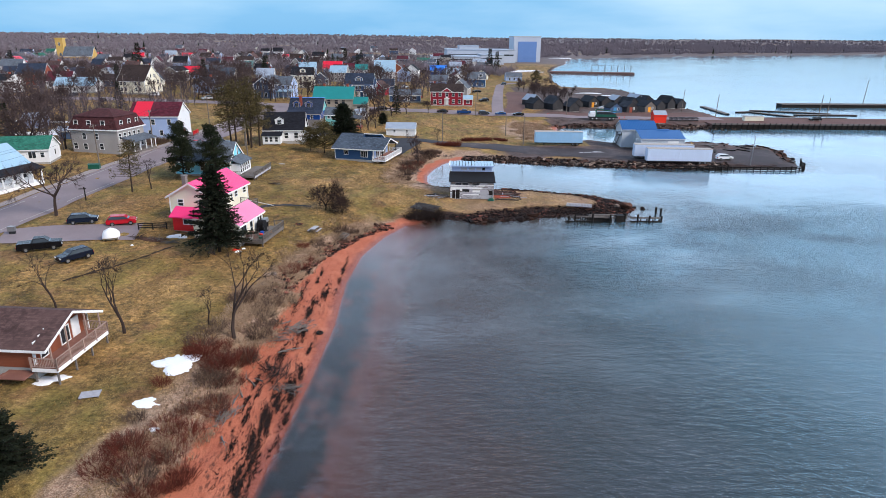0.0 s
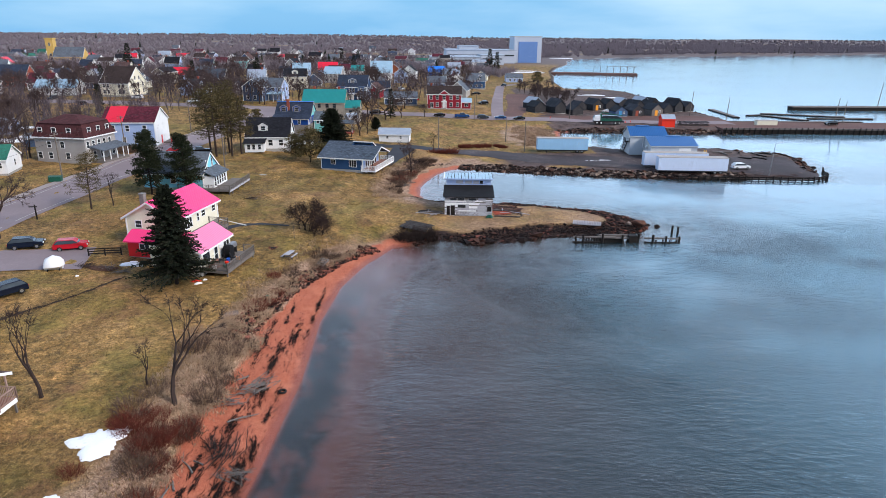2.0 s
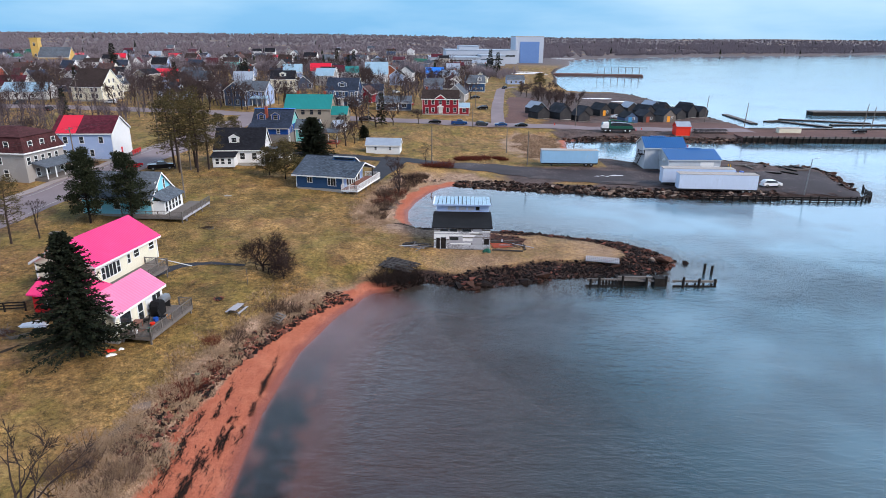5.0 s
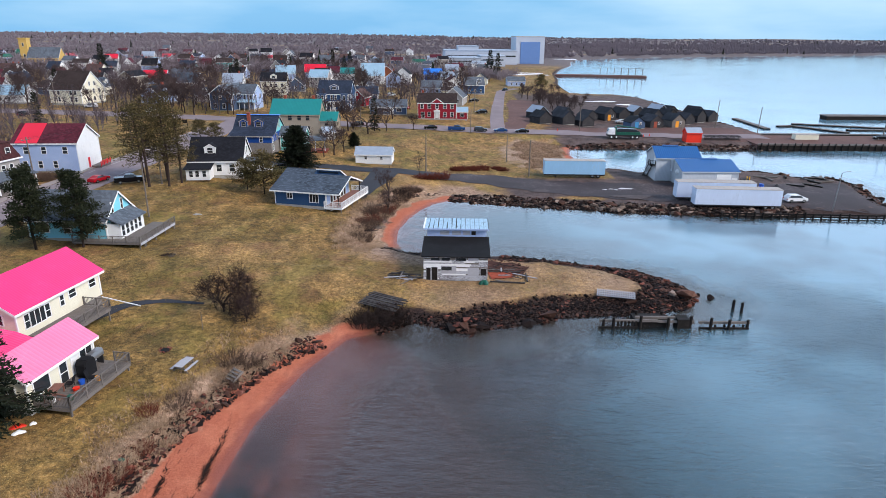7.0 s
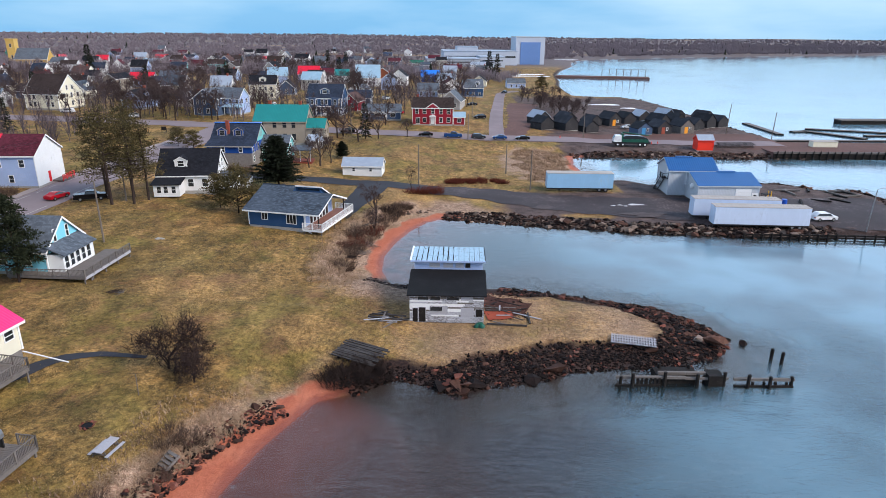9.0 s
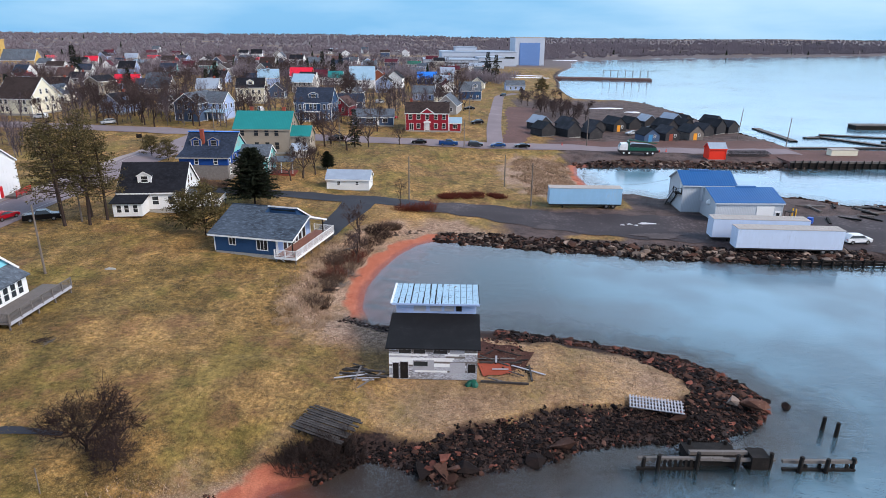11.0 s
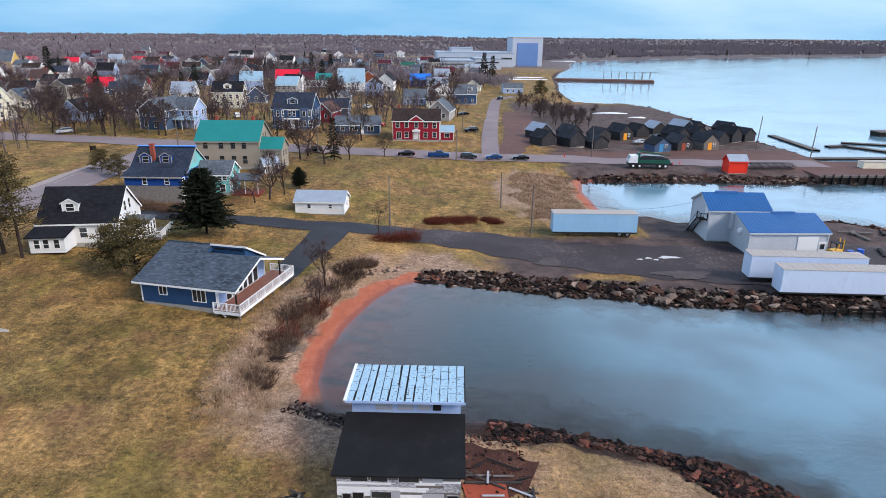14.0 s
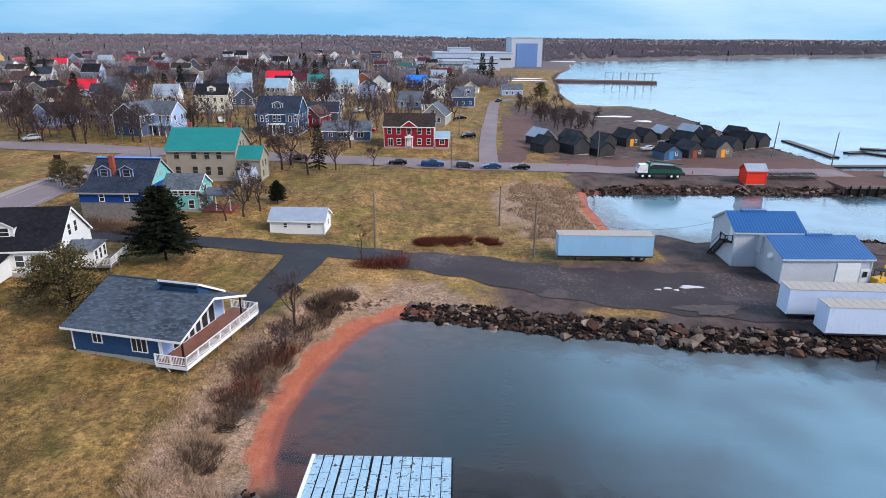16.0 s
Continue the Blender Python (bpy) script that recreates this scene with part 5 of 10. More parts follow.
def dormer_house():
    root = house("royal blue house with dark dormered roof over stone base", -43.0, 204.0, -1, 10.1, 9.0, 5.2, 3.4, "royal_boards", "roof_slate3",
                 [("E", -0.9, 6.6, 0.65, 1.3, "h"), ("E", 0.2, 6.6, 0.65, 1.3, "h"), ("E", -2.6, 3.9, 0.8, 1.3, "h"), ("E", 2.4, 3.9, 0.8, 1.3, "h")],
                 3.0, base_mat="stone", dormers=[("S", -2.8, 2.1), ("S", 0.9, 2.1)], chimney=[(-1.6, -2.6)], trim="grey_boards", corner=True, ends=(0.35, 0.35))
    bm = bmesh.new()
    bar(bm, (-5.5, 0, 8.82), (5.5, 0, 8.82), 0.8, 0.12)
    part("ridge_tarp", bm, M["roof_brightblue"], root, "bright blue tarp over the ridge")
    bm = bmesh.new()
    prism(bm, [(-4.5, 5.0), (4.5, 5.0), (0, 8.45)], "x", 5.052, 5.08)
    part("gable_panel", bm, M["seafoam_boards"], root, "pale seafoam gable")
    # the roof runs on at a lower pitch over the front rooms
    bm = bmesh.new()
    prism(bm, [(-4.3, 5.35), (-8.0, 4.5), (-8.0, 4.66), (-4.3, 5.55)], "x", -5.5, 5.45)
    fr = part("front_roof", bm, M["roof_slate3"], root)
    bm = bmesh.new()
    box(bm, -5.5, 5.45, -8.06, -8.0, 4.4, 4.64)
    part("trim", bm, M["grey_boards"], fr)
    bm = bmesh.new()
    prism(bm, [(-7.6, 3.0), (-4.52, 3.0), (-4.52, 5.25), (-7.6, 4.55)], "x", -5.05, 5.05)
    part("front_wall", bm, M["royal_boards"], root)
    bm = bmesh.new()
    box(bm, -5.0, 5.0, -7.55, -4.48, -1.5, 3.0)
    part("front_foundation", bm, M["stone"], root)
    for u in (-1.4, 2.6):
        add_window(root, pose(u, -7.6, 3.8), 0.7, 1.15, M["white"], "h")
    for v, z in ((-6.4, 3.6), (-6.2, 1.6)):
        add_window(root, pose(5.05, v, z, 0, 0, 90), 0.8, 1.2, M["white"], "h")
    house("seafoam green annex with grey roof and many windows", -37.6, 203.0, 0, 6.0, 6.0, 4.0, 1.9, "seafoam_boards", "roof_slate", row_windows("S", (-1.9, -0.9, 0.1, 1.1, 2.1), (3.2,), 0.7, 0.8) +
          [("S", 1.6, 1.3, 0.9, 1.4, "h"), ("E", 0, 3.3, 1.2, 1.6, "v"), ("E", 0, 1.2, 0.9, 1.3, "h")], 0.4, name="house_annex")
    root = thing("porch", "low open timber porch with grey roof and brick wall", "porch", ground_pose(-28.8, 205.0, 0))
    bm = bmesh.new()
    prism(bm, [(-2.2, 2.9), (2.2, 3.4), (2.2, 3.52), (-2.2, 3.02)], "x", -2.6, 2.6)
    part("roof", bm, M["roof_slate"], root)
    for px in (-2.4, 0, 2.4):
        bm = bmesh.new()
        box(bm, px - 0.07, px + 0.07, -2.1, -1.96, -0.4, 2.95)
        part("post", bm, M["white"], root)
    bm = bmesh.new()
    box(bm, -2.6, 2.6, -2.2, 2.2, -0.6, 0.35)
    part("floor", bm, M["brick"], root)


def teal_house():
    house("big tan house with teal metal roof and two chimneys", -45.4, 224.2, 1, 13.6, 10.6, 6.1, 3.6, "tan_boards", "roof_teal",
          row_windows("S", (-4.8, -1.4, 1.2, 3.6), (5.2,), 1.0, 1.7) + row_windows("S", (-4.8, -1.4, 1.2, 3.6), (1.9,), 1.0, 1.7) + row_windows("E", (-1.0, 1.0), (6.6,), 0.7, 1.2), 0.4,
          chimney=[(-3.6, 0.5), (4.6, 0.3)], trim="tan_boards")
    house("tan side wing with teal metal roof", -33.0, 224.9, -2, 6.0, 5.4, 4.5, 2.0, "tan_boards", "roof_teal", [("S", 0.2, 3.3, 1.0, 0.6, ""), ("E", -0.9, 3.2, 0.7, 1.2, "h"), ("E", 0.9, 3.2, 0.7, 1.2, "h"), ("E", -0.9, 1.2, 0.7, 1.2, "h")], 0.3, trim="tan_boards", name="house_wing")


def red_roof_house():
    root = house("pale blue two-storey house with patched maroon and red roof", -84.2, 171.4, 4, 12.6, 9.8, 6.2, 3.1, "paleblue_boards", "roof_maroon",
                 row_windows("S", (-3.8, -0.3, 3.9), (4.6,), 0.9, 1.35) + row_windows("S", (-4.4, -1.4, 1.6), (1.7,), 0.8, 1.35) + row_windows("E", (-2.4, 1.6), (4.7,), 0.8, 1.3) + [("E", 0.0, 7.2, 0.7, 1.0, "h"), ("E", 2.2, 1.7, 1.8, 1.4, "v"), ("E", -0.6, 0.3, 0.95, 2.1, "reddoor")], 0.3)
    bm = bmesh.new()
    k = 3.1 / 4.9
    prism(bm, [(0, 9.48), (-5.3, 9.48 - k * 5.3), (-5.3, 9.52 - k * 5.3), (0, 9.53)], "x", -5.6, -1.2)
    part("red_sheeting", bm, M["roof_red"], root, "bright red metal sheeting on one end")
    bm = bmesh.new()
    prism(bm, [(-4.95, 0.25), (4.95, 0.25), (4.95, 6.1), (0, 9.2), (-4.95, 6.1)], "x", 6.302, 6.33)
    part("gable_panel", bm, M["white_boards"], root, "white clapboard gable end")
    deck_part(root, 6.35, 8.4, 0.0, 4.6, 0.45, M["greywood"], M["redpaint"], [[(8.4, 0.0), (8.4, 4.6)]], drop=0.8)


def mansard_house():
    L, W, h = 12.2, 10.2, 5.3
    root = thing("house", "grey three-storey house with brown mansard roof and porch", "house", ground_pose(-82.1, 155.5, -9))
    bm = bmesh.new()
    box(bm, -L / 2, L / 2, -W / 2, W / 2, -0.8, h)
    part("wall", bm, M["grey_boards"], root)
    bm = bmesh.new()
    for a, b, z0, z1 in ((0.45, 0.45, h, h + 0.25),):
        box(bm, -L / 2 - a, L / 2 + a, -W / 2 - b, W / 2 + b, z0, z1)
    part("cornice", bm, M["white"], root)
    bm = bmesh.new()
    i, tz = 0.8, h + 3.1
    rings = [(0.3, h + 0.25), (-i, tz), (-i + 0.25, tz + 0.02), (-4.6, tz + 1.5)]
    last = None
    for e, z in rings:
        ring = [bm.verts.new((sx * (L / 2 + e), sy * (W / 2 + e), z)) for sx, sy in ((-1, -1), (1, -1), (1, 1), (-1, 1))]
        if last:
            for k in range(4):
                bm.faces.new((last[k], last[(k + 1) % 4], ring[(k + 1) % 4], ring[k]))
        last = ring
    bm.faces.new(last)
    part("roof", bm, M["roof_maroon2"], root)
    for u in (-4.4, -1.0, 2.6):
        add_window(root, face("S", L, W, u, h + 1.55, -0.12), 0.95, 1.35, None, "h")
    for u in (-3.0, 0.0, 3.0):
        add_window(root, face("E", L, W, u, h + 1.55, -0.12), 0.95, 1.35, None, "h")
    for u in (-2.6, 0.6):
        add_window(root, face("S", L, W, u, 3.9), 0.9, 1.35, None, "h")
    for u in (-5.2, -2.6, 1.6):
        add_window(root, face("S", L, W, u, 1.5), 0.95, 1.3, None, "h")
    for u in (-4.2, -2.4, -0.6, 1.2, 3.0):
        add_window(root, face("E", L, W, u, 3.9), 0.8, 1.35, None, "h")
    bm = bmesh.new()
    box(bm, L / 2 + 0.02, L / 2 + 3.0, -3.6, W / 2, -0.3, 0.35)
    po = part("porch", bm, M["greywood"], root)
    bm = bmesh.new()
    prism(bm, [(L / 2, 3.4), (L / 2 + 3.3, 2.6), (L / 2 + 3.3, 2.8), (L / 2, 3.6)], "y", -3.9, W / 2 + 0.2)
    part("porch_roof", bm, M["roof_slate"], po)
    for v in (-3.5, -1.2, 1.1, 3.3, W / 2 - 0.1):
        bm = bmesh.new()
        tube(bm, (L / 2 + 2.9, v, 0.3), (L / 2 + 2.9, v, 2.7), 0.12, 0.1, 8)
        part("column", bm, M["white"], po)
    for v in (-2.4, 0.0, 3.9):
        add_window(root, face("E", L, W, v, 1.5), 0.9, 1.5, None, "h")


def corner_house():
    root = house("white clapboard house with pale roof and a long porch", -81.5, 109.5, 76, 10.0, 9.0, 3.7, 3.4, "white_boards", "roof_pale", [("E", -1.4, 4.6, 0.8, 1.5, "h"), ("E", 1.0, 4.6, 0.8, 1.5, "h"), ("S", -3, 4.9, 0.8, 1.2, "h")] +
                 row_windows("S", (-3.4, -1.2, 1.4, 3.6), (1.9,), 0.9, 1.5), 0.4, chimney=[(2.0, 0.4)])
    bm = bmesh.new()
    box(bm, -5.4, 5.4, -7.0, -4.52, -0.2, 0.4)
    po = part("porch", bm, M["white"], root)
    bm = bmesh.new()
    prism(bm, [(-7.4, 2.75), (-4.4, 3.6), (-4.4, 3.75), (-7.4, 2.9)], "x", -5.8, 5.8)
    part("porch_roof", bm, M["roof_black"], po)
    for k in range(6):
        bm = bmesh.new()
        box(bm, -5.25 + 2.1 * k - 0.1, -5.25 + 2.1 * k + 0.1, -6.95, -6.75, 0.4, 2.85), box(bm, -5.25 + 2.1 * k - 0.3, -5.25 + 2.1 * k + 0.3, -6.9, -6.8, 2.45, 2.85)
        part("column", bm, M["white"], po)
    house("white back house with green shingle roof", -95.0, 134.0, 14, 9.6, 7.4, 3.3, 2.2, "white_boards", "roof_green", [("S", 1.6, 2.0, 1.4, 1.3, "v"), ("S", -2.2, 2.0, 1.0, 1.2, "h"), ("E", 0.6, 2.0, 0.8, 1.2, "h"), ("S", 3.6, 2.0, 0.7, 1.0, "h")], 0.4)


def red_house():
    root = house("dark red two-storey house with white trim and central pediment", -5.5, 266.0, -1, 13.2, 9.4, 5.7, 2.7, "red_boards", "roof_darkbrown",
                 row_windows("S", (-5.2, -2.7, 0.0, 2.7, 5.2), (4.45,), 1.0, 1.5) + row_windows("S", (-2.7, 2.7, 5.2), (1.7,), 1.0, 1.5) + [("S", 0.0, 0.4, 1.0, 2.2, "door"), ("S", -4.9, 1.5, 1.2, 1.9, "v"), ("E", -1.5, 4.4, 0.9, 1.4, "h"), ("E", 1.8, 4.4, 0.9, 1.4, "h")], 0.35, chimney=[(-5.2, 0.6)])
    bm = bmesh.new()
    prism(bm, [(-2.1, 5.55), (2.1, 5.55), (0, 7.0)], "y", -4.98, -1.0)
    pe = part("pediment", bm, M["red_boards"], root)
    bm = bmesh.new()
    for q in (-1, 1):
        bar(bm, (q * 2.3, -5.0, 5.5), (0, -5.0, 7.1), 0.1, 0.22)
    part("trim", bm, M["white"], pe)
    bm = bmesh.new()
    for q in (-1, 1):
        tube(bm, (q * 0.85, -5.3, 0.2), (q * 0.85, -5.3, 2.7), 0.1, 0.09, 8)
    box(bm, -1.1, 1.1, -5.5, -4.72, 2.7, 2.95), prism(bm, [(-1.2, 2.95), (1.2, 2.95), (0, 3.5)], "y", -5.5, -4.72)
    part("porch", bm, M["white"], root)
    house("small pale annex with grey sheet roof", 8.0, 266.6, -1, 3.6, 6.0, 2.8, 1.2, "red_boards", "roof_pale", [("E", 0, 1.6, 0.9, 1.2, "h"), ("S", 0, 1.6, 1.2, 1.2, "v")], 0.3, name="house_annex")


def navy_houses():
    root = house("dark navy house with white bays, columns and attic dormer", -42.8, 279.4, -3, 12.0, 10.5, 6.2, 4.2, "navy_boards", "roof_slate3",
                 row_windows("S", (-4.6, -3.4, -0.7, 0.7, 3.4, 4.6), (4.8,), 0.75, 1.6) + row_windows("S", (-4.6, -3.4, 3.4, 4.6), (1.8,), 0.75, 1.6) + row_windows("E", (-3, 0, 3), (1.8, 4.8), 0.9, 1.5) + [("S", 0, 0.5, 1.1, 2.2, "door")], 0.5, dormers=[("S", 0, 3.0)])
    for q in (-4, 4):
        bm = bmesh.new()
        prism(bm, [(q - 1.6, -5.24), (q - 1.0, -6.2), (q + 1.0, -6.2), (q + 1.6, -5.24)], "z", 0.4, 6.3)
        bay = part("bay", bm, M["slate_boards"], root)
        for z in (1.9, 4.8):
            for dx, dy, a in ((0, -6.2, 0), (-1.3, -5.72, -58), (1.3, -5.72, 58)):
                add_window(bay, pose(q + dx, dy, z, 0, 0, a), 0.7, 1.6, None, "h").name = "bay_window"
    bm = bmesh.new()
    box(bm, -2.6, 2.6, -7.2, -5.26, 3.2, 3.45)
    po = part("porch", bm, M["white"], root)
    for u in (-2.4, -0.9, 0.9, 2.4):
        bm = bmesh.new()
        tube(bm, (u, -7.0, 0.0), (u, -7.0, 3.2), 0.13, 0.1, 8)
        part("column", bm, M["white"], po)
    house("grey-blue house with gable to the street and white porch", -71.4, 270.4, 77, 12.5, 8.4, 5.9, 2.9, "slate_boards", "roof_slate",
          row_windows("W", (-2.6, 0, 2.6), (4.6,), 0.8, 1.3) + row_windows("W", (-2.2, 1.0), (1.7,), 1.1, 1.6, "v") + row_windows("W", (-0.6, 0.8), (6.9,), 0.6, 0.9) + row_windows("S", (-5, -2, 2, 5), (4.6,), 0.8, 1.3), 0.3)
    root = house("pale blue cross wing with white veranda", -71.5, 276.5, -12, 6.6, 7.0, 5.6, 3.0, "paleblue_boards", "roof_slate", row_windows("E", (-1.6, 1.6), (4.4,), 0.8, 1.3) + row_windows("S", (0, 2.4), (4.4,), 0.8, 1.3), 0.3, name="house_wing")
    bm = bmesh.new()
    prism(bm, [(-6.4, 2.7), (-3.45, 3.4), (-3.45, 3.55), (-6.4, 2.85)], "x", -3.6, 5.4)
    po = part("veranda_roof", bm, M["roof_pale"], root)
    for u in (-3.0, -1, 1, 3, 5.0):
        bm = bmesh.new()
        box(bm, u - 0.08, u + 0.08, -6.2, -6.04, -0.4, 2.8)
        part("post", bm, M["white"], po)


def factory():
    root = thing("factory", "grey industrial shed with a tall tower holding a blue door", "factory", pose(95, 762, 4, 0, 0, 3))
    bm = bmesh.new()
    box(bm, -15.5, 15.5, 0, 38, -4, 25.5)
    part("wall", bm, M["metalgrey2"], root)
    bm = bmesh.new()
    box(bm, -10.7, 10.7, -0.3, -0.05, -3, 20.5)
    door = part("tower_door", bm, M["roof_blue2"], root, "huge blue panelled door")
    for k in range(9):
        bm = bmesh.new()
        box(bm, -10.5, 10.5, -0.6, -0.3, -3 + k * 2.6, -3 + k * 2.6 + 2.4)
        part("door_panel", bm, M["roof_blue2"], door)
    bm = bmesh.new()
    box(bm, -15.8, 15.8, -0.3, 38.3, 25.5, 26.2)
    part("roof", bm, M["trailer_top"], root)
    low = thing("factory", "long low grey factory hall with flat roofs", "factory", pose(30, 735, 4, 0, 0, 3))
    for x0, x1, y0, y1, z in ((-27, 49, 0, 60, 12.0), (-12, 10, 20, 50, 16.0), (-46, 4, -60, -4, 6.5), (6, 30, -45, -4, 8.0)):
        bm = bmesh.new()
        box(bm, x0, x1, y0, y1, -3, z - 0.6)
        hall = part("wall", bm, M["metalgrey2"], low)
        bm = bmesh.new()
        box(bm, x0 - 0.5, x1 + 0.5, y0 - 0.5, y1 + 0.5, z - 0.6, z)
        part("roof", bm, M["roof_slate2"], hall)
        bm = bmesh.new()
        box(bm, x0 + 2, x1 - 2, y0 - 0.25, y0 - 0.02, z * 0.45, z * 0.58)
        part("window_band", bm, M["glass"], hall)


def church():
    root = house("yellow church with grey roof and square belfry", -308, 533, 8, 22, 13, 7.0, 7.0, "yellow_boards", "roof_slate", row_windows("S", (-7, -3.5, 0, 3.5, 7), (4.0,), 1.2, 3.0, "v"), 0.6, name="church", category="church")
    bm = bmesh.new()
    box(bm, -16.5, -11.0, -3, 3, -1, 20), box(bm, -16.9, -10.6, -3.4, 3.4, 20, 20.8)
    t = part("belfry", bm, M["yellow_boards"], root)
    for z in (8, 16):
        add_window(t, pose(-13.75, -3.0, z), 1.2, 2.4, None, "v").name = "belfry_window"


M["roof_slate2"] = coat("pale_grey_roofing", (0.30, 0.36, 0.45), (0.38, 0.43, 0.5), big=0.8, fine=5, rough=0.6)
M["roof_slate3"] = shingles("dark_slate_shingles", (0.032, 0.043, 0.07))
M["roof_maroon2"] = shingles("brown_red_mansard_shingles", (0.075, 0.028, 0.03))
M["cyanpaint"] = coat("pale_cyan_paint", (0.45, 0.68, 0.74), rough=0.5, vary=0.05)
M["metalgrey2"] = coat("pale_factory_sheet", (0.44, 0.49, 0.58), (0.5, 0.54, 0.6), big=0.05, fine=0.5, rough=0.5, vary=0.08)
M["roof_blue2"] = coat("blue_door_panels", (0.13, 0.24, 0.50), big=0.1, fine=0.6, rough=0.5, vary=0.06)
for make in (garage, black_roof_house, dormer_house, teal_house, red_roof_house, mansard_house, corner_house, red_house, navy_houses, factory, church):
    make()
ALL4 = row_windows("S", (-3, 0, 3), (1.7,), 0.9, 1.3) + row_windows("E", (-2, 2), (1.7,), 0.9, 1.3)
TWO = row_windows("S", (-3.4, -1.1, 1.1, 3.4), (1.7, 4.3), 0.85, 1.3) + row_windows("E", (-2, 1.5), (1.7, 4.3), 0.85, 1.3)
house("low slate blue bungalow with grey roof and white trim", -22.9, 272.6, 4, 13, 8.2, 2.9, 2.0, "slate_boards", "roof_slate", [("S", -4.4, 1.7, 1.0, 1.0, "v"), ("S", -1.2, 1.7, 2.2, 1.1, "3"), ("S", 3.8, 1.7, 1.6, 1.2, "v"), ("E", 0, 1.7, 1.0, 1.2, "v"), ("S", 1.3, 0.3, 0.95, 2.0, "door")], 0.3)
house("small dark red barn with pink side", -27.2, 292.5, 78, 8.5, 6.4, 3.6, 2.8, "red_boards", "roof_brown", [("W", -1, 2.2, 0.8, 1.2, "h"), ("W", 1.2, 2.2, 0.8, 1.2, "h"), ("W", 0, 4.6, 0.7, 0.8, "h")], 0.2, name="barn", category="barn")
house("big cream house with dark brown roof and gable windows", -138.2, 275.4, -9, 12.5, 12.5, 5.4, 6.0, "cream_boards", "roof_darkbrown", row_windows("S", (-4.5, -2.7, 2.2, 4.0), (1.9, 4.3), 0.9, 1.4) + row_windows("E", (-3, 0.5, 3.5), (1.9, 4.6), 0.9, 1.5) + row_windows("E", (-1.3, 1.3), (7.2,), 0.8, 1.4), 0.5)
root = house("cream two-storey house with black roof and veranda", -74.5, 319.5, 8, 10.5, 10, 6.0, 3.2, "cream_boards", "roof_black", TWO, 0.4, dormers=[("S", 0, 2.6)])
house("dark house with brick walls and slate roof", -203, 310, 10, 12, 11, 5.6, 4.4, "brick", "roof_slate3", ALL4 + row_windows("E", (-2, 2), (4.5,), 0.9, 1.4), 0.4)
house("pale blue gambrel house with big pale roof", -44.0, 413, 4, 13, 12, 4.8, 6.4, "white_boards", "roof_pale", TWO, 0.4)
house("pale blue house with red metal roof", -79.0, 428, 5, 12, 9, 4.6, 4.2, "paleblue_boards", "roof_red", ALL4, 0.4)
house("white cottage with faded maroon roof", -66.0, 430, 5, 7, 8, 4.4, 3.6, "white_boards", "roof_maroon", ALL4[:3], 0.4)
house("white cottage with teal roof", -58.5, 431, 5, 8, 8, 4.0, 3.2, "white_boards", "roof_teal", ALL4[:3], 0.4)
house("pale blue house near the red roofs", -86.5, 392, 12, 10, 9, 5.6, 3.8, "paleblue_boards", "roof_pale", ALL4, 0.4)
house("navy gabled house with white porch beside the lane", 14.2, 372, 8, 9.5, 8, 4.6, 3.6, "navy_boards", "roof_slate", ALL4 + [("S", 1, 5.4, 0.7, 1.0, "h")], 0.4, dormers=[("S", 2.0, 2.2)])
house("grey gabled house with weathered roof", 10.8, 303, 80, 12, 8, 3.2, 3.6, "grey_boards", "roof_slate", [("W", 0, 4.2, 0.9, 1.2, "h"), ("W", -2, 1.7, 1, 1.3, "h"), ("W", 2, 1.7, 1, 1.3, "h")], 0.3)
house("grey-blue bungalow near the far shore", 41.5, 437, 4, 10.5, 8, 3.2, 2.4, "paleblue_boards", "roof_slate", ALL4, 0.6)
house("royal blue house with bright blue metal roof", -9.6, 459, 6, 11.4, 9, 3.6, 3.4, "royal_boards", "roof_brightblue", ALL4, 0.4)
house("dark low house with black roof", -38.5, 303, 2, 15, 9, 3.4, 2.6, "slate_boards", "roof_slate3", ALL4, 0.3)
house("small cream shed with brown roof", 2.0, 352, 5, 6, 5, 2.6, 1.2, "cream_boards", "roof_darkbrown", [], 0.2, name="garden_shed", category="shed")
house("small pale blue shed with dark gable", -119.7, 181.4, 10, 5.0, 5.5, 2.6, 1.4, "paleblue_boards", "roof_slate2", [], 0.15, name="garden_shed", category="shed")
house("small slate blue shed", -101.2, 166.8, 14, 3.6, 3.6, 2.3, 0.9, "slate_boards", "roof_slate2", [], 0.1, name="garden_shed", category="shed")
house("small grey gambrel garden shed", -29.6, 220.2, 30, 3.0, 3.6, 2.0, 1.2, "grey_boards", "roof_slate2", [], 0.1, name="garden_shed", category="shed")
house("pale low house with long pale blue roof", -165, 275, 8, 16, 10, 3.2, 3.0, "white_boards", "roof_pale", ALL4, 0.4)


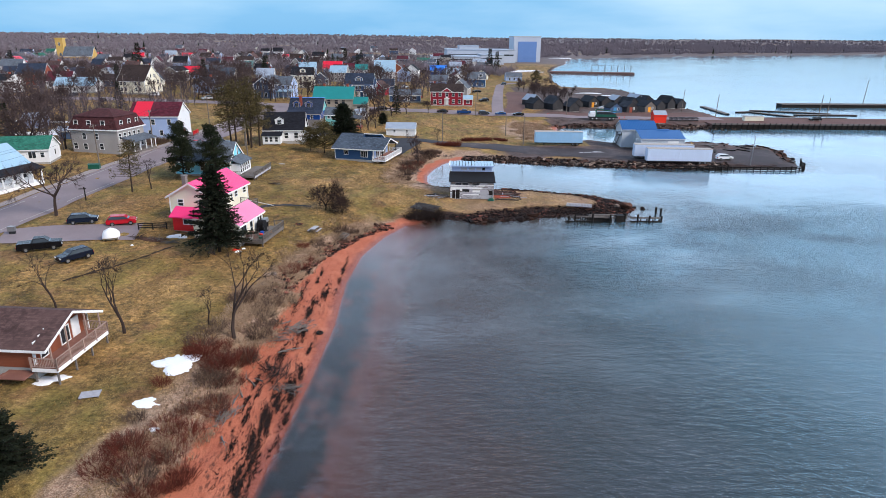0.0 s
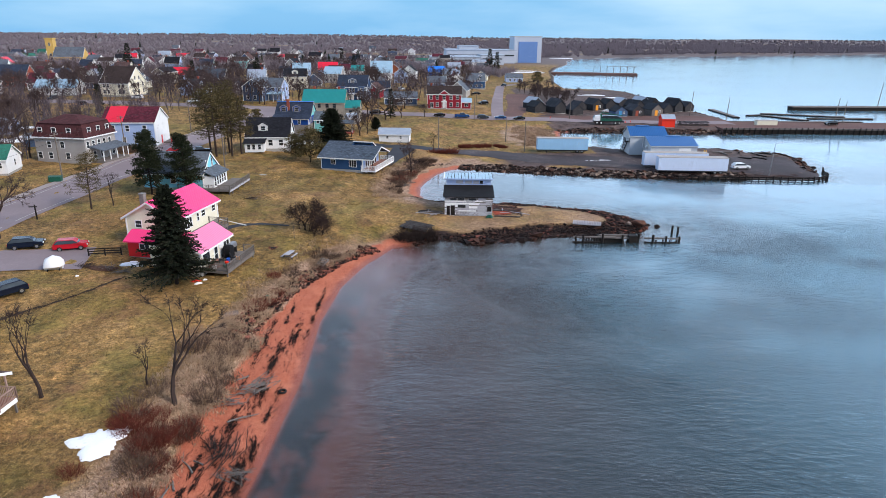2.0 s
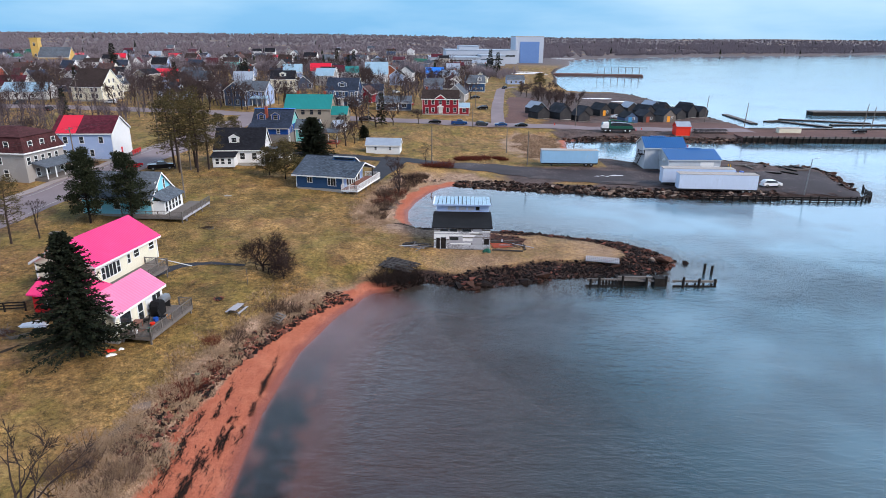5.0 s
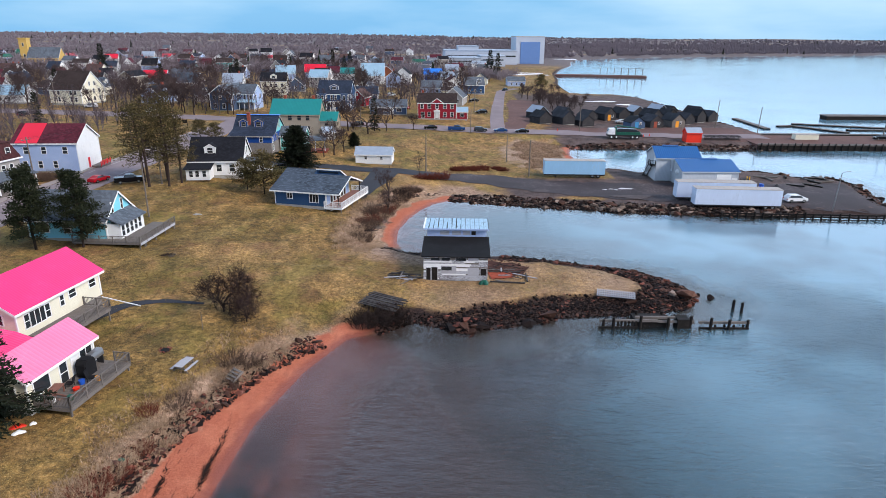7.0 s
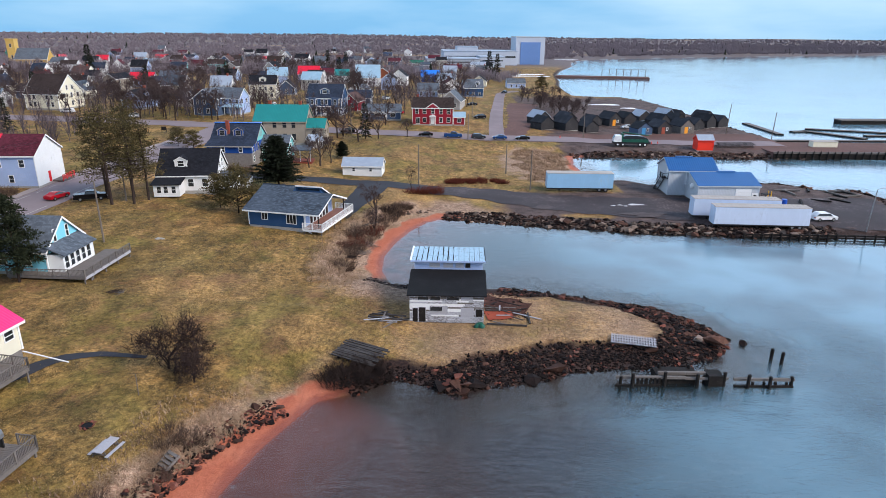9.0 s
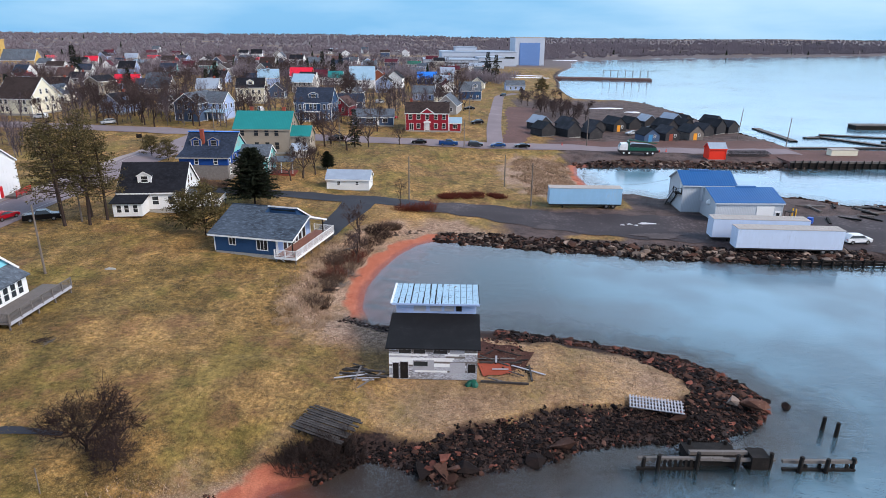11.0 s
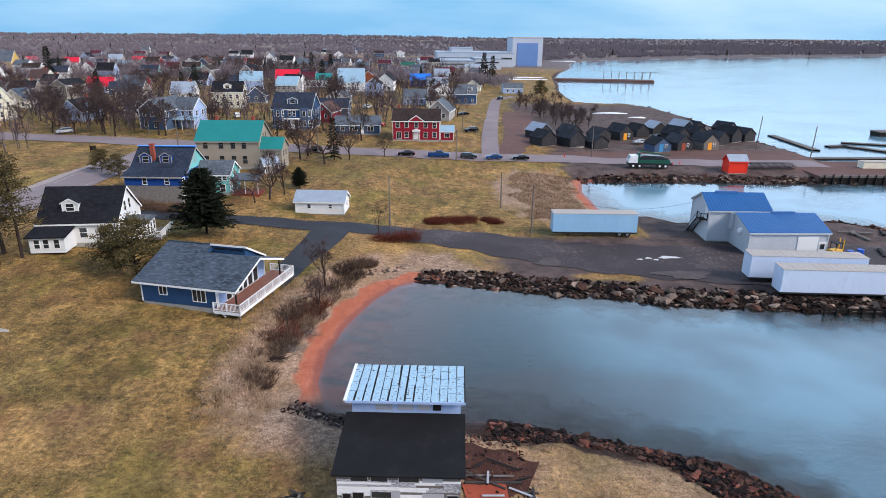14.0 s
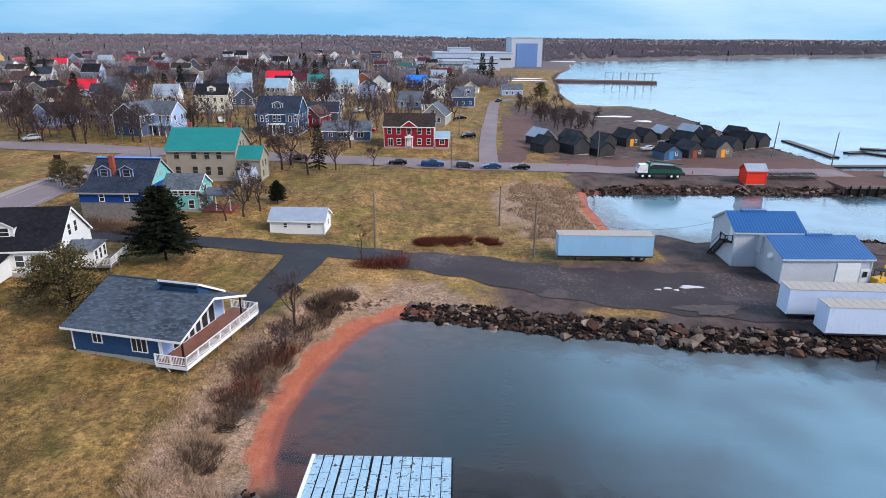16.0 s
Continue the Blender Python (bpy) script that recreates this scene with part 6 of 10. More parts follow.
def fill_town():
    """The many smaller houses behind the first rows."""
    rng = random.Random(11)
    taken = [(-38, 284), (-73, 277), (0, 270), (-16, 277), (-132, 281), (-69, 325), (-198, 316), (-37, 420), (-73, 433), (-82, 398), (19, 377), (8, 310), (46, 442), (-4, 464), (-30, 297), (-302, 540), (-157, 280), (-31, 308)]
    walls = ["white_boards"] * 7 + ["cream_boards"] * 2 + ["grey_boards"] * 3 + ["paleblue_boards"] * 3 + ["slate_boards"] * 2 + ["tan_boards"] * 2 + ["seafoam_boards", "cedar_boards", "red_boards"]
    roofs = ["roof_black", "roof_slate", "roof_slate3", "roof_grey", "roof_darkbrown", "roof_brown", "roof_slate2", "roof_slate", "roof_black", "roof_maroon", "roof_green", "roof_pale", "roof_darkbrown", "roof_slate3", "roof_black", "roof_maroon", "roof_red"]
    word = {"white_boards": "white", "cream_boards": "cream", "grey_boards": "grey", "paleblue_boards": "pale blue", "slate_boards": "slate blue", "tan_boards": "tan", "seafoam_boards": "seafoam", "yellow_boards": "yellow", "cedar_boards": "reddish brown", "red_boards": "dark red"}
    rword = {"roof_black": "black", "roof_slate": "slate grey", "roof_slate3": "dark slate", "roof_grey": "blue-grey", "roof_darkbrown": "dark brown", "roof_brown": "brown", "roof_slate2": "pale grey", "roof_maroon": "maroon", "roof_green": "green", "roof_pale": "pale sheet", "roof_red": "red metal", "roof_teal": "teal metal"}
    made = 0
    tries = 0
    while made < 150 and tries < 6000:
        tries += 1
        y = 262 + 420 * rng.random() ** 1.15
        x = rng.uniform(-0.62 * y - 60, 45)
        if made > 132:
            y, x = rng.uniform(690, 1000), rng.uniform(-520, -40)
        if rng.random() < 0.025:
            x, y = rng.uniform(-230, -135), rng.uniform(120, 240)
        z, d, _ = lie([(x, y)])
        if d[0] < 22 or (15 < x < 60 and y < 420) or abs(y - 254) < 16 or (x > -112 and y < 262) or (y < 300 and x > -60):
            continue
        if any(math.hypot(x - a, y - b) < (17 if b < 450 else 20) for a, b in taken):
            continue
        taken.append((x, y))
        made += 1
        w, r = rng.choice(walls), rng.choice(roofs)
        two = rng.random() < 0.45
        L, W = rng.uniform(8, 12), rng.uniform(6.5, 9)
        h = rng.uniform(5.0, 5.8) if two else rng.uniform(2.8, 3.6)
        rise = rng.uniform(2.0, 4.2)
        yaw = rng.choice((0, 0, 90)) + rng.uniform(-14, 14)
        wins = [q for q in (TWO if two else ALL4) if abs(q[1]) < (L / 2 - 0.6 if q[0] == "S" else W / 2 - 0.6)] if y < 420 else []
        if y >= 420:
            wins = row_windows("S", (-2, 2), (1.7,), 1.1, 1.3)
        if abs(yaw) > 50:
            wins = [("W", u, z0, a, b, c) if s == "S" and abs(u) < W / 2 - 0.6 else (s, u, z0, a, b, c) for s, u, z0, a, b, c in wins]
            wins = [q for q in wins if q[0] != "W" or abs(q[1]) < W / 2 - 0.5]
        house("%s %s house with %s roof" % (word[w], "two-storey" if two else "low", rword[r]), x, y, yaw, L, W, h, rise, w, r, wins, 0.4, corner=True,
              dormers=[("S", 0, 2.0)] if rng.random() < 0.15 and y < 420 and not two else (), chimney=[(L * 0.3, 0.2)] if rng.random() < 0.4 else ())


fill_town()
# ---------------------------------------------------------------- quay, sheds, boats' moorings
def trailer(x, y, yaw, L, label, skin="trailer"):
    root = thing("trailer", label, "trailer", ground_pose(x, y, yaw), "parked trailers")
    bm = bmesh.new()
    box(bm, 0, L, 0, 2.6, 0.75, 3.9)
    part("body", bm, M[skin], root)
    bm = bmesh.new()
    box(bm, -0.04, L + 0.04, -0.04, 2.64, 3.9, 3.98)
    for k in range(int(L)):
        box(bm, k + 0.5, k + 0.58, 0.02, 2.58, 3.98, 4.01)
    part("roof", bm, M["trailer_top"], root)
    bm = bmesh.new()
    box(bm, 0.1, L - 0.1, 0.3, 2.3, 0.5, 0.75), box(bm, -0.03, L + 0.03, -0.05, 0.02, 0.68, 0.86)
    part("chassis", bm, M["darksteel"], root)
    for xx in (L - 1.5, L - 2.8):
        for yy in (0.25, 2.35):
            bm = bmesh.new()
            tube(bm, (xx, yy - 0.22, 0.5), (xx, yy + 0.22, 0.5), 0.5, 0.5, 14)
            w = part("wheel", bm, M["rubber"], root)
            bm = bmesh.new()
            tube(bm, (xx, yy - 0.24, 0.5), (xx, yy + 0.24, 0.5), 0.24, 0.24, 10)
            part("rim", bm, M["steel"], w)
    for yy in (0.5, 2.1):
        bm = bmesh.new()
        box(bm, 2.6, 2.75, yy - 0.07, yy + 0.07, 0, 0.6), box(bm, 2.5, 2.85, yy - 0.15, yy + 0.15, 0, 0.05)
        part("landing_leg", bm, M["darksteel"], root)
    return root


trailer(26.7, 185.3, -1.0, 13.8, "pale blue box trailer standing on the yard edge", "trailer_blue")
trailer(52.3, 161.5, -3.0, 16.2, "long pale box trailer with dusty roof beside the quay")
trailer(50.2, 165.9, -3.5, 15.2, "pale box trailer with clean white roof")


def quay_building():
    a = house("tall grey sheet-metal fish building with blue metal roof", 51.6, 184.0, -1.5, 9.6, 7.8, 5.3, 1.9, "metalgrey", "roof_blue", [], 0.15, trim="metalgrey", over=0.3, ends=(0.3, 0.3), name="fish_building", category="building")
    bm = bmesh.new()
    box(bm, -1.6, 1.6, -5.1, -3.91, 2.5, 5.0)
    part("hoist_box", bm, M["metalgrey"], a)
    bm = bmesh.new()
    for k in range(14):
        z = 0.25 * k
        box(bm, -5.9, -4.85, 2.0 - 0.27 * k, 2.3 - 0.27 * k, z, z + 0.05)
    bar(bm, (-5.9, 2.2, 0.1), (-5.9, -1.6, 3.5), 0.06, 0.2), bar(bm, (-4.9, 2.2, 0.1), (-4.9, -1.6, 3.5), 0.06, 0.2)
    bar(bm, (-5.9, 2.2, 1.0), (-5.9, -1.6, 4.4), 0.05, 0.05)
    box(bm, -5.9, -4.82, -3.2, -1.5, 3.42, 3.5)
    railing(bm, [(-5.9, -1.5, 3.5), (-5.9, -3.2, 3.5), (-4.85, -3.2, 3.5)], 1.0, 0.3)
    part("stairs", bm, M["darkwood"], a)
    door_at(a, pose(-4.81, -2.6, 3.5, 0, 0, -90), M["white"])
    b = house("long grey sheet-metal building with blue ribbed roof", 55.2, 177.2, 0.5, 12.0, 10.0, 3.7, 1.6, "metalgrey", "roof_blue", [], 0.15, trim="metalgrey", over=0.3, ends=(0.3, 0.3), name="fish_building", category="building")
    bm = bmesh.new()
    box(bm, 1.4, 4.5, -5.08, -5.0, 0.1, 3.1)
    for k in range(4):
        box(bm, 1.4, 4.5, -5.1, -5.08, 0.15 + k * 0.75, 0.8 + k * 0.75)
    part("roller_door", bm, M["white"], b)
    door_at(b, pose(5.3, -5.0, 0.1), M["white"])
    add_window(b, pose(5.3, -5.06, 1.5), 0.4, 0.6, M["darksteel"], "")
    bm = bmesh.new()
    bmesh.ops.create_uvsphere(bm, u_segments=12, v_segments=8, radius=0.55)
    part("vent_hood", bm, M["white"], b, m=pose(-6.0, -2.0, 3.0, 0, 0, 0), smooth=True)
    for r, u, v, ln in ((a, -1.0, 0.2, 3.6), (b, 1.2, 0.2, 3.6)):
        bm = bmesh.new()
        z = 7.3 if r is a else 5.4
        prism(bm, [(-0.3, z), (0.3, z), (0.2, z + 0.28), (-0.2, z + 0.28)], "x", u - ln / 2, u + ln / 2)
        part("ridge_vent", bm, M["roof_blue"], r)


quay_building()


def red_hut():
    house("bright red hut with grey roof on the causeway", 77.2, 235.6, 1, 4.4, 3.4, 3.0, 1.2, "scarlet", "roof_slate2", [], 0.05, trim="scarlet", over=0.25, ends=(0.25, 0.25), name="red_hut", category="hut")


red_hut()


def shack(x, y, yaw, L, W, h, rise, wall, roof, label, door=None, group="fishing shacks"):
    root = house(label, x, y, yaw, L, W, h, rise, wall, roof, [("E", 0.9, 1.6, 0.6, 0.8, "h")] if door else [], 0.05, over=0.2, ends=(0.2, 0.2), corner=True, name="fishing_shack", category="shack", fascia=False, group=group)
    if door:
        bm = bmesh.new()
        box(bm, L / 2, L / 2 + 0.05, -1.2, 0.1, 0.1, 2.2)
        part("door", bm, M[door], root)
    return root


M["roof_tar"] = coat("tarred_roof", (0.022, 0.025, 0.034), (0.075, 0.075, 0.085), rough=0.7, vary=0.35, per_piece=0.4)
M["bluepaint"] = coat("blue_paint", (0.05, 0.25, 0.5), rough=0.5)
M["orange"] = coat("orange_tarp", (0.8, 0.32, 0.03), rough=0.5)
M["blueplastic"] = coat("blue_plastic", (0.02, 0.1, 0.5), rough=0.4)
SHACKS = [(37.4, 267.5, -62, "blackwood", "roof_tar", None), (45.2, 267.5, -62, "blackwood", "roof_tar", None), (52.4, 267.5, -62, "blackwood", "roof_tar", None), (37.6, 278, -60, "blackwood", "roof_slate2", None),
          (47, 279, -62, "blackwood", "roof_tar", None), (57, 283, -60, "blackwood", "roof_tar", None), (64, 285, -65, "blackwood", "roof_tar", "orange"), (71.5, 292, -65, "blackwood", "roof_tar", None),
          (79, 298, -70, "blackwood", "roof_slate2", None), (87, 296, -65, "blackwood", "roof_slate2", None), (69, 263.5, -75, "slate_boards", "roof_tar", "bluepaint"), (76, 267, -70, "blackwood", "roof_tar", "brick"),
          (84, 268.5, -72, "greywood", "roof_tar", "orange"), (93, 301, -60, "blackwood", "roof_tar", None), (96.5, 282, -55, "blackwood", "roof_tar", None), (101.5, 296, -58, "blackwood", "roof_tar", None),
          (91, 277, -58, "blackwood", "roof_tar", None), (80, 281, -60, "blackwood", "roof_tar", None), (102.5, 285, -60, "blackwood", "roof_tar", None), (88, 287, -62, "blackwood", "roof_tar", None)]
for i, (x, y, yaw, wl, rf, dr) in enumerate(SHACKS):
    k = 0.86 + 0.1 * math.sin(i * 2.3)
    shack(x, y, yaw, 7.0 * k, 5.2, 2.6 * k, 2.3 * k, wl, rf, "tarred black wooden fishing shack with steep roof" if wl == "blackwood" else "blue-fronted fishing shack with steep dark roof" if dr == "bluepaint" else "grey fishing shack with steep dark roof", dr)


def pile(bm, x, y, z0, z1, r=0.16, lean=0.0):
    tube(bm, (x, y, z0), (x + lean, y, z1), r * 1.05, r * 0.9, 7)


def wharf():
    root = tagged(new("wharf"), "long timber-faced wharf with gravel deck", "wharf", kind="structure")
    root.matrix_basis = pose(97, 231.3, 0)
    L, W, z = 155, 19.0, 1.75
    bm = bmesh.new()
    box(bm, 0, L, 0.35, W, -2.5, z)
    part("deck", bm, M["redgravel"], root)
    bm = bmesh.new()
    box(bm, 0, L, 0.0, 0.35, 1.55, 2.05)
    part("kerb_timber", bm, M["greywood"], root)
    for k in range(5):
        bm = bmesh.new()
        box(bm, 0, L, 0.05, 0.33, -0.4 + k * 0.38, -0.08 + k * 0.38)
        part("waling", bm, M["darkwood"], root)
    src = None
    for k in range(77):
        if src is None:
            bm = bmesh.new()
            pile(bm, 0, -0.12, -2.5, 2.2)
            src = mesh_of("pile", bm, M["darkwood"])
        part("post", src, None, root, m=pose(1 + k * 2.0, 0, 0.12 * math.sin(k * 7.7)))


wharf()


def quay_fence():
    """Timber piles and planks that hold the quay's outer edge."""
    root = tagged(new("quay_wall"), "dark timber piling along the quay edge", "quay wall", kind="structure")
    root.matrix_basis = pose(0, 0, 0)
    src = None
    pts = smooth_line([(56, 157.6), (73, 157.2), (89.6, 157.5), (95.5, 168)], 1.5)
    for i, p in enumerate(pts):
        if src is None:
            bm = bmesh.new()
            pile(bm, 0, 0, -1.5, 0.95, 0.17)
            src = mesh_of("pile", bm, M["darkwood"])
        part("post", src, None, root, m=pose(p.x, p.y, 0.2 * math.sin(i * 5.1)))
    for a, b in zip(pts[::4], pts[4::4]):
        bm = bmesh.new()
        for z in (0.25, 0.7):
            bar(bm, (a.x, a.y + 0.15, z), (b.x, b.y + 0.15, z), 0.12, 0.3)
        part("waling", bm, M["darkwood"], root)


quay_fence()


def float_dock(x0, y0, x1, y1, w, z=0.45, label="grey floating dock of planks"):
    root = thing("floating_dock", label, "dock", pose(x0, y0, 0, 0, 0, math.degrees(math.atan2(y1 - y0, x1 - x0))), "floating docks")
    L = math.hypot(x1 - x0, y1 - y0)
    bm = bmesh.new()
    n = int(L / 0.5)
    for k in range(n):
        box(bm, L * k / n, L * (k + 1) / n - 0.05, -w / 2, w / 2, z - 0.06, z)
    part("planks", bm, M["greywood"], root)
    bm = bmesh.new()
    box(bm, 0, L, -w / 2 - 0.05, -w / 2 + 0.2, -0.3, z - 0.06), box(bm, 0, L, w / 2 - 0.2, w / 2 + 0.05, -0.3, z - 0.06)
    part("beam", bm, M["darkwood"], root)


float_dock(122.5, 306, 121.3, 276, 2.4)
float_dock(106, 262.6, 165, 264, 2.2)
float_dock(129, 283.5, 136, 285, 2.2)
float_dock(138, 291, 168, 280, 2.4)
float_dock(134, 286, 146, 268, 2.4)
float_dock(150, 275, 176, 275, 2.2)


def breakwater():
    root = tagged(new("breakwater"), "dark timber crib breakwater across the harbour", "breakwater", kind="structure")
    root.matrix_basis = pose(160, 306, 0, 0, 0, 1)
    bm = bmesh.new()
    box(bm, 0, 130, 0, 5, -2, 1.4)
    part("crib", bm, M["darkwood"], root)
    bm = bmesh.new()
    box(bm, -0.2, 130.2, -0.2, 5.2, 1.4, 1.7)
    part("cap", bm, M["greywood"], root)


breakwater()


def utility_pole(x, y, h, yaw=0.0, arm=1, lean=0.0, label="weathered wooden utility pole", z=None):
    root = thing("utility_pole", label, "pole", pose(x, y, zg(x, y) if z is None else z, 0, lean, yaw), "utility poles")
    bm = bmesh.new()
    tube(bm, (0, 0, -0.6), (0, 0, h), 0.16, 0.1, 8)
    part("mast", bm, M["polewood"], root)
    if arm:
        bm = bmesh.new()
        bar(bm, (-1.1, 0.14, h - 0.5), (1.1, 0.14, h - 0.5), 0.1, 0.12)
        part("crossarm", bm, M["polewood"], root)
        for u in (-0.95, 0.0, 0.95):
            bm = bmesh.new()
            tube(bm, (u, 0.14, h - 0.44), (u, 0.14, h - 0.24), 0.05, 0.03, 6)
            part("insulator", bm, M["steel"], root)
    return root


for x, y, h, yaw, arm in ((-0.4, 189.7, 8.8, 0, 0), (23.4, 186.6, 8.4, 0, 0), (19.7, 203.0, 7.0, 0, 0), (47.9, 251.8, 8.5, 0, 0), (-72.3, 197, 9, 80, 1), (-73.5, 160, 9.5, 80, 1), (-74.8, 136, 9.0, 80, 1), (-75.5, 88, 9.0, 80, 1),
                          (-56.5, 241.5, 9, 0, 1), (-73.5, 263.5, 9.0, 0, 1), (-100, 246.5, 9, 0, 1), (-131, 266, 9, 0, 1), (-162, 250, 9, 0, 1), (-22.5, 243.0, 8.5, 0, 1), (15.0, 290, 8, 0, 1), (12.0, 243.6, 7.5, 0, 0), (-24.5, 205, 8, 0, 0), (-44.7, 143.3, 9.2, 0, 0), (-52.0, 165.6, 8, 0, 0)):
    utility_pole(x, y, h, yaw, arm)
for x, y, h, lean in ((98.0, 266.0, 9.5, 3), (108.2, 256, 8.5, 2), (142.6, 245, 9.5, 4), (148, 248.7, 8.0, 2), (200, 309, 11, 3)):
    utility_pole(x, y, h, 0, 0, lean, "bare leaning mooring post", 1.6 if x > 103 else None)


def lamp_post(x, y, h):
    root = thing("street_lamp", "slim grey lamp post on the quay", "lamp", ground_pose(x, y, 0))
    bm = bmesh.new()
    tube(bm, (0, 0, -0.3), (0.35, 0, h), 0.1, 0.07, 8)
    part("mast", bm, M["steel"], root)
    bm = bmesh.new()
    bar(bm, (0.35, 0, h), (1.5, 0, h + 0.3), 0.06, 0.06)
    part("arm", bm, M["steel"], root)
    bm = bmesh.new()
    box(bm, 1.3, 1.9, -0.14, 0.14, h + 0.22, h + 0.36)
    part("lamp_head", bm, M["metalgrey2"], root)


lamp_post(78.4, 160.5, 7.5)


def wire(a, b, sag):
    """A thin cable between two points."""
    cu = bpy.data.curves.new("cable", "CURVE")
    cu.dimensions, cu.bevel_depth, cu.bevel_resolution = "3D", 0.018, 0
    sp = cu.splines.new("POLY")
    sp.points.add(12)
    for k in range(13):
        t = k / 12
        p = Vector(a).lerp(Vector(b), t)
        sp.points[k].co = (p.x, p.y, p.z - sag * 4 * t * (1 - t), 1)
    cu.materials.append(M["darksteel"])
    ob = new("overhead_cable", cu)
    tagged(ob, "thin dark overhead power cable between poles", "cable", "overhead cables")


LINE = [(-75.5, 88, 9.0), (-74.8, 136, 9.0), (-73.5, 160, 9.5), (-72.3, 197, 9.0)]
for (x0, y0, h0), (x1, y1, h1) in zip(LINE, LINE[1:]):
    for off, dz in ((-0.9, -0.25), (0.9, -0.25), (0, -1.6)):
        wire((x0 + off, y0, zg(x0, y0) + h0 + dz), (x1 + off, y1, zg(x1, y1) + h1 + dz), 0.7)
LINE = [(-162, 250, 9), (-131, 266, 9), (-100, 246.5, 9), (-73.5, 263.5, 9), (-56.5, 241.5, 9), (-22.5, 243, 8.5)]
for (x0, y0, h0), (x1, y1, h1) in zip(LINE, LINE[1:]):
    for off, dz in ((-0.9, -0.25), (0.9, -0.25)):
        wire((x0, y0 + off, zg(x0, y0) + h0 + dz), (x1, y1 + off, zg(x1, y1) + h1 + dz), 0.8)
wire((23.4, 186.6, zg(23.4, 186.6) + 8), (51, 189, 6.4), 2.4)
# ---------------------------------------------------------------- trees and shrubs
def bark(name, col):
    return coat(name, col, shade(col, 1.6), big=1.2, fine=9, rough=0.95, vary=0.2, per_piece=0.18)


def leafy(name, col, tip, vary=0.35):
    m, nt, b = nodes_of(name)
    geo = nt.nodes.new("ShaderNodeNewGeometry")
    base = mixed(nt, geo.outputs["Random Per Island"], shade(col, 1 - vary), tip)
    base = mixed(nt, span(nt, noise_node(nt, 0.6, 3), 0.35, 0.65, 0, 0.6), base, shade(col, 0.7))
    link(nt, base, b.inputs["Base Color"])
    b.inputs["Roughness"].default_value = 0.85
    b.inputs["Specular IOR Level"].default_value = 0.15
    return m


M["bark"] = bark("grey_brown_bark", (0.05, 0.035, 0.031))
M["bark_dark"] = bark("dark_bark", (0.03, 0.021, 0.019))
M["twigs"] = bark("winter_twigs", (0.075, 0.052, 0.050))
M["twigs_brown"] = bark("brown_winter_twigs", (0.115, 0.074, 0.056))
M["twigs_dark"] = bark("dark_winter_twigs", (0.042, 0.027, 0.025))
M["twigs_red"] = bark("red_winter_twigs", (0.135, 0.036, 0.024))
M["twigs_straw"] = bark("straw_stalks", (0.42, 0.295, 0.20))
M["spruce"] = leafy("spruce_needles", (0.010, 0.016, 0.009), (0.026, 0.032, 0.018))
M["pine"] = leafy("pine_needles", (0.014, 0.021, 0.011), (0.036, 0.042, 0.02))
M["pine_olive"] = leafy("olive_pine_needles", (0.052, 0.047, 0.020), (0.165, 0.125, 0.052))


class Mesher:
    """Collects thin triangles and tapered sticks into plain lists."""

    def __init__(self):
        self.v, self.f = [], []

    def stick(self, p, q, r0, r1, n=3):
        d = (q - p)
        if d.length < 1e-4:
            return
        u = d.orthogonal().normalized()
        w = d.normalized().cross(u)
        i = len(self.v)
        for c, r in ((p, r0), (q, r1)):
            for k in range(n):
                a = 6.2832 * k / n
                self.v.append(c + (u * math.cos(a) + w * math.sin(a)) * r)
        for k in range(n):
            self.f.append((i + k, i + (k + 1) % n, i + n + (k + 1) % n, i + n + k))

    def blade(self, p, d, side, length, width):
        """A needle spray: a folded sliver of two triangles."""
        i = len(self.v)
        up = d.cross(side)
        self.v += [p, p + d * length * 0.55 + side * width, p + d * length, p + d * length * 0.5 - side * width + up * width * 0.5]
        self.f += [(i, i + 1, i + 2), (i, i + 2, i + 3)]

    def sliver(self, p, d, length, width, side):
        """A twig: one thin triangle."""
        i = len(self.v)
        s = d.cross(side).normalized() * width
        self.v += [p - s, p + s, p + d * length]
        self.f.append((i, i + 1, i + 2))

    def mesh(self, name, material):
        return from_arrays(name, [tuple(p) for p in self.v], self.f, material)


def rand_dir(rng, up=0.0):
    v = Vector((rng.gauss(0, 1), rng.gauss(0, 1), rng.gauss(0, 1) + up))
    return v.normalized()


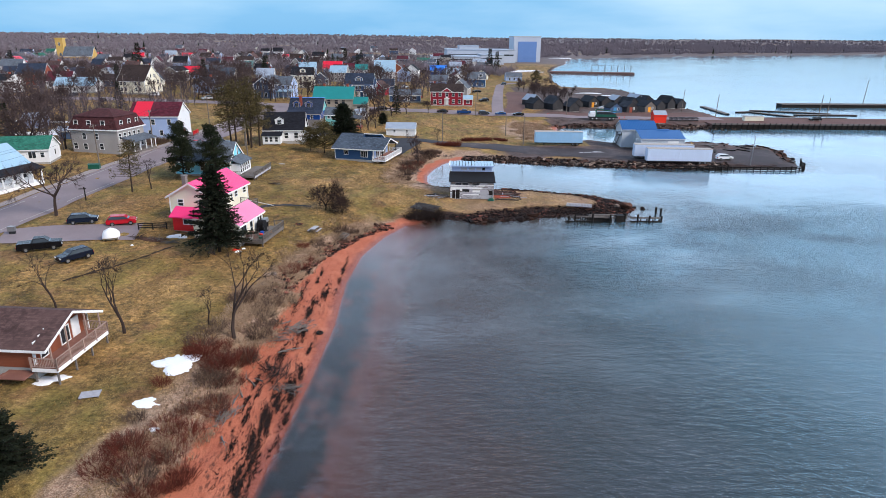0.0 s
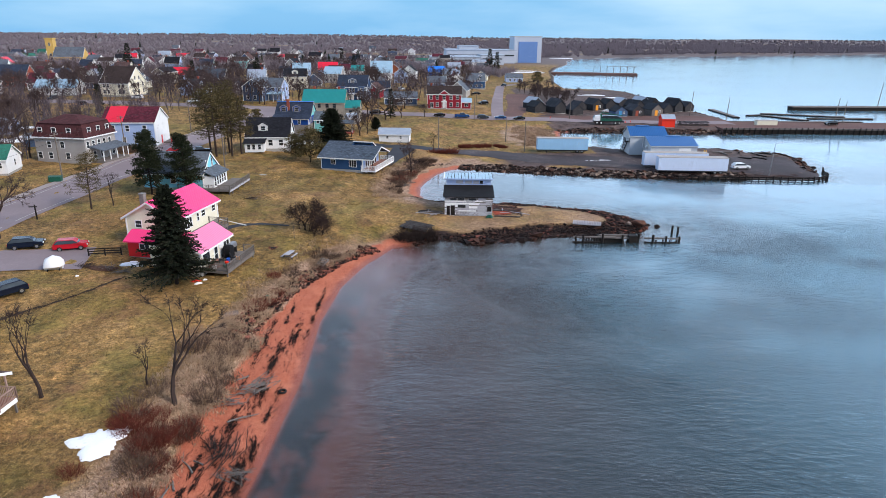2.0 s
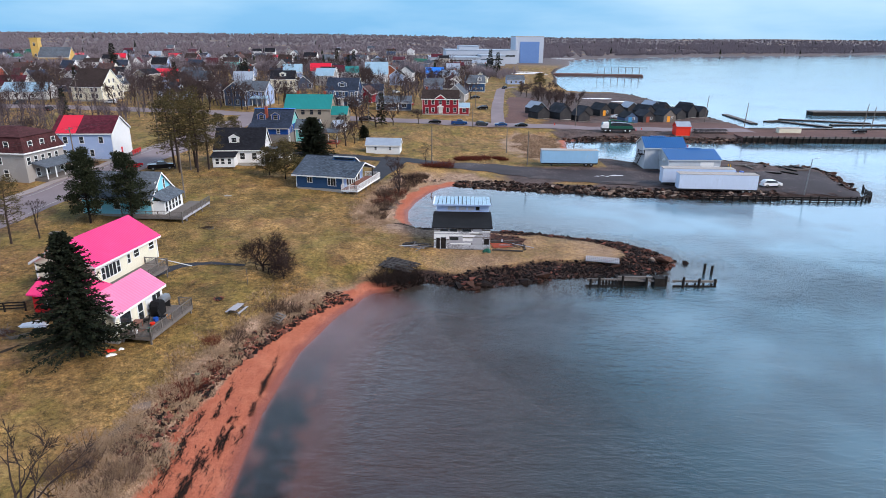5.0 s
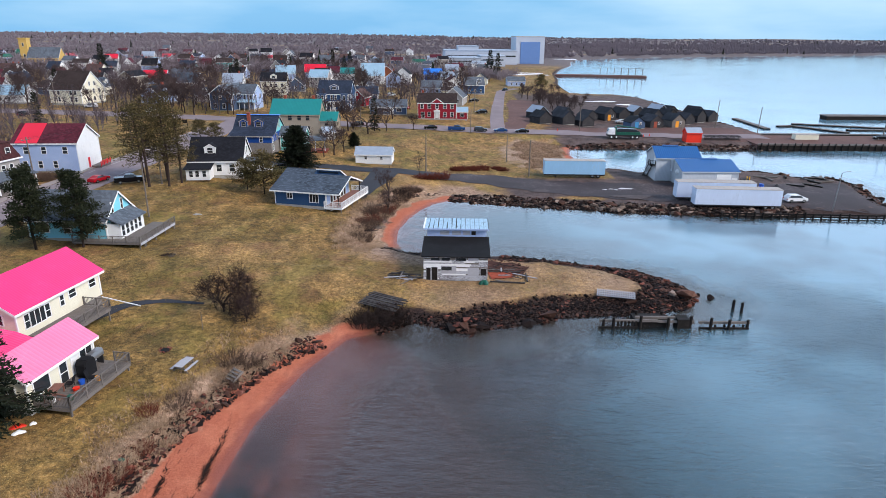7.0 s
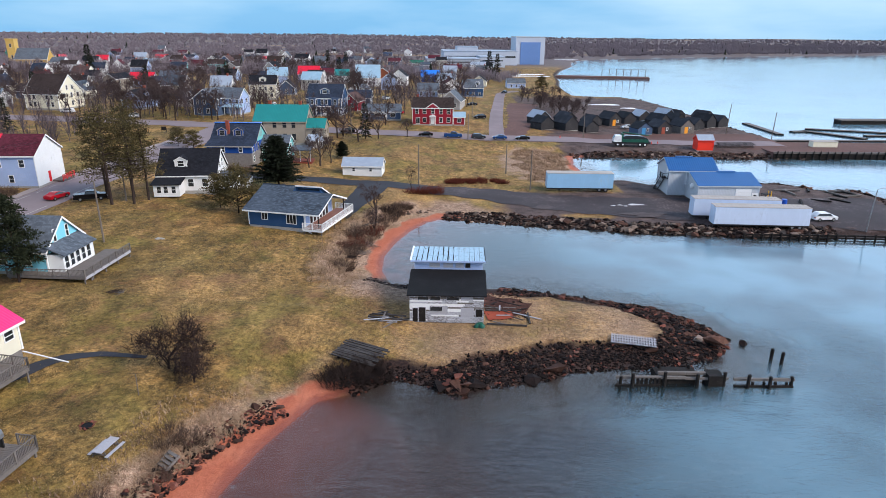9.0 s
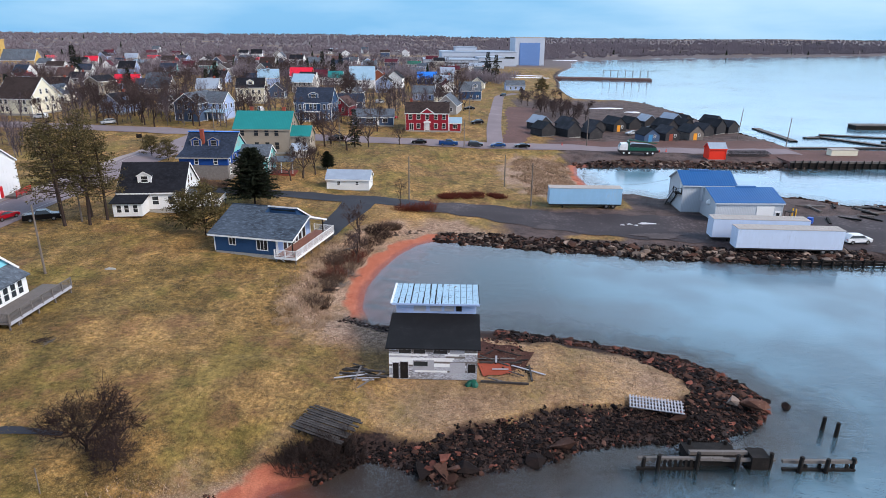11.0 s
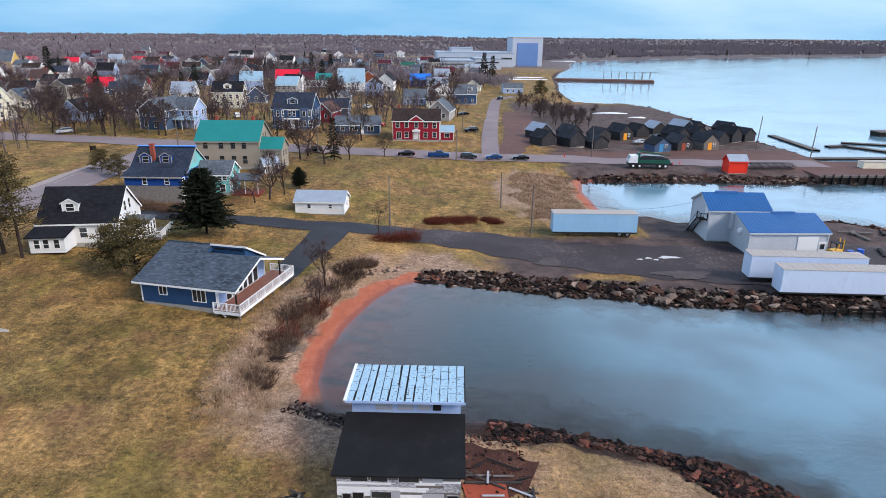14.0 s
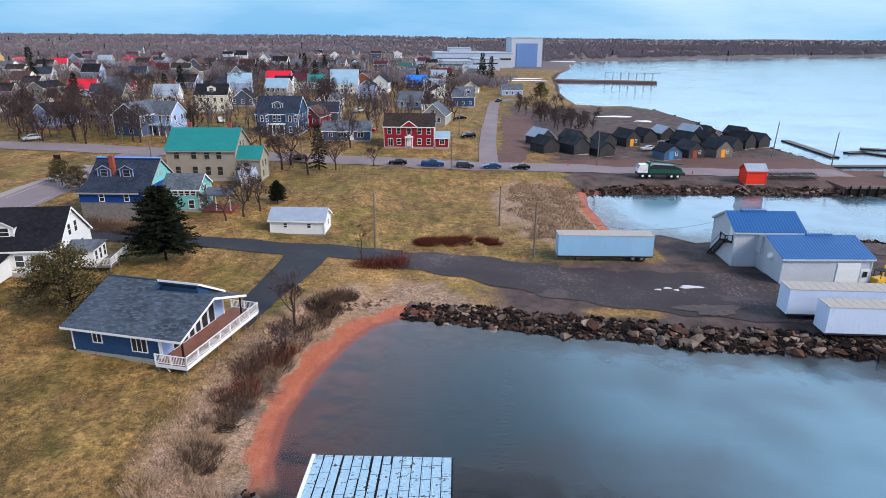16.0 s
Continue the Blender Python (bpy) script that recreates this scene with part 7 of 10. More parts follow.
def bare_meshes(seed, h, spread, levels, splits, twig, wood, lean=0.0, thick=0.022, trunk=0.34, keep=(0.58, 0.82), fine=7):
    rng = random.Random(seed)
    tr, cr = Mesher(), Mesher()

    def grow(p, d, length, r, lev):
        bend = (d + rand_dir(rng) * 0.22).normalized()
        mid = p + d * length * 0.5
        q = mid + bend * length * 0.5
        m = tr if lev >= levels - 1 else cr
        n = 5 if lev >= levels - 1 else 3
        if lev > 1:
            m.stick(p, mid, r, r * 0.82, n), m.stick(mid, q, r * 0.82, r * 0.62, n)
        else:
            m.stick(p, q, r, r * 0.5, 3)
        if lev == 0:
            for k in range(fine):
                cr.sliver(p.lerp(q, rng.uniform(0.1, 1.0)), (bend + rand_dir(rng, 0.2) * 0.8).normalized(), max(0.25, length * rng.uniform(0.7, 1.5)), h * 0.0021, rand_dir(rng))
            return
        for k in range(splits + (1 if lev == levels else 0)):
            t = 1.0 if k < 2 else rng.uniform(0.45, 0.95)
            s = p.lerp(q, t) if t < 1 else q
            nd = (bend * rng.uniform(0.75, 1.2) + rand_dir(rng, 0.25) * spread * rng.uniform(0.6, 1.2)).normalized()
            grow(s, nd, length * rng.uniform(*keep), r * 0.6 * rng.uniform(0.8, 1.1), lev - 1)
    grow(Vector((0, 0, -0.3)), Vector((lean, 0.05, 1)).normalized(), h * trunk, h * thick, levels)
    return tr.mesh("trunk", wood), cr.mesh("crown", twig)


def plant(name, label, category, meshes, x, y, yaw=0.0, scale=1.0, group="", tilt=0.0, sink=0.0):
    z = zg(x, y) - sink
    root = thing(name, label, category, pose(x, y, z, tilt, 0, yaw) @ Matrix.Scale(scale, 4), group)
    for part_name, me in meshes:
        part(part_name, me, None, root)
    return root


def conifer_meshes(seed, h, r, dense, needles, wood, droop=0.25, bare=0.08, power=0.85, blade=0.42):
    """A spruce: whorls of drooping boughs, each hung with needle sprays."""
    rng = random.Random(seed)
    tr, cr = Mesher(), Mesher()
    tr.stick(Vector((0, 0, -0.4)), Vector((0.1, 0.05, h * 0.55)), h * 0.02, h * 0.012, 7), tr.stick(Vector((0.1, 0.05, h * 0.55)), Vector((0, 0, h * 0.98)), h * 0.012, 0.02, 5)
    n = int(h * dense)
    for k in range(n):
        t = bare + (1 - bare) * (k + rng.random()) / n
        a = k * 2.4 + rng.uniform(-0.5, 0.5)
        ln = r * ((1 - t) ** power) * rng.uniform(0.5, 1.2) * (1 + 0.18 * math.sin(a * 2 + t * 9)) + 0.25
        d = Vector((math.cos(a), math.sin(a), -droop + 0.5 * t + rng.uniform(-0.12, 0.12))).normalized()
        p = Vector((0, 0, h * t))
        q = p + d * ln
        tr.stick(p, q, 0.05, 0.012)
        m = int(5 + ln * 7)
        for i in range(m):
            s = (i + rng.random()) / m
            c = p.lerp(q, 0.15 + 0.85 * s) + Vector((0, 0, -0.10 * ln * s * s)) + rand_dir(rng) * 0.08
            for sgn in (-1, 1):
                dd = (d * rng.uniform(0.5, 1.0) + Vector((-d.y, d.x, 0)) * sgn * rng.uniform(0.3, 1.0) + Vector((0, 0, rng.uniform(-0.55, 0.25)))).normalized()
                cr.blade(c, dd, rand_dir(rng), rng.uniform(0.7, 1.3) * blade * (1.15 - 0.4 * s), rng.uniform(0.07, 0.13))
    return tr.mesh("trunk", wood), cr.mesh("crown", needles)


def pine_meshes(seed, h, r, limbs, needles, wood, start=0.4, blade=0.4, per=120, lean=0.0, up=0.45):
    """A pine: bare lower trunk, crooked limbs, needle tufts in uneven clumps."""
    rng = random.Random(seed)
    tr, cr = Mesher(), Mesher()
    top = Vector((lean * h, 0.02 * h, h))
    mid = Vector((lean * h * 0.3, -0.02 * h, h * 0.5))
    tr.stick(Vector((0, 0, -0.4)), mid, h * 0.017, h * 0.012, 7), tr.stick(mid, top, h * 0.012, 0.03, 6)
    for k in range(limbs):
        t = start + (1 - start) * (k + rng.random()) / limbs
        p = mid.lerp(top, (t - 0.5) * 2) if t > 0.5 else Vector((0, 0, 0)).lerp(mid, t * 2)
        a = k * 2.4 + rng.uniform(-0.6, 0.6)
        ln = r * (1.05 - 0.75 * max(0, (t - start) / (1 - start)) ** 1.6) * rng.uniform(0.55, 1.15)
        d = Vector((math.cos(a), math.sin(a), up * rng.uniform(0.3, 1.3))).normalized()
        q = p + d * ln
        tr.stick(p, q, 0.08, 0.02, 4)
        for c in range(rng.randint(2, 4)):
            o = p.lerp(q, rng.uniform(0.5, 1.05)) + rand_dir(rng) * 0.35
            size = rng.uniform(0.5, 0.95) * (0.5 + 0.12 * r)
            for i in range(per // 3):
                e = rand_dir(rng, 0.25)
                s = o + Vector((e.x * 1.15, e.y * 1.15, e.z * 0.42)) * size * rng.uniform(0.2, 1.0)
                cr.blade(s, (e + rand_dir(rng) * 0.6).normalized(), rand_dir(rng), rng.uniform(0.6, 1.2) * blade, rng.uniform(0.06, 0.11))
    return tr.mesh("trunk", wood), cr.mesh("crown", needles)


def pair(ms):
    return [("trunk", ms[0]), ("crown", ms[1])]


SPRUCE_A = pair(conifer_meshes(1, 12.3, 4.5, 36.0, M["spruce"], M["bark_dark"], droop=0.02, power=0.75, bare=0.1))
SPRUCE_B = pair(conifer_meshes(2, 9.5, 4.9, 42.0, M["spruce"], M["bark_dark"], droop=-0.15, power=0.62, bare=0.12, blade=0.55))
SPRUCE_C = pair(conifer_meshes(3, 10.0, 2.2, 7.0, M["spruce"], M["bark_dark"], blade=0.6))
PINE_A = pair(pine_meshes(4, 11.0, 3.6, 62, M["pine"], M["bark_dark"], 0.12, per=190))
PINE_B = pair(pine_meshes(5, 16.5, 4.7, 70, M["pine_olive"], M["bark"], 0.27, per=72, blade=0.38, up=0.2))
PINE_C = pair(pine_meshes(6, 15.0, 4.5, 64, M["pine_olive"], M["bark"], 0.3, per=72, lean=0.05, blade=0.36, up=0.2))
PINE_D = pair(pine_meshes(7, 7.6, 4.6, 62, M["pine_olive"], M["bark_dark"], 0.14, per=100, up=0.3, blade=0.36))
plant("spruce_tree", "tall dark green spruce close to the pink-roofed house", "tree", SPRUCE_A, -31.6, 84.6, 20, 1.0)
plant("spruce_tree", "young dark spruce at the shore bank", "tree", SPRUCE_B, -30.2, 36.0, 50, 0.6)
plant("spruce_tree", "broad dark spruce beside the driveway", "tree", SPRUCE_B, -28.3, 180.4, 0, 1.06)
plant("spruce_tree", "dark spruce behind the outbuilding", "tree", SPRUCE_C, -17.6, 237.6, 70, 1.0)
plant("spruce_tree", "small dark spruce near the outbuilding", "tree", SPRUCE_B, -20.0, 209.5, 120, 0.42)
plant("pine_tree", "dark bushy pine beside the cyan cottage", "tree", PINE_A, -52.4, 125.6, 0, 1.0)
plant("pine_tree", "dark bushy pine in front of the cyan cottage", "tree", PINE_A, -46.4, 126.6, 140, 0.95)
plant("pine_tree", "thin pine beside the street", "tree", PINE_C, -58.0, 115.0, 30, 0.62)
for x, y, a, s, ms in ((-53.4, 163.2, 0, 1.0, PINE_B), (-50.0, 164.2, 100, 0.98, PINE_C), (-56.0, 167.0, 200, 1.0, PINE_C), (-51.8, 168.2, 300, 1.02, PINE_B), (-48.6, 167.0, 40, 0.85, PINE_B)):
    plant("pine_tree", "tall olive-brown pine with bare lower trunk", "tree", ms, x, y, a, s, "grove of tall pines")
plant("pine_tree", "broad olive pine near the blue bungalow", "tree", PINE_D, -30.6, 161.6, 10, 1.0)
plant("pine_tree", "low broad olive pine near the blue bungalow", "tree", PINE_D, -34.6, 164.0, 150, 0.75)
plant("pine_tree", "round dark pine beside the street corner", "tree", PINE_D, -63.6, 218.0, 80, 0.62)
plant("pine_tree", "round dark pine beside the dormer house", "tree", PINE_D, -58.0, 214.0, 220, 0.6)
plant("pine_tree", "round green pine on the far lawn", "tree", PINE_D, 60, 428, 0, 1.0)
for x, y, s in ((-109, 159, 1.0), (-116, 231, 0.95), (-205, 442, 1.9), (35.3, 512, 1.9), (42, 527, 1.7), (-121, 330, 1.2), (-95, 345, 1.1), (-150, 300, 1.1), (-106, 388, 1.3), (-62, 470, 1.3), (-260, 395, 1.5), (-78, 520, 1.5), (-66, 524, 1.4), (-330, 470, 1.5)):
    plant("spruce_tree", "dark conifer among the town houses", "tree", SPRUCE_C, x, y, x * 7 % 360, s, "town conifers")

BARE = [pair(bare_meshes(20 + k, 8.5, 0.8, 5, 3, M["twigs"], M["bark"], 0, 0.026)) for k in range(5)]
BARE_FAT = pair(bare_meshes(31, 5.2, 1.25, 5, 4, M["twigs_dark"], M["bark_dark"], 0, 0.015, 0.17, (0.72, 0.95), 2))
BARE_WILD = [pair(bare_meshes(43 + k, 7.2, 0.55, 5, 2, M["bark"], M["bark"], 0.06 * k - 0.06, 0.021, 0.3, (0.62, 0.86))) for k in range(3)]
plant("bare_tree", "leafless dense round tree on the lawn", "tree", BARE_FAT, -20.8, 108.4, 0, 1.95)
plant("bare_tree", "leafless twisted shrub tree beside the bank", "tree", BARE_FAT, -17.6, 106.4, 100, 1.3)
plant("bare_tree", "leafless crooked tree above the beach", "tree", BARE_WILD[0], -21.4, 58.7, 0, 1.5)
plant("bare_tree", "leafless forked tree on the lawn", "tree", BARE_WILD[1], -32.7, 58.8, 60, 1.3)
plant("bare_tree", "leafless forked tree on the lawn", "tree", BARE_WILD[2], -42.6, 63.9, 120, 0.95)
plant("bare_tree", "leafless small tree on the bank", "tree", BARE_WILD[1], -25.0, 61.5, 200, 0.7)
plant("bare_tree", "leafless street tree beside the road", "tree", BARE[0], -62.7, 98.7, 0, 1.3)
plant("bare_tree", "thin leafless tree on the lawn", "tree", BARE_WILD[1], -55.6, 117.6, 10, 0.9)
plant("bare_tree", "leafless tree beside the cove road", "tree", BARE_WILD[2], -1.7, 183.2, 30, 0.75)
plant("bare_tree", "pale leafless tree above the cove", "tree", BARE[2], -6.8, 163.0, 60, 0.8)
plant("bare_tree", "small leafless tree among the cove shrubs", "tree", BARE[3], -6.4, 156.2, 10, 0.6)
plant("bare_tree", "small leafless tree among the cove shrubs", "tree", BARE_WILD[0], -8.6, 150.0, 110, 0.5)
for i, (x, y, s) in enumerate(((-24.6, 241.0, 1.0), (-18.9, 232, 0.95), (-25.4, 236, 0.9), (-25.5, 210, 0.65), (-22.0, 205, 0.6), (-24.0, 202, 0.7), (-26, 199, 0.6), (-44, 240, 0.9), (-36, 241, 0.85), (-14, 238, 0.7), (-6, 243.5, 0.5))):
    plant("bare_tree", "leafless tree in the yards behind the houses", "tree", BARE[i % 5], x, y, i * 77, s * 1.35, "yard trees")


def town_trees():
    rng = random.Random(5)
    made = 0
    while made < 260:
        y = 256 + 330 * rng.random() ** 1.1
        x = rng.uniform(-0.62 * y - 50, 30)
        pick = rng.random()
        if pick < 0.13:
            x, y = rng.uniform(-190, -92), rng.uniform(140, 245)
        elif pick < 0.36:
            x, y = rng.uniform(-185, -45), rng.uniform(260, 312)
        if rng.random() < 0.14:
            x, y = rng.uniform(40, 66), rng.uniform(300, 395)
        z, d, _ = lie([(x, y)])
        if d[0] < 6 or abs(y - 253) < 6 or (16 < x < 34 and y < 400) or (-30 < x < 14 and y < 264):
            continue
        plant("bare_tree", "leafless winter tree among the houses", "tree", BARE[made % 5], x, y, rng.uniform(0, 360), rng.uniform(0.55, 0.9) if x > 38 else rng.uniform(0.9, 1.5), "town trees")
        made += 1


town_trees()


def far_woods():
    """Leafless woods behind the town, up to the skyline."""
    rng = random.Random(9)
    mb, mg = Mesher(), Mesher()
    for k in range(21000):
        u = rng.random()
        y = 470 + 2900 * u ** 1.7
        x = rng.uniform(-0.78 * y - 200, 0.78 * y)
        if rng.random() < 0.25:
            y, x = rng.uniform(950, 1900), rng.uniform(100, 1600)
        PTS.append((x, y, rng.random(), rng.random()))
    z, d, _ = lie(np.array(PTS)[:, :2])
    open_land = clearing(np.array(PTS)[:, :2])
    for (x, y, a, b), zz, dd, cl in zip(PTS, z, d, open_land):
        if cl > 0.86 and y > 640:
            continue
        if dd < (12 if y > 600 else 30) or (y < 850 and -70 < x < 130 and y > 560) or (y < 900 and a < 0.35):
            continue
        s = (5.5 + 4.0 * a) * (1 + 0.3 * math.sin(x * 0.013 + y * 0.004) * math.sin(x * 0.0057 - y * 0.01)) * (1.0 if y < 1600 else 1.25)
        p = Vector((x, y, zz - 0.5))
        if b < 0.022:
            for q in range(4):
                w = s * 0.27 * (1 - q * 0.22)
                o = p + Vector((0, 0, s * (0.12 + 0.2 * q)))
                i = len(mg.v)
                for e in range(6):
                    t = e * 1.047 + q + a * 9
                    mg.v.append(o + Vector((math.cos(t), math.sin(t), 0)) * w * (0.7 + 0.5 * ((e * 7 + q) % 3) / 2))
                mg.v.append(o + Vector((0, 0, s * 0.42)))
                mg.f += [(i + e, i + (e + 1) % 6, i + 6) for e in range(6)]
            continue
        wide = 0.16 if y < 900 else 0.34 if y < 1500 else 0.7
        for q in range(26 if y < 1300 else 16):
            t, e = q * 2.4 + a * 6, math.sqrt((q + 0.5) / 26)
            st = p + Vector((math.cos(t) * s * 0.22 * e, math.sin(t) * s * 0.22 * e, s * (0.1 + 0.2 * ((q * 3) % 5) / 5)))
            en = p + Vector((math.cos(t) * s * 0.52 * e, math.sin(t) * s * 0.52 * e, s * (1.0 - 0.42 * e * e) * (0.88 + 0.12 * math.sin(q * 5.1))))
            dd = en - st
            mb.sliver(st + dd * 0.15, dd.normalized(), dd.length * 0.9, wide, Vector((math.cos(t), math.sin(t), 0.3)))
            mb.sliver(en - dd * 0.12, -dd.normalized(), dd.length * 0.7, wide * 0.8, Vector((math.cos(t + 1), math.sin(t + 1), 0.2)))
    tagged(new("far_woods", mb.mesh("far_woods", M["twigs_far"])), "grey-brown leafless woods behind the town, paled with painted-in haze", "woods", kind="stuff")
    tagged(new("far_conifers", mg.mesh("far_conifers", M["spruce"])), "scattered dark conifers in the far woods", "woods", kind="stuff")


def town_growth():
    """The haze of leafless trees and hedges between the town's houses."""
    rng = random.Random(77)
    m = Mesher()
    spots = []
    for k in range(4300):
        y = 262 + 520 * rng.random() ** 1.2
        x = rng.uniform(-0.66 * y - 60, 34)
        if k % 7 == 0:
            x, y = rng.uniform(-190, -80), rng.uniform(120, 245)
        spots.append((x, y))
    z, d, _ = lie(np.array(spots))
    for (x, y), zz, dd in zip(spots, z, d):
        if dd < 8 or abs(y - 253) < 9 or (14 < x < 40 and y < 430) or (x > -60 and y < 285) or (x > -92 and y < 250):
            continue
        if any(abs(x - a) < c and abs(y - b) < e for a, b, c, e in HOUSE_SPOTS):
            continue
        s = rng.uniform(4.0, 9.5)
        p = Vector((x, y, zz - 0.2))
        lean = rand_dir(rng) * 0.12
        m.stick(p, p + Vector((lean.x, lean.y, 1)) * s * 0.4, 0.11, 0.07)
        for q in range(13):
            a, e = rng.uniform(0, 6.28), rng.uniform(0.15, 1.0)
            st = p + Vector((0, 0, s * rng.uniform(0.15, 0.45)))
            en = p + Vector((math.cos(a) * e * s * 0.42, math.sin(a) * e * s * 0.42, s * (1.02 - 0.45 * e * e * rng.uniform(0.6, 1.2))))
            d = (en - st).normalized()
            m.sliver(st, d, (en - st).length, 0.06, rand_dir(rng))
            for j in range(7):
                m.sliver(st.lerp(en, rng.uniform(0.35, 0.95)), (d + rand_dir(rng, 0.2) * 0.75).normalized(), s * rng.uniform(0.12, 0.26), 0.028, rand_dir(rng))
    tagged(new("town_growth", m.mesh("town_growth", M["twigs_town"])), "purple-brown leafless trees and hedges between the houses", "trees", kind="stuff")


M["twigs_town"] = leafy("town_winter_twigs", (0.070, 0.054, 0.062), (0.165, 0.130, 0.148), 0.3)
town_growth()
PTS = []
# paler and bluer than near twigs: distance haze is put into the colour
M["twigs_far"] = leafy("haze_tinted_far_twigs", (0.21, 0.176, 0.200), (0.31, 0.262, 0.295), 0.15)
far_woods()


def shrub_meshes(seed, n, h, r, mat):
    rng = random.Random(seed)
    m = Mesher()
    for k in range(n):
        a, q = rng.uniform(0, 6.28), r * math.sqrt(rng.random())
        p = Vector((math.cos(a) * q, math.sin(a) * q, -0.1))
        d = (Vector((math.cos(a) * 0.5, math.sin(a) * 0.5, 1)) + rand_dir(rng) * 0.45).normalized()
        ln = h * rng.uniform(0.5, 1.1)
        e = p + d * ln
        m.stick(p, e, 0.022, 0.007)
        for j in range(9):
            c = p.lerp(e, rng.uniform(0.25, 0.95))
            m.sliver(c, (d + rand_dir(rng) * 0.85).normalized(), ln * rng.uniform(0.2, 0.5), 0.011, rand_dir(rng))
    return m.mesh("shrub", mat)


SHRUBS = {"brown": [shrub_meshes(60 + k, 130, 1.4, 1.5, M["twigs_brown"]) for k in range(3)], "red": [shrub_meshes(70 + k, 140, 1.3, 1.4, M["twigs_red"]) for k in range(3)],
          "straw": [shrub_meshes(80 + k, 130, 0.8, 1.4, M["twigs_straw"]) for k in range(3)], "dark": [shrub_meshes(90 + k, 140, 1.5, 1.2, M["bark_dark"]) for k in range(2)]}
LABELS = {"brown": "leafless brown shrub on the bank", "red": "leafless reddish shrub on the bank", "straw": "tuft of dead straw-coloured stalks on the bank", "dark": "dense dark leafless bush at the shore"}


def shrubs():
    rng = random.Random(3)
    far_off = {}

    def put(kind, x, y, s):
        if y > 190:
            st = far_off.setdefault(kind, Mesher())
            m, me, i0 = ground_pose(x, y, rng.uniform(0, 360)) @ Matrix.Scale(s, 4), rng.choice(SHRUBS[kind]), len(st.v)
            st.v += [m @ v.co for v in me.vertices]
            st.f += [tuple(i0 + q for q in f.vertices) for f in me.polygons]
            return
        bush = new("shrub", rng.choice(SHRUBS[kind]))
        bush.matrix_basis = ground_pose(x, y, rng.uniform(0, 360)) @ Matrix.Diagonal((s * rng.uniform(0.9, 1.3), s, s * rng.uniform(0.8, 1.2), 1))
        tagged(bush, LABELS[kind], "shrub", kind + " shrubs")
    for k in range(118):                                   # bank above the long beach
        y = rng.uniform(34, 72)
        x = -18.4 - 6.0 * rng.random() ** 1.2 - (0.6 if y < 60 else 0)
        if 49.5 < y < 54.5 and x < -21.8 or 44.8 < y < 47.8 and x < -22.8:
            continue
        put(rng.choice(("red", "red", "red", "brown", "straw") if y < 57 else ("straw", "straw", "straw", "straw", "brown")), x, y, rng.uniform(0.4, 0.9))
    for k in range(80):
        y = rng.uniform(60, 104)
        x = np.interp(y, [60, 75, 90, 104], [-19.5, -19.8, -17.5, -11.5]) - 3.2 * rng.random()
        put(rng.choice(("straw", "straw", "straw", "red" if 78 < y < 90 else "brown" if y > 90 else "straw")), x, y, rng.uniform(0.45, 0.85))
    for k in range(84):                                   # round the cove
        y = rng.uniform(138, 172)
        x = np.interp(y, [138, 147, 156, 164, 172], [-9.4, -9.0, -7.4, -5.2, -2.6]) - 2.6 * rng.random() ** 1.4 + 0.9
        put(rng.choice(("brown", "brown", "straw", "red" if 148 < y < 158 else "brown", "straw" if rng.random() < 0.8 else "dark")), x, y, rng.uniform(0.35, 0.95))
    for k in range(14):
        put("straw", rng.uniform(-14, -6), rng.uniform(131, 142), rng.uniform(0.6, 1.0))
    for x, y, s in ((-3.6, 109.6, 1.2), (-5.2, 109.2, 1.1), (-2.0, 110.6, 1.1), (-4.4, 110.9, 1.2), (-0.8, 110.2, 0.9)):
        put("dark", x, y, s)
    for x, y, s in ((3.1, 183.3, 1.3), (2.2, 182.8, 1.0), (-0.4, 182.4, 1.0), (-1.4, 181.6, 0.9), (0.6, 182.0, 0.8)):
        put("red", x, y, s)
    for k in range(34):                                   # low hedge patch in the field
        a, q = rng.uniform(0, 6.28), math.sqrt(rng.random())
        put("red", 12.0 + 7.5 * q * math.cos(a), 193.6 + 1.6 * q * math.sin(a), rng.uniform(0.5, 0.75))
    for k in range(26):
        put("straw", rng.uniform(24, 38), rng.uniform(196, 232), rng.uniform(0.5, 0.9))
    for k in range(12):
        put("brown", rng.uniform(-82, -72), rng.uniform(163, 168), rng.uniform(0.7, 1.0))
    for k in range(16):
        put("brown", rng.uniform(-52, -38), rng.uniform(190.5, 194), rng.uniform(0.8, 1.4))
    for kind, st in far_off.items():
        tagged(new("hedge_growth", st.mesh("hedge_growth", M["twigs_" + kind])), "low %s scrub in the fields and yards" % {"red": "reddish", "straw": "straw-coloured"}.get(kind, kind), "shrubs", kind="stuff")


shrubs()
# ---------------------------------------------------------------- vehicles
def paint(name, col):
    m, nt, b = nodes_of(name)
    f = noise_node(nt, 1.2, 3)
    link(nt, mixed(nt, span(nt, f, 0.3, 0.7), shade(col, 0.85), shade(col, 1.1)), b.inputs["Base Color"])
    b.inputs["Roughness"].default_value = 0.25
    b.inputs["Specular IOR Level"].default_value = 0.22
    return m


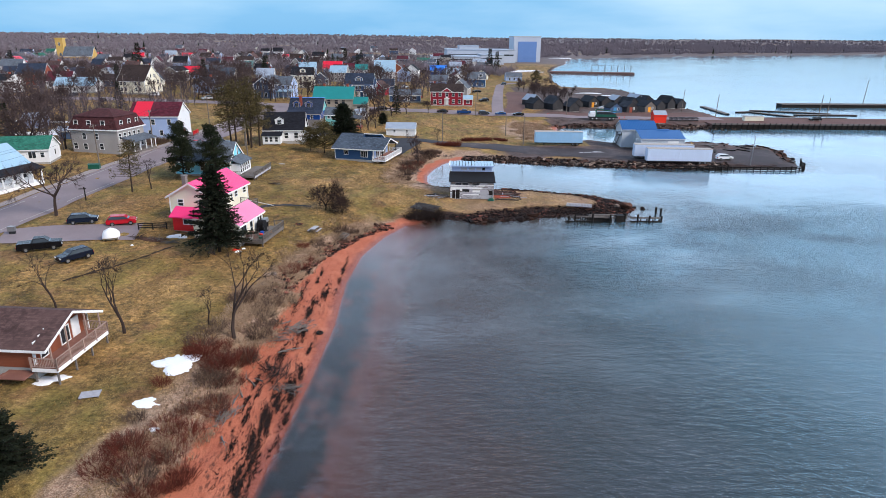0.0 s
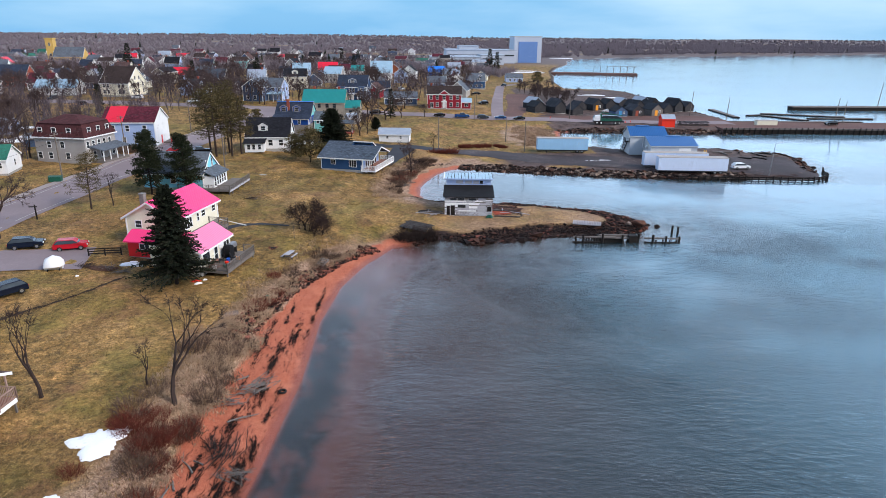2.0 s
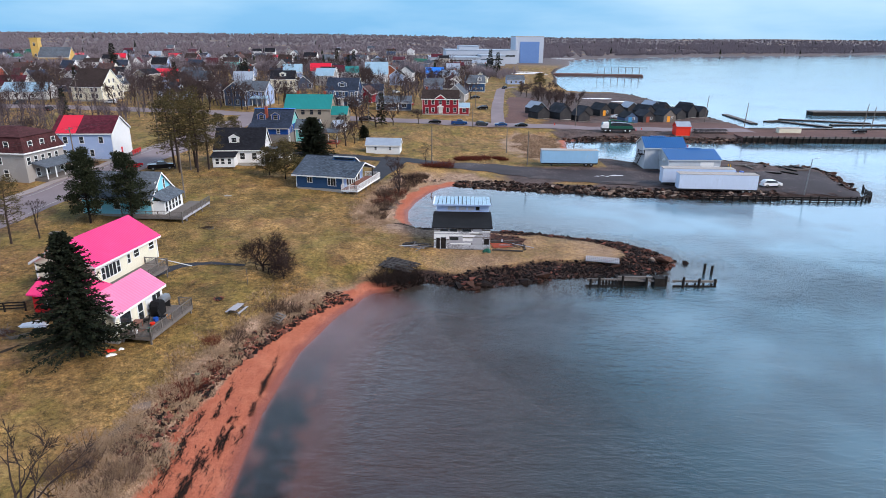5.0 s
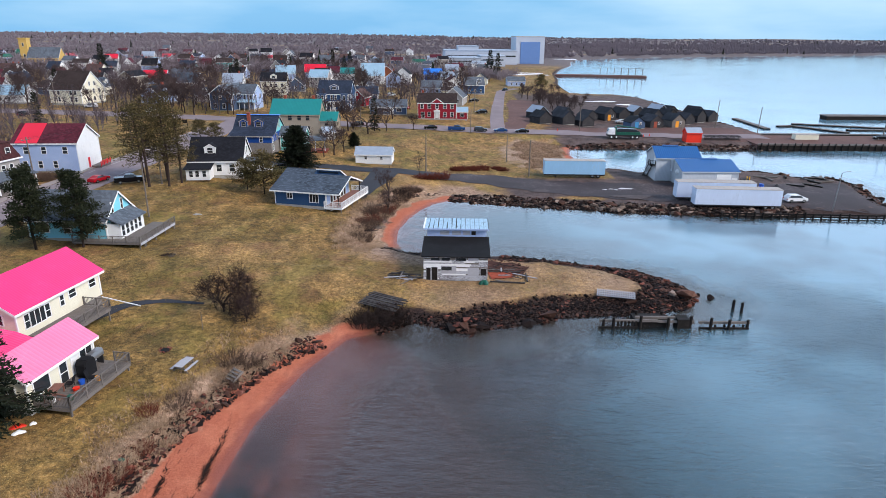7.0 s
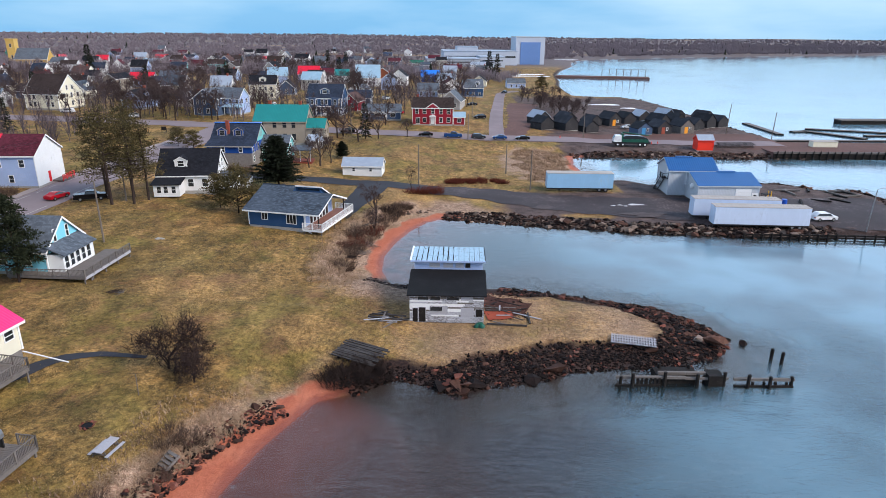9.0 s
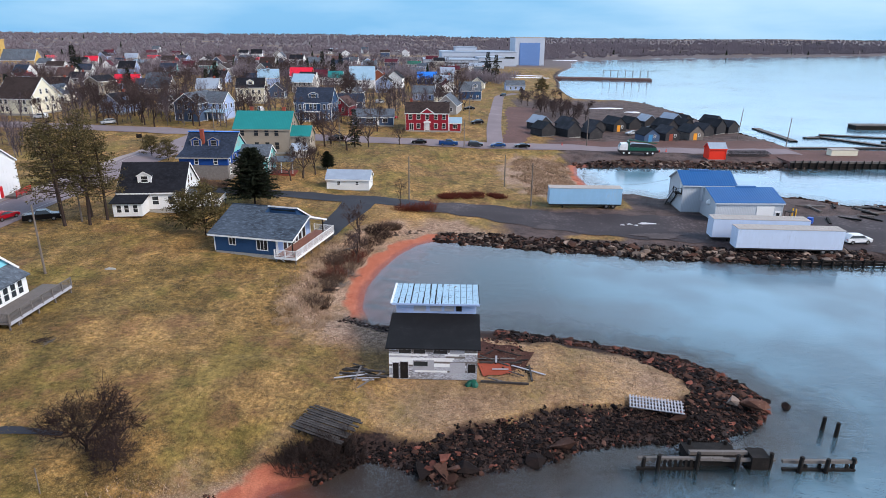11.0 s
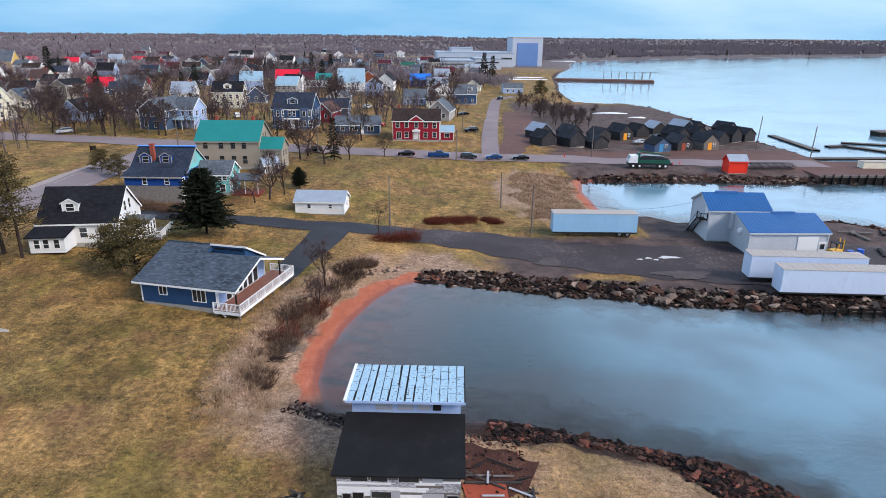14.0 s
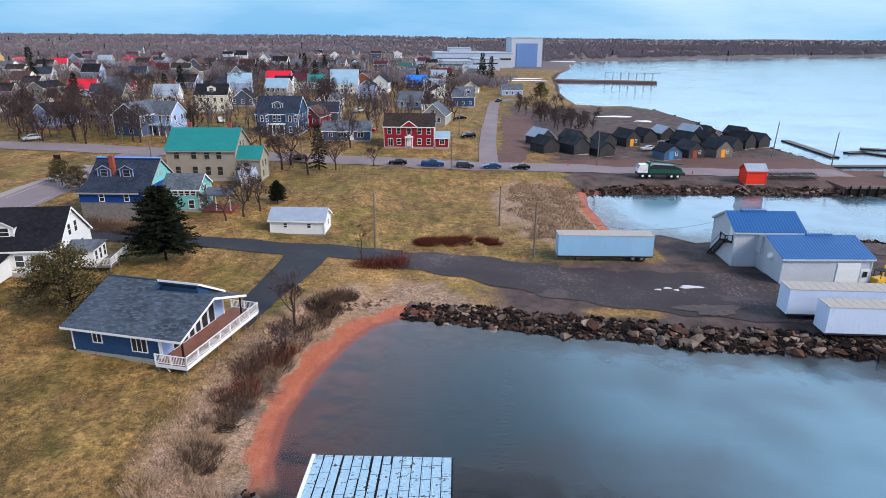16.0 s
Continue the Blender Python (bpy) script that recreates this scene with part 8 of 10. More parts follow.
PAINTS = {"black": paint("black_car_paint", (0.006, 0.006, 0.008)), "navy": paint("navy_car_paint", (0.006, 0.010, 0.022)), "red": paint("red_car_paint", (0.42, 0.01, 0.02)), "blue": paint("blue_car_paint", (0.012, 0.05, 0.16)),
          "silver": paint("silver_car_paint", (0.45, 0.47, 0.5)), "white": paint("white_car_paint", (0.75, 0.76, 0.78)), "grey": paint("grey_car_paint", (0.03, 0.033, 0.04))}
M["red_light"] = coat("red_lens", (0.4, 0.01, 0.01), rough=0.3)
M["clear_light"] = coat("clear_lens", (0.6, 0.62, 0.65), rough=0.2)
PROFILES = {"suv": (4.6, [(0, 0.5), (0.05, 0.95), (1.05, 1.08), (1.75, 1.62), (3.9, 1.68), (4.5, 1.1), (4.6, 0.5)], [(1.12, 1.1), (1.78, 1.56), (3.85, 1.6), (4.38, 1.12)]),
            "sedan": (4.6, [(0, 0.45), (0.05, 0.85), (1.2, 0.98), (2.0, 1.42), (3.2, 1.42), (4.0, 1.02), (4.55, 0.98), (4.6, 0.45)], [(1.3, 1.0), (2.04, 1.37), (3.16, 1.37), (3.85, 1.04)]),
            "pickup": (5.8, [(0, 0.55), (0.05, 1.15), (1.4, 1.25), (2.1, 1.85), (3.6, 1.88), (3.8, 1.28), (5.75, 1.28), (5.8, 0.6)], [(1.5, 1.28), (2.13, 1.78), (3.5, 1.8), (3.66, 1.3)])}


def car_body(style):
    L, prof, glass = PROFILES[style]
    w = 0.92
    bm = bmesh.new()
    prism(bm, [(p[0] - L / 2, p[1]) for p in prof] + [(L / 2, 0.32), (-L / 2, 0.32)], "y", -w, w)
    belt = {"suv": 1.3, "sedan": 1.2, "pickup": 1.5}[style]
    for v in bm.verts:
        if v.co.z > belt:
            v.co.y *= 0.84
    bmesh.ops.bevel(bm, geom=bm.edges[:], offset=0.06, segments=2, affect="EDGES")
    if style == "pickup":
        box(bm, 1.0, 2.8, -0.93, 0.93, 1.2, 1.32)
    body = bm
    gl = bmesh.new()
    prism(gl, [(p[0] - L / 2, p[1]) for p in glass], "y", -w * 1.01, w * 1.01)
    for v in gl.verts:
        if v.co.z > belt:
            v.co.y *= 0.86
    fb = bmesh.new()
    (x0, z0), (x1, z1) = [(p[0] - L / 2, p[1]) for p in glass[:2]]
    prism(fb, [(x0 - 0.06, z0 + 0.02), (x1 - 0.06, z1 - 0.02), (x1, z1 - 0.02), (x0, z0 + 0.02)], "y", -0.72, 0.72)
    (x0, z0), (x1, z1) = [(p[0] - L / 2, p[1]) for p in glass[-2:]]
    bk = bmesh.new()
    prism(bk, [(x0 + 0.06, z0 - 0.02), (x1 + 0.06, z1 + 0.02), (x1, z1 + 0.02), (x0, z0 - 0.02)], "y", -0.7, 0.7)
    return body, gl, fb, bk, L


def car(style, colour, x, y, yaw, label, z=None):
    key = ("car", style)
    if key not in CACHE:
        body, gl, fb, bk, L = car_body(style)
        t, r = bmesh.new(), bmesh.new()
        tube(t, (0, -0.11, 0), (0, 0.11, 0), 0.35, 0.35, 16), tube(r, (0, -0.12, 0), (0, 0.12, 0), 0.21, 0.21, 10)
        CACHE[key] = {"body": mesh_of("body", body, None), "side_glazing": mesh_of("side_glazing", gl, M["glass"]), "windscreen": mesh_of("windscreen", fb, M["glass"]), "rear_window": mesh_of("rear_window", bk, M["glass"]),
                      "tyre": mesh_of("tyre", t, M["rubber"]), "rim": mesh_of("rim", r, M["steel"]), "L": L}
    c = CACHE[key]
    root = thing("car" if style != "pickup" else "pickup_truck", label, "car" if style != "pickup" else "pickup", pose(x, y, (zg(x, y) if z is None else z) + 0.10, 0, 0, yaw) @ Matrix.Scale(0.93, 4), "parked cars")
    body = part("body", c["body"].copy(), None, root)
    body.data.materials.clear()
    body.data.materials.append(PAINTS[colour])
    for nm in ("side_glazing", "windscreen", "rear_window"):
        part(nm, c[nm], None, root)
    L = c["L"]
    for sx in (-L * 0.31, L * 0.30):
        for sy in (-0.86, 0.86):
            w = part("tyre", c["tyre"], None, root, m=pose(sx, sy, 0.35))
            w.name = "wheel"
            part("rim", c["rim"], None, w)
    for sy in (-0.68, 0.68):
        for sx, mt, nm in ((-L / 2 - 0.01, "clear_light", "headlight"), (L / 2 + 0.01, "red_light", "taillight")):
            bm = bmesh.new()
            box(bm, sx - 0.05, sx + 0.05, sy - 0.16, sy + 0.16, 0.72, 0.88)
            part(nm, bm, M[mt], root)
    return root


car("pickup", "black", -55.4, 82.4, 205, "black pickup truck parked on the grass")
car("suv", "navy", -48.9, 79.2, 55, "dark blue hatchback parked on the lawn")
car("suv", "navy", -56.2, 94.8, 202, "dark blue estate car parked on the drive")
car("suv", "red", -50.6, 95.6, 200, "red estate car parked on the drive")
car("sedan", "red", -64.4, 165.6, 255, "red saloon car on the street")
car("pickup", "black", -58.6, 166.0, 205, "black pickup truck at the edge of the street")
for x, st, col, lb in ((-1.6, "sedan", "black", "black saloon parked at the kerb"), (6.6, "pickup", "blue", "dark blue pickup truck parked at the kerb"), (14.2, "suv", "grey", "dark grey people carrier parked at the kerb"), (20.6, "sedan", "blue", "blue saloon parked at the kerb"), (27.4, "sedan", "black", "black saloon parked at the kerb")):
    car(st, col, x + 1.0, 245.4 + 0.006 * x, 180 if st != "sedan" else 2, lb)
car("suv", "white", 73.9, 165.8, 185, "white van parked on the quay yard")
car("suv", "black", -24.0, 246.0, 10, "dark car on the street")
car("suv", "silver", -28.6, 224.5, 80, "silver car parked beside the house")
car("suv", "black", 17.5, 284, 20, "black car parked on the lawn")
car("sedan", "black", 16.0, 318, 10, "black car parked beside the lane")
car("suv", "navy", 36.5, 402, 60, "blue car on the lane")
car("sedan", "black", 76.5, 286, 15, "black car between the fishing shacks")
car("suv", "black", 140, 242, 5, "dark car on the wharf", 1.75)
car("sedan", "silver", 68, 276, 15, "pale car beside the fishing shacks")
for i, (x, y, cl) in enumerate(((-120, 268, "white"), (-96, 262, "silver"), (-150, 262, "grey"), (-60, 300, "white"), (-12, 290, "red"), (-100, 300, "navy"), (-20, 330, "silver"), (-130, 246, "black"))):
    car("suv", cl, x, y, 40 * i, "%s car parked in the town" % cl)


def lorry(x, y, yaw):
    root = thing("lorry", "dark green crane lorry with white cab on the causeway", "lorry", ground_pose(x, y, yaw, 0.1), "")
    bm = bmesh.new()
    box(bm, 0, 10.6, -1.2, 1.2, 0.7, 1.25)
    part("chassis", bm, M["darksteel"], root)
    bm = bmesh.new()
    prism(bm, [(0, 1.2), (0, 2.2), (0.4, 3.0), (2.2, 3.1), (2.2, 1.2)], "y", -1.2, 1.2)
    cab = part("cab", bm, PAINTS["white"], root, soft=0.06)
    bm = bmesh.new()
    prism(bm, [(-0.03, 2.2), (0.36, 2.95), (0.42, 2.93), (0.05, 2.2)], "y", -1.05, 1.05)
    part("windscreen", bm, M["glass"], cab)
    bm = bmesh.new()
    prism(bm, [(2.7, 1.25), (2.7, 2.7), (3.6, 3.1), (8.0, 2.9), (9.8, 2.2), (9.8, 1.25)], "y", -1.15, 1.15)
    part("tank_body", bm, PAINTS["grey"], root, soft=0.12)
    bm = bmesh.new()
    box(bm, 2.6, 9.9, -1.24, 1.24, 1.2, 2.05), box(bm, 2.3, 2.68, -1.1, 1.1, 1.2, 3.6)
    part("green_band", bm, M["greenpaint"], root)
    bm = bmesh.new()
    tube(bm, (2.6, 0, 3.9), (10.2, 0, 3.0), 0.2, 0.14, 8)
    part("boom", bm, M["greenpaint"], root)
    for xx in (1.2, 2.7, 7.6, 9.0):
        for yy in (-1.0, 1.0):
            bm = bmesh.new()
            tube(bm, (xx, yy - 0.18, 0.52), (xx, yy + 0.18, 0.52), 0.52, 0.52, 16)
            w = part("wheel", bm, M["rubber"], root)
            bm = bmesh.new()
            tube(bm, (xx, yy - 0.2, 0.52), (xx, yy + 0.2, 0.52), 0.27, 0.27, 10)
            part("rim", bm, M["white"], w)


M["greenpaint"] = coat("dark_green_paint", (0.01, 0.09, 0.06), rough=0.4)
lorry(54.2, 240.4, -3)


# ---------------------------------------------------------------- shore: stones, wrecked pier, clutter
def rock_mesh(seed, flat):
    rng = random.Random(seed)
    bm = bmesh.new()
    for k in range(10):
        d = rand_dir(rng)
        bm.verts.new((d.x * rng.uniform(0.75, 1.1), d.y * rng.uniform(0.5, 0.8), d.z * flat * rng.uniform(0.8, 1.1)))
    res = bmesh.ops.convex_hull(bm, input=bm.verts[:])
    bmesh.ops.delete(bm, geom=[g for g in res["geom_interior"] if isinstance(g, bmesh.types.BMVert)], context="VERTS")
    return bm


def rock_mat(name, col, worn):
    m = coat(name, col, worn, big=0.9, fine=5, rough=0.85, vary=0.35, per_piece=0.4, bump=0.6)
    nt = m.node_tree
    b = nt.nodes["Principled BSDF"]
    geo, hs = nt.nodes.new("ShaderNodeNewGeometry"), nt.nodes.new("ShaderNodeHueSaturation")
    link(nt, span(nt, geo.outputs["Random Per Island"], 0, 1, 0.35, 1.55), hs.inputs["Value"])
    link(nt, b.inputs["Base Color"].links[0].from_socket, hs.inputs["Color"])
    link(nt, hs.outputs["Color"], b.inputs["Base Color"])
    return m


M["rock"] = rock_mat("red_brown_rock", (0.085, 0.042, 0.031), (0.22, 0.13, 0.10))
M["rock_grey"] = rock_mat("grey_slab_rock", (0.19, 0.14, 0.115), (0.32, 0.25, 0.21))
M["rock_dark"] = rock_mat("wet_dark_rock", (0.015, 0.010, 0.0095), (0.045, 0.027, 0.024))
M["rock_red"] = rock_mat("red_sandstone", (0.19, 0.066, 0.047), (0.32, 0.17, 0.135))
ROCKS = {}
for key in ("rock", "rock_grey", "rock_dark", "rock_red"):
    ROCKS[key] = [mesh_of("rock", rock_mesh(100 + k + 17 * len(ROCKS), 0.28 if k % 2 else 0.5), M[key]) for k in range(5)]


def stony(name, label, line, width, n_single, n_rest, kinds, size, seed, keep=lambda x, y: True, lowest=-0.25, offset=0.0):
    """Tumbled stones along a shore line: the larger ones single, the small ones joined."""
    rng = random.Random(seed)
    root = tagged(new(name), label, "rocks", kind="structure")
    pts = smooth_line(line, 0.5)
    sp, rest_v, rest_f = [], [], []
    tries = 0
    while len(sp) < n_single + n_rest and tries < 60000:
        tries += 1
        i = rng.randrange(1, len(pts))
        t = pts[i] - pts[i - 1]
        if t.length < 1e-6:
            continue
        nrm = Vector((-t.y, t.x)).normalized()
        p = pts[i - 1].lerp(pts[i], rng.random()) + nrm * (offset + width * (rng.random() ** 1.1))
        if keep(p.x, p.y):
            sp.append((p.x, p.y))
    zs = lie(np.array(sp))[0]
    stores = {k: Mesher() for k in kinds}
    for j, ((x, y), z) in enumerate(zip(sp, zs)):
        if z < lowest:
            z = lowest
        kind = rng.choice(kinds)
        me = rng.choice(ROCKS[kind])
        s = size * (rng.uniform(0.55, 1.25) if j < n_single else rng.uniform(0.22, 0.6))
        m = pose(x, y, z + 0.12 * s, rng.uniform(-25, 25), rng.uniform(-25, 25), rng.uniform(0, 360)) @ Matrix.Scale(s, 4)
        if j < n_single:
            part("rock", me, None, root, m=m)
        else:
            st = stores[kind]
            i0 = len(st.v)
            st.v += [m @ v.co for v in me.vertices]
            st.f += [tuple(i0 + q for q in f.vertices) for f in me.polygons]
    for k, st in stores.items():
        if st.f:
            o = part("small_stones", st.mesh("small_stones", M[k]), None, root)
            o["kind"] = "stuff"


# the rows of stone follow the shore with the land on the left hand
stony("riprap", "tumbled grey and brown riprap along the quay", [(4.6, 168.0)] + QUAY[:8], 4.4, 270, 2600, ["rock", "rock_grey", "rock_dark", "rock_dark", "rock_dark"], 0.8, 1, offset=-0.3)
stony("riprap", "large pale tilted slabs on the quay slope", QUAY[2:8], 3.2, 46, 0, ["rock_grey", "rock_grey", "rock"], 1.1, 31, offset=0.1)
off_grass = lambda x, y: not inside(np.array([(x, y)]), np.array(SPIT_LAWN))[0]
stony("spit_rocks", "dark weedy stones along the spit", SPIT[:11], 6.0, 230, 5200, ["rock_dark"] * 14 + ["rock", "rock", "rock_red"], 0.48, 2, off_grass, offset=-0.4)
stony("spit_rocks", "tumbled reddish slabs round the head of the spit", SPIT[9:18], 7.0, 250, 4200, ["rock", "rock", "rock_dark", "rock_dark", "rock_dark", "rock_dark", "rock_red"], 0.62, 3, off_grass, offset=-0.3)
stony("bank_rocks", "red boulders along the foot of the bank", [(-20.2, 70), (-19.3, 78), (-17.8, 86), (-15.4, 93), (-12.6, 99.5), (-9.0, 104.5)], 2.6, 270, 1500, ["rock", "rock_red", "rock_dark"], 0.5, 4, offset=-0.7)
stony("shed_rubble", "dark red rubble beside the derelict shed", [(10.2, 122.5), (10.2, 131.5)], -5.0, 50, 420, ["rock_red", "rock", "rock_dark", "rock_dark"], 0.30, 14, offset=0.0)
stony("cove_rubble", "dark stones at the neck of the spit", [(9.0, 133.6), (4.0, 134.4), (-1.0, 134.6), (-5.0, 136.0)], 3.0, 90, 900, ["rock_dark", "rock", "rock_grey"], 0.36, 15, offset=-0.6)
stony("cove_rocks", "grey driftwood stones at the edge of the cove beach", [(-9.0, 150), (-7.6, 157), (-5.2, 163), (-1.5, 168.5), (3.5, 171.5)], 1.4, 50, 150, ["rock_grey", "rock"], 0.5, 5)
stony("causeway_rocks", "slab stones on the side of the causeway", POND[3:8], 3.6, 180, 500, ["rock", "rock_grey", "rock_dark"], 0.85, 6, offset=-0.3)
stony("point_rocks", "dark stones round the shack point", POND[8:14], 4.0, 60, 500, ["rock_dark", "rock"], 1.0, 7, offset=-0.3)
stony("quay_rocks", "dark stones on the far side of the quay", QUAY[9:17], 4.0, 60, 400, ["rock_dark", "rock"], 0.9, 8, offset=-0.3)


def boulder(x, y, z, s, yaw, kind, label, tilt=0.0, i=0):
    o = new("boulder", ROCKS[kind][i])
    o.matrix_basis = pose(x, y, z, tilt, 0, yaw) @ Matrix.Diagonal((*s, 1))
    tagged(o, label, "boulder", "shore boulders")


boulder(14.6, 110.6, 0.1, (1.7, 1.6, 1.9), 30, "rock_dark", "big dark wedge boulder in shallow water", 20, 1)
boulder(16.5, 112.0, 0.6, (1.35, 1.15, 1.3), 10, "rock", "big flat brown boulder", 12, 0)
for bx, by, bz, bs, bi in ((6.6, 108.7, 0.5, 1.1, 2), (7.6, 109.0, 0.4, 0.9, 0), (5.8, 109.2, 0.5, 0.9, 3), (6.8, 109.6, 0.9, 0.8, 1), (7.3, 108.1, 0.1, 0.8, 4), (6.0, 108.2, 0.1, 0.7, 2)):
    boulder(bx, by, bz, (bs, bs * 1.2, bs), 60 * bi, "rock_red" if bi % 2 else "rock", "pinkish sandstone boulder in a heap at the water", 0, bi)
boulder(5.0, 108.9, 0.2, (1.3, 1.3, 1.2), 100, "rock_dark", "dark boulder at the water's edge", 0, 3)
boulder(8.4, 109.2, 0.3, (1.4, 1.1, 1.2), 10, "rock_dark", "dark boulder at the water's edge", 0, 4)
boulder(34.9, 117.4, 1.1, (1.7, 1.5, 2.2), 150, "rock", "big slanted brown slab at the spit's head", 35, 1)
boulder(33.4, 118.6, 0.8, (1.2, 1.1, 1.3), 40, "rock_grey", "broken brown slab at the spit's head", 20, 3)
boulder(38.9, 118.8, 0.1, (1.0, 0.9, 1.8), 20, "rock_dark", "small dark pointed stone in the water", 30, 1)
boulder(27.5, 116.0, 0.7, (0.9, 0.8, 0.8), 20, "rock", "broad brown boulder among slabs", 0, 2)


def old_pier():
    """Remains of a timber jetty off the spit."""
    root = thing("wrecked_pier", "rotten dark timber jetty remains with standing piles", "pier", pose(0, 0, 0))
    y0 = 109.8
    for x, y, top in ((22.6, y0, 1.0), (23.7, y0 - 0.2, 1.4), (26.9, y0, 1.5), (30.1, y0, 1.3), (32.7, y0, 1.5), (34.9, y0 - 0.4, 1.5), (37.0, y0 - 0.4, 1.3), (39.3, y0, 1.1), (40.0, 115.2, 1.3), (40.6, 114.2, 1.4), (27.0, 112.0, 1.2), (30.0, 112.0, 1.1)):
        bm = bmesh.new()
        pile(bm, x, y, -1.6, top, 0.19, 0.06)
        part("post", bm, M["darkwood"], root)
    for k in range(12):
        bm = bmesh.new()
        x = 23.9 + 0.42 * k if k < 8 else 35.6 + 1.1 * (k - 8)
        box(bm, x - 0.1, x + 0.1, y0 - 0.1, y0 + 0.1, -0.9, 0.85 if k < 8 else 0.5)
        part("stake", bm, M["darkwood"], root)
    for a, b, z, r in (((22.2, y0 + 0.12), (29, y0 + 0.12), 0.85, 0.26), ((29, y0 + 0.2), (33.2, y0 + 0.2), 0.72, 0.24), ((26.5, y0 + 0.8), (32.4, y0 + 0.8), 0.95, 0.3), ((33.7, y0 + 0.05), (39.6, y0 + 0.05), 0.75, 0.26), ((33.7, y0 - 0.12), (39.5, y0 - 0.12), 0.08, 0.24), ((22.1, y0 - 0.12), (26.6, y0 - 0.12), 0.08, 0.22)):
        bm = bmesh.new()
        bar(bm, (*a, z), (*b, z), r, r)
        part("beam", bm, M["greywood"] if z > 0.5 else M["darkwood"], root)
    bm = bmesh.new()
    box(bm, 26.4, 30.5, y0 + 0.35, 112.2, -0.4, 0.75)
    part("crib", bm, M["darkwood"], root)
    bm = bmesh.new()
    box(bm, 31.2, 32.6, y0 - 0.15, 111.0, -0.5, 1.15)
    part("crib_box", bm, M["darkwood"], root)


old_pier()


def lattice_ramp():
    root = thing("lattice_panel", "pale weathered wooden lattice panel lying on the grass", "panel", pose(26.0, 117.4, zg(26, 118.2) + 0.16, 5, 0, -14))
    for k in range(4):
        bm = bmesh.new()
        box(bm, -2.4, 2.4, -0.85 + k * 0.5, -0.72 + k * 0.5, 0, 0.08)
        part("rail", bm, M["palewood"], root)
    for k in range(17):
        bm = bmesh.new()
        box(bm, -2.35 + k * 0.28, -2.22 + k * 0.28, -0.95, 0.95, 0.08, 0.14)
        part("slat", bm, M["palewood"], root)


lattice_ramp()


M["olddeck"] = coat("rotten_grey_planks", (0.060, 0.052, 0.050), (0.14, 0.125, 0.12), big=1.5, fine=9, vary=0.3)


def fallen_platform():
    root = thing("fallen_platform", "collapsed grey plank platform leaning on the spit", "platform", pose(-3.2, 113.3, zg(-3.2, 113.3) + 0.22, 3, 3, -24))
    for k in range(13):
        bm = bmesh.new()
        ln = 2.5 + 0.35 * math.sin(k * 3.1)
        box(bm, -ln, ln - 0.5 * (k % 4 == 2), -1.75 + k * 0.27, -1.54 + k * 0.27, 0, 0.07, pose(0, 0, 0.03 * math.sin(k * 2.3), 0, 0.8 * math.sin(k * 1.7), 0.7 * math.sin(k * 5.3)))
        part("plank", bm, M["olddeck"], root)
    for u in (-1.6, 1.6):
        bm = bmesh.new()
        bar(bm, (u, -1.8, -0.1), (u, 1.8, -0.1), 0.16, 0.2)
        part("beam", bm, M["darkwood"], root)


fallen_platform()


def picnic_table(x, y, yaw):
    root = thing("picnic_table", "pale wooden picnic table with benches on the lawn", "picnic table", ground_pose(x, y, yaw))
    for k in range(5):
        bm = bmesh.new()
        box(bm, -1.0, 1.0, -0.42 + 0.17 * k, -0.27 + 0.17 * k, 0.72, 0.76)
        part("top_plank", bm, M["palewood"], root)
    for s in (-1, 1):
        bm = bmesh.new()
        box(bm, -1.0, 1.0, s * 0.75 - 0.13, s * 0.75 + 0.13, 0.42, 0.46)
        part("bench", bm, M["palewood"], root)
        bm = bmesh.new()
        bar(bm, (s * 0.7, -0.85, 0.38), (s * 0.7, 0.85, 0.38), 0.05, 0.1)
        bar(bm, (s * 0.7, -0.75, 0.0), (s * 0.7, -0.3, 0.72), 0.05, 0.1), bar(bm, (s * 0.7, 0.75, 0.0), (s * 0.7, 0.3, 0.72), 0.05, 0.1)
        part("leg_frame", bm, M["greywood"], root)


picnic_table(-20.4, 96.0, 78)


def fire_ring(x, y):
    root = thing("fire_ring", "small ring of red stones with ash", "fire pit", ground_pose(x, y))
    for k in range(9):
        a = k * 0.698
        part("rock", ROCKS["rock_red"][k % 5], None, root, m=pose(math.cos(a) * 0.55, math.sin(a) * 0.55, 0.08, 0, 0, k * 50) @ Matrix.Scale(0.24, 4))
    bm = bmesh.new()
    tube(bm, (0, 0, -0.1), (0, 0, 0.06), 0.5, 0.45, 12)
    part("ash", bm, M["tarpaper"], root)


fire_ring(-23.5, 99.0)


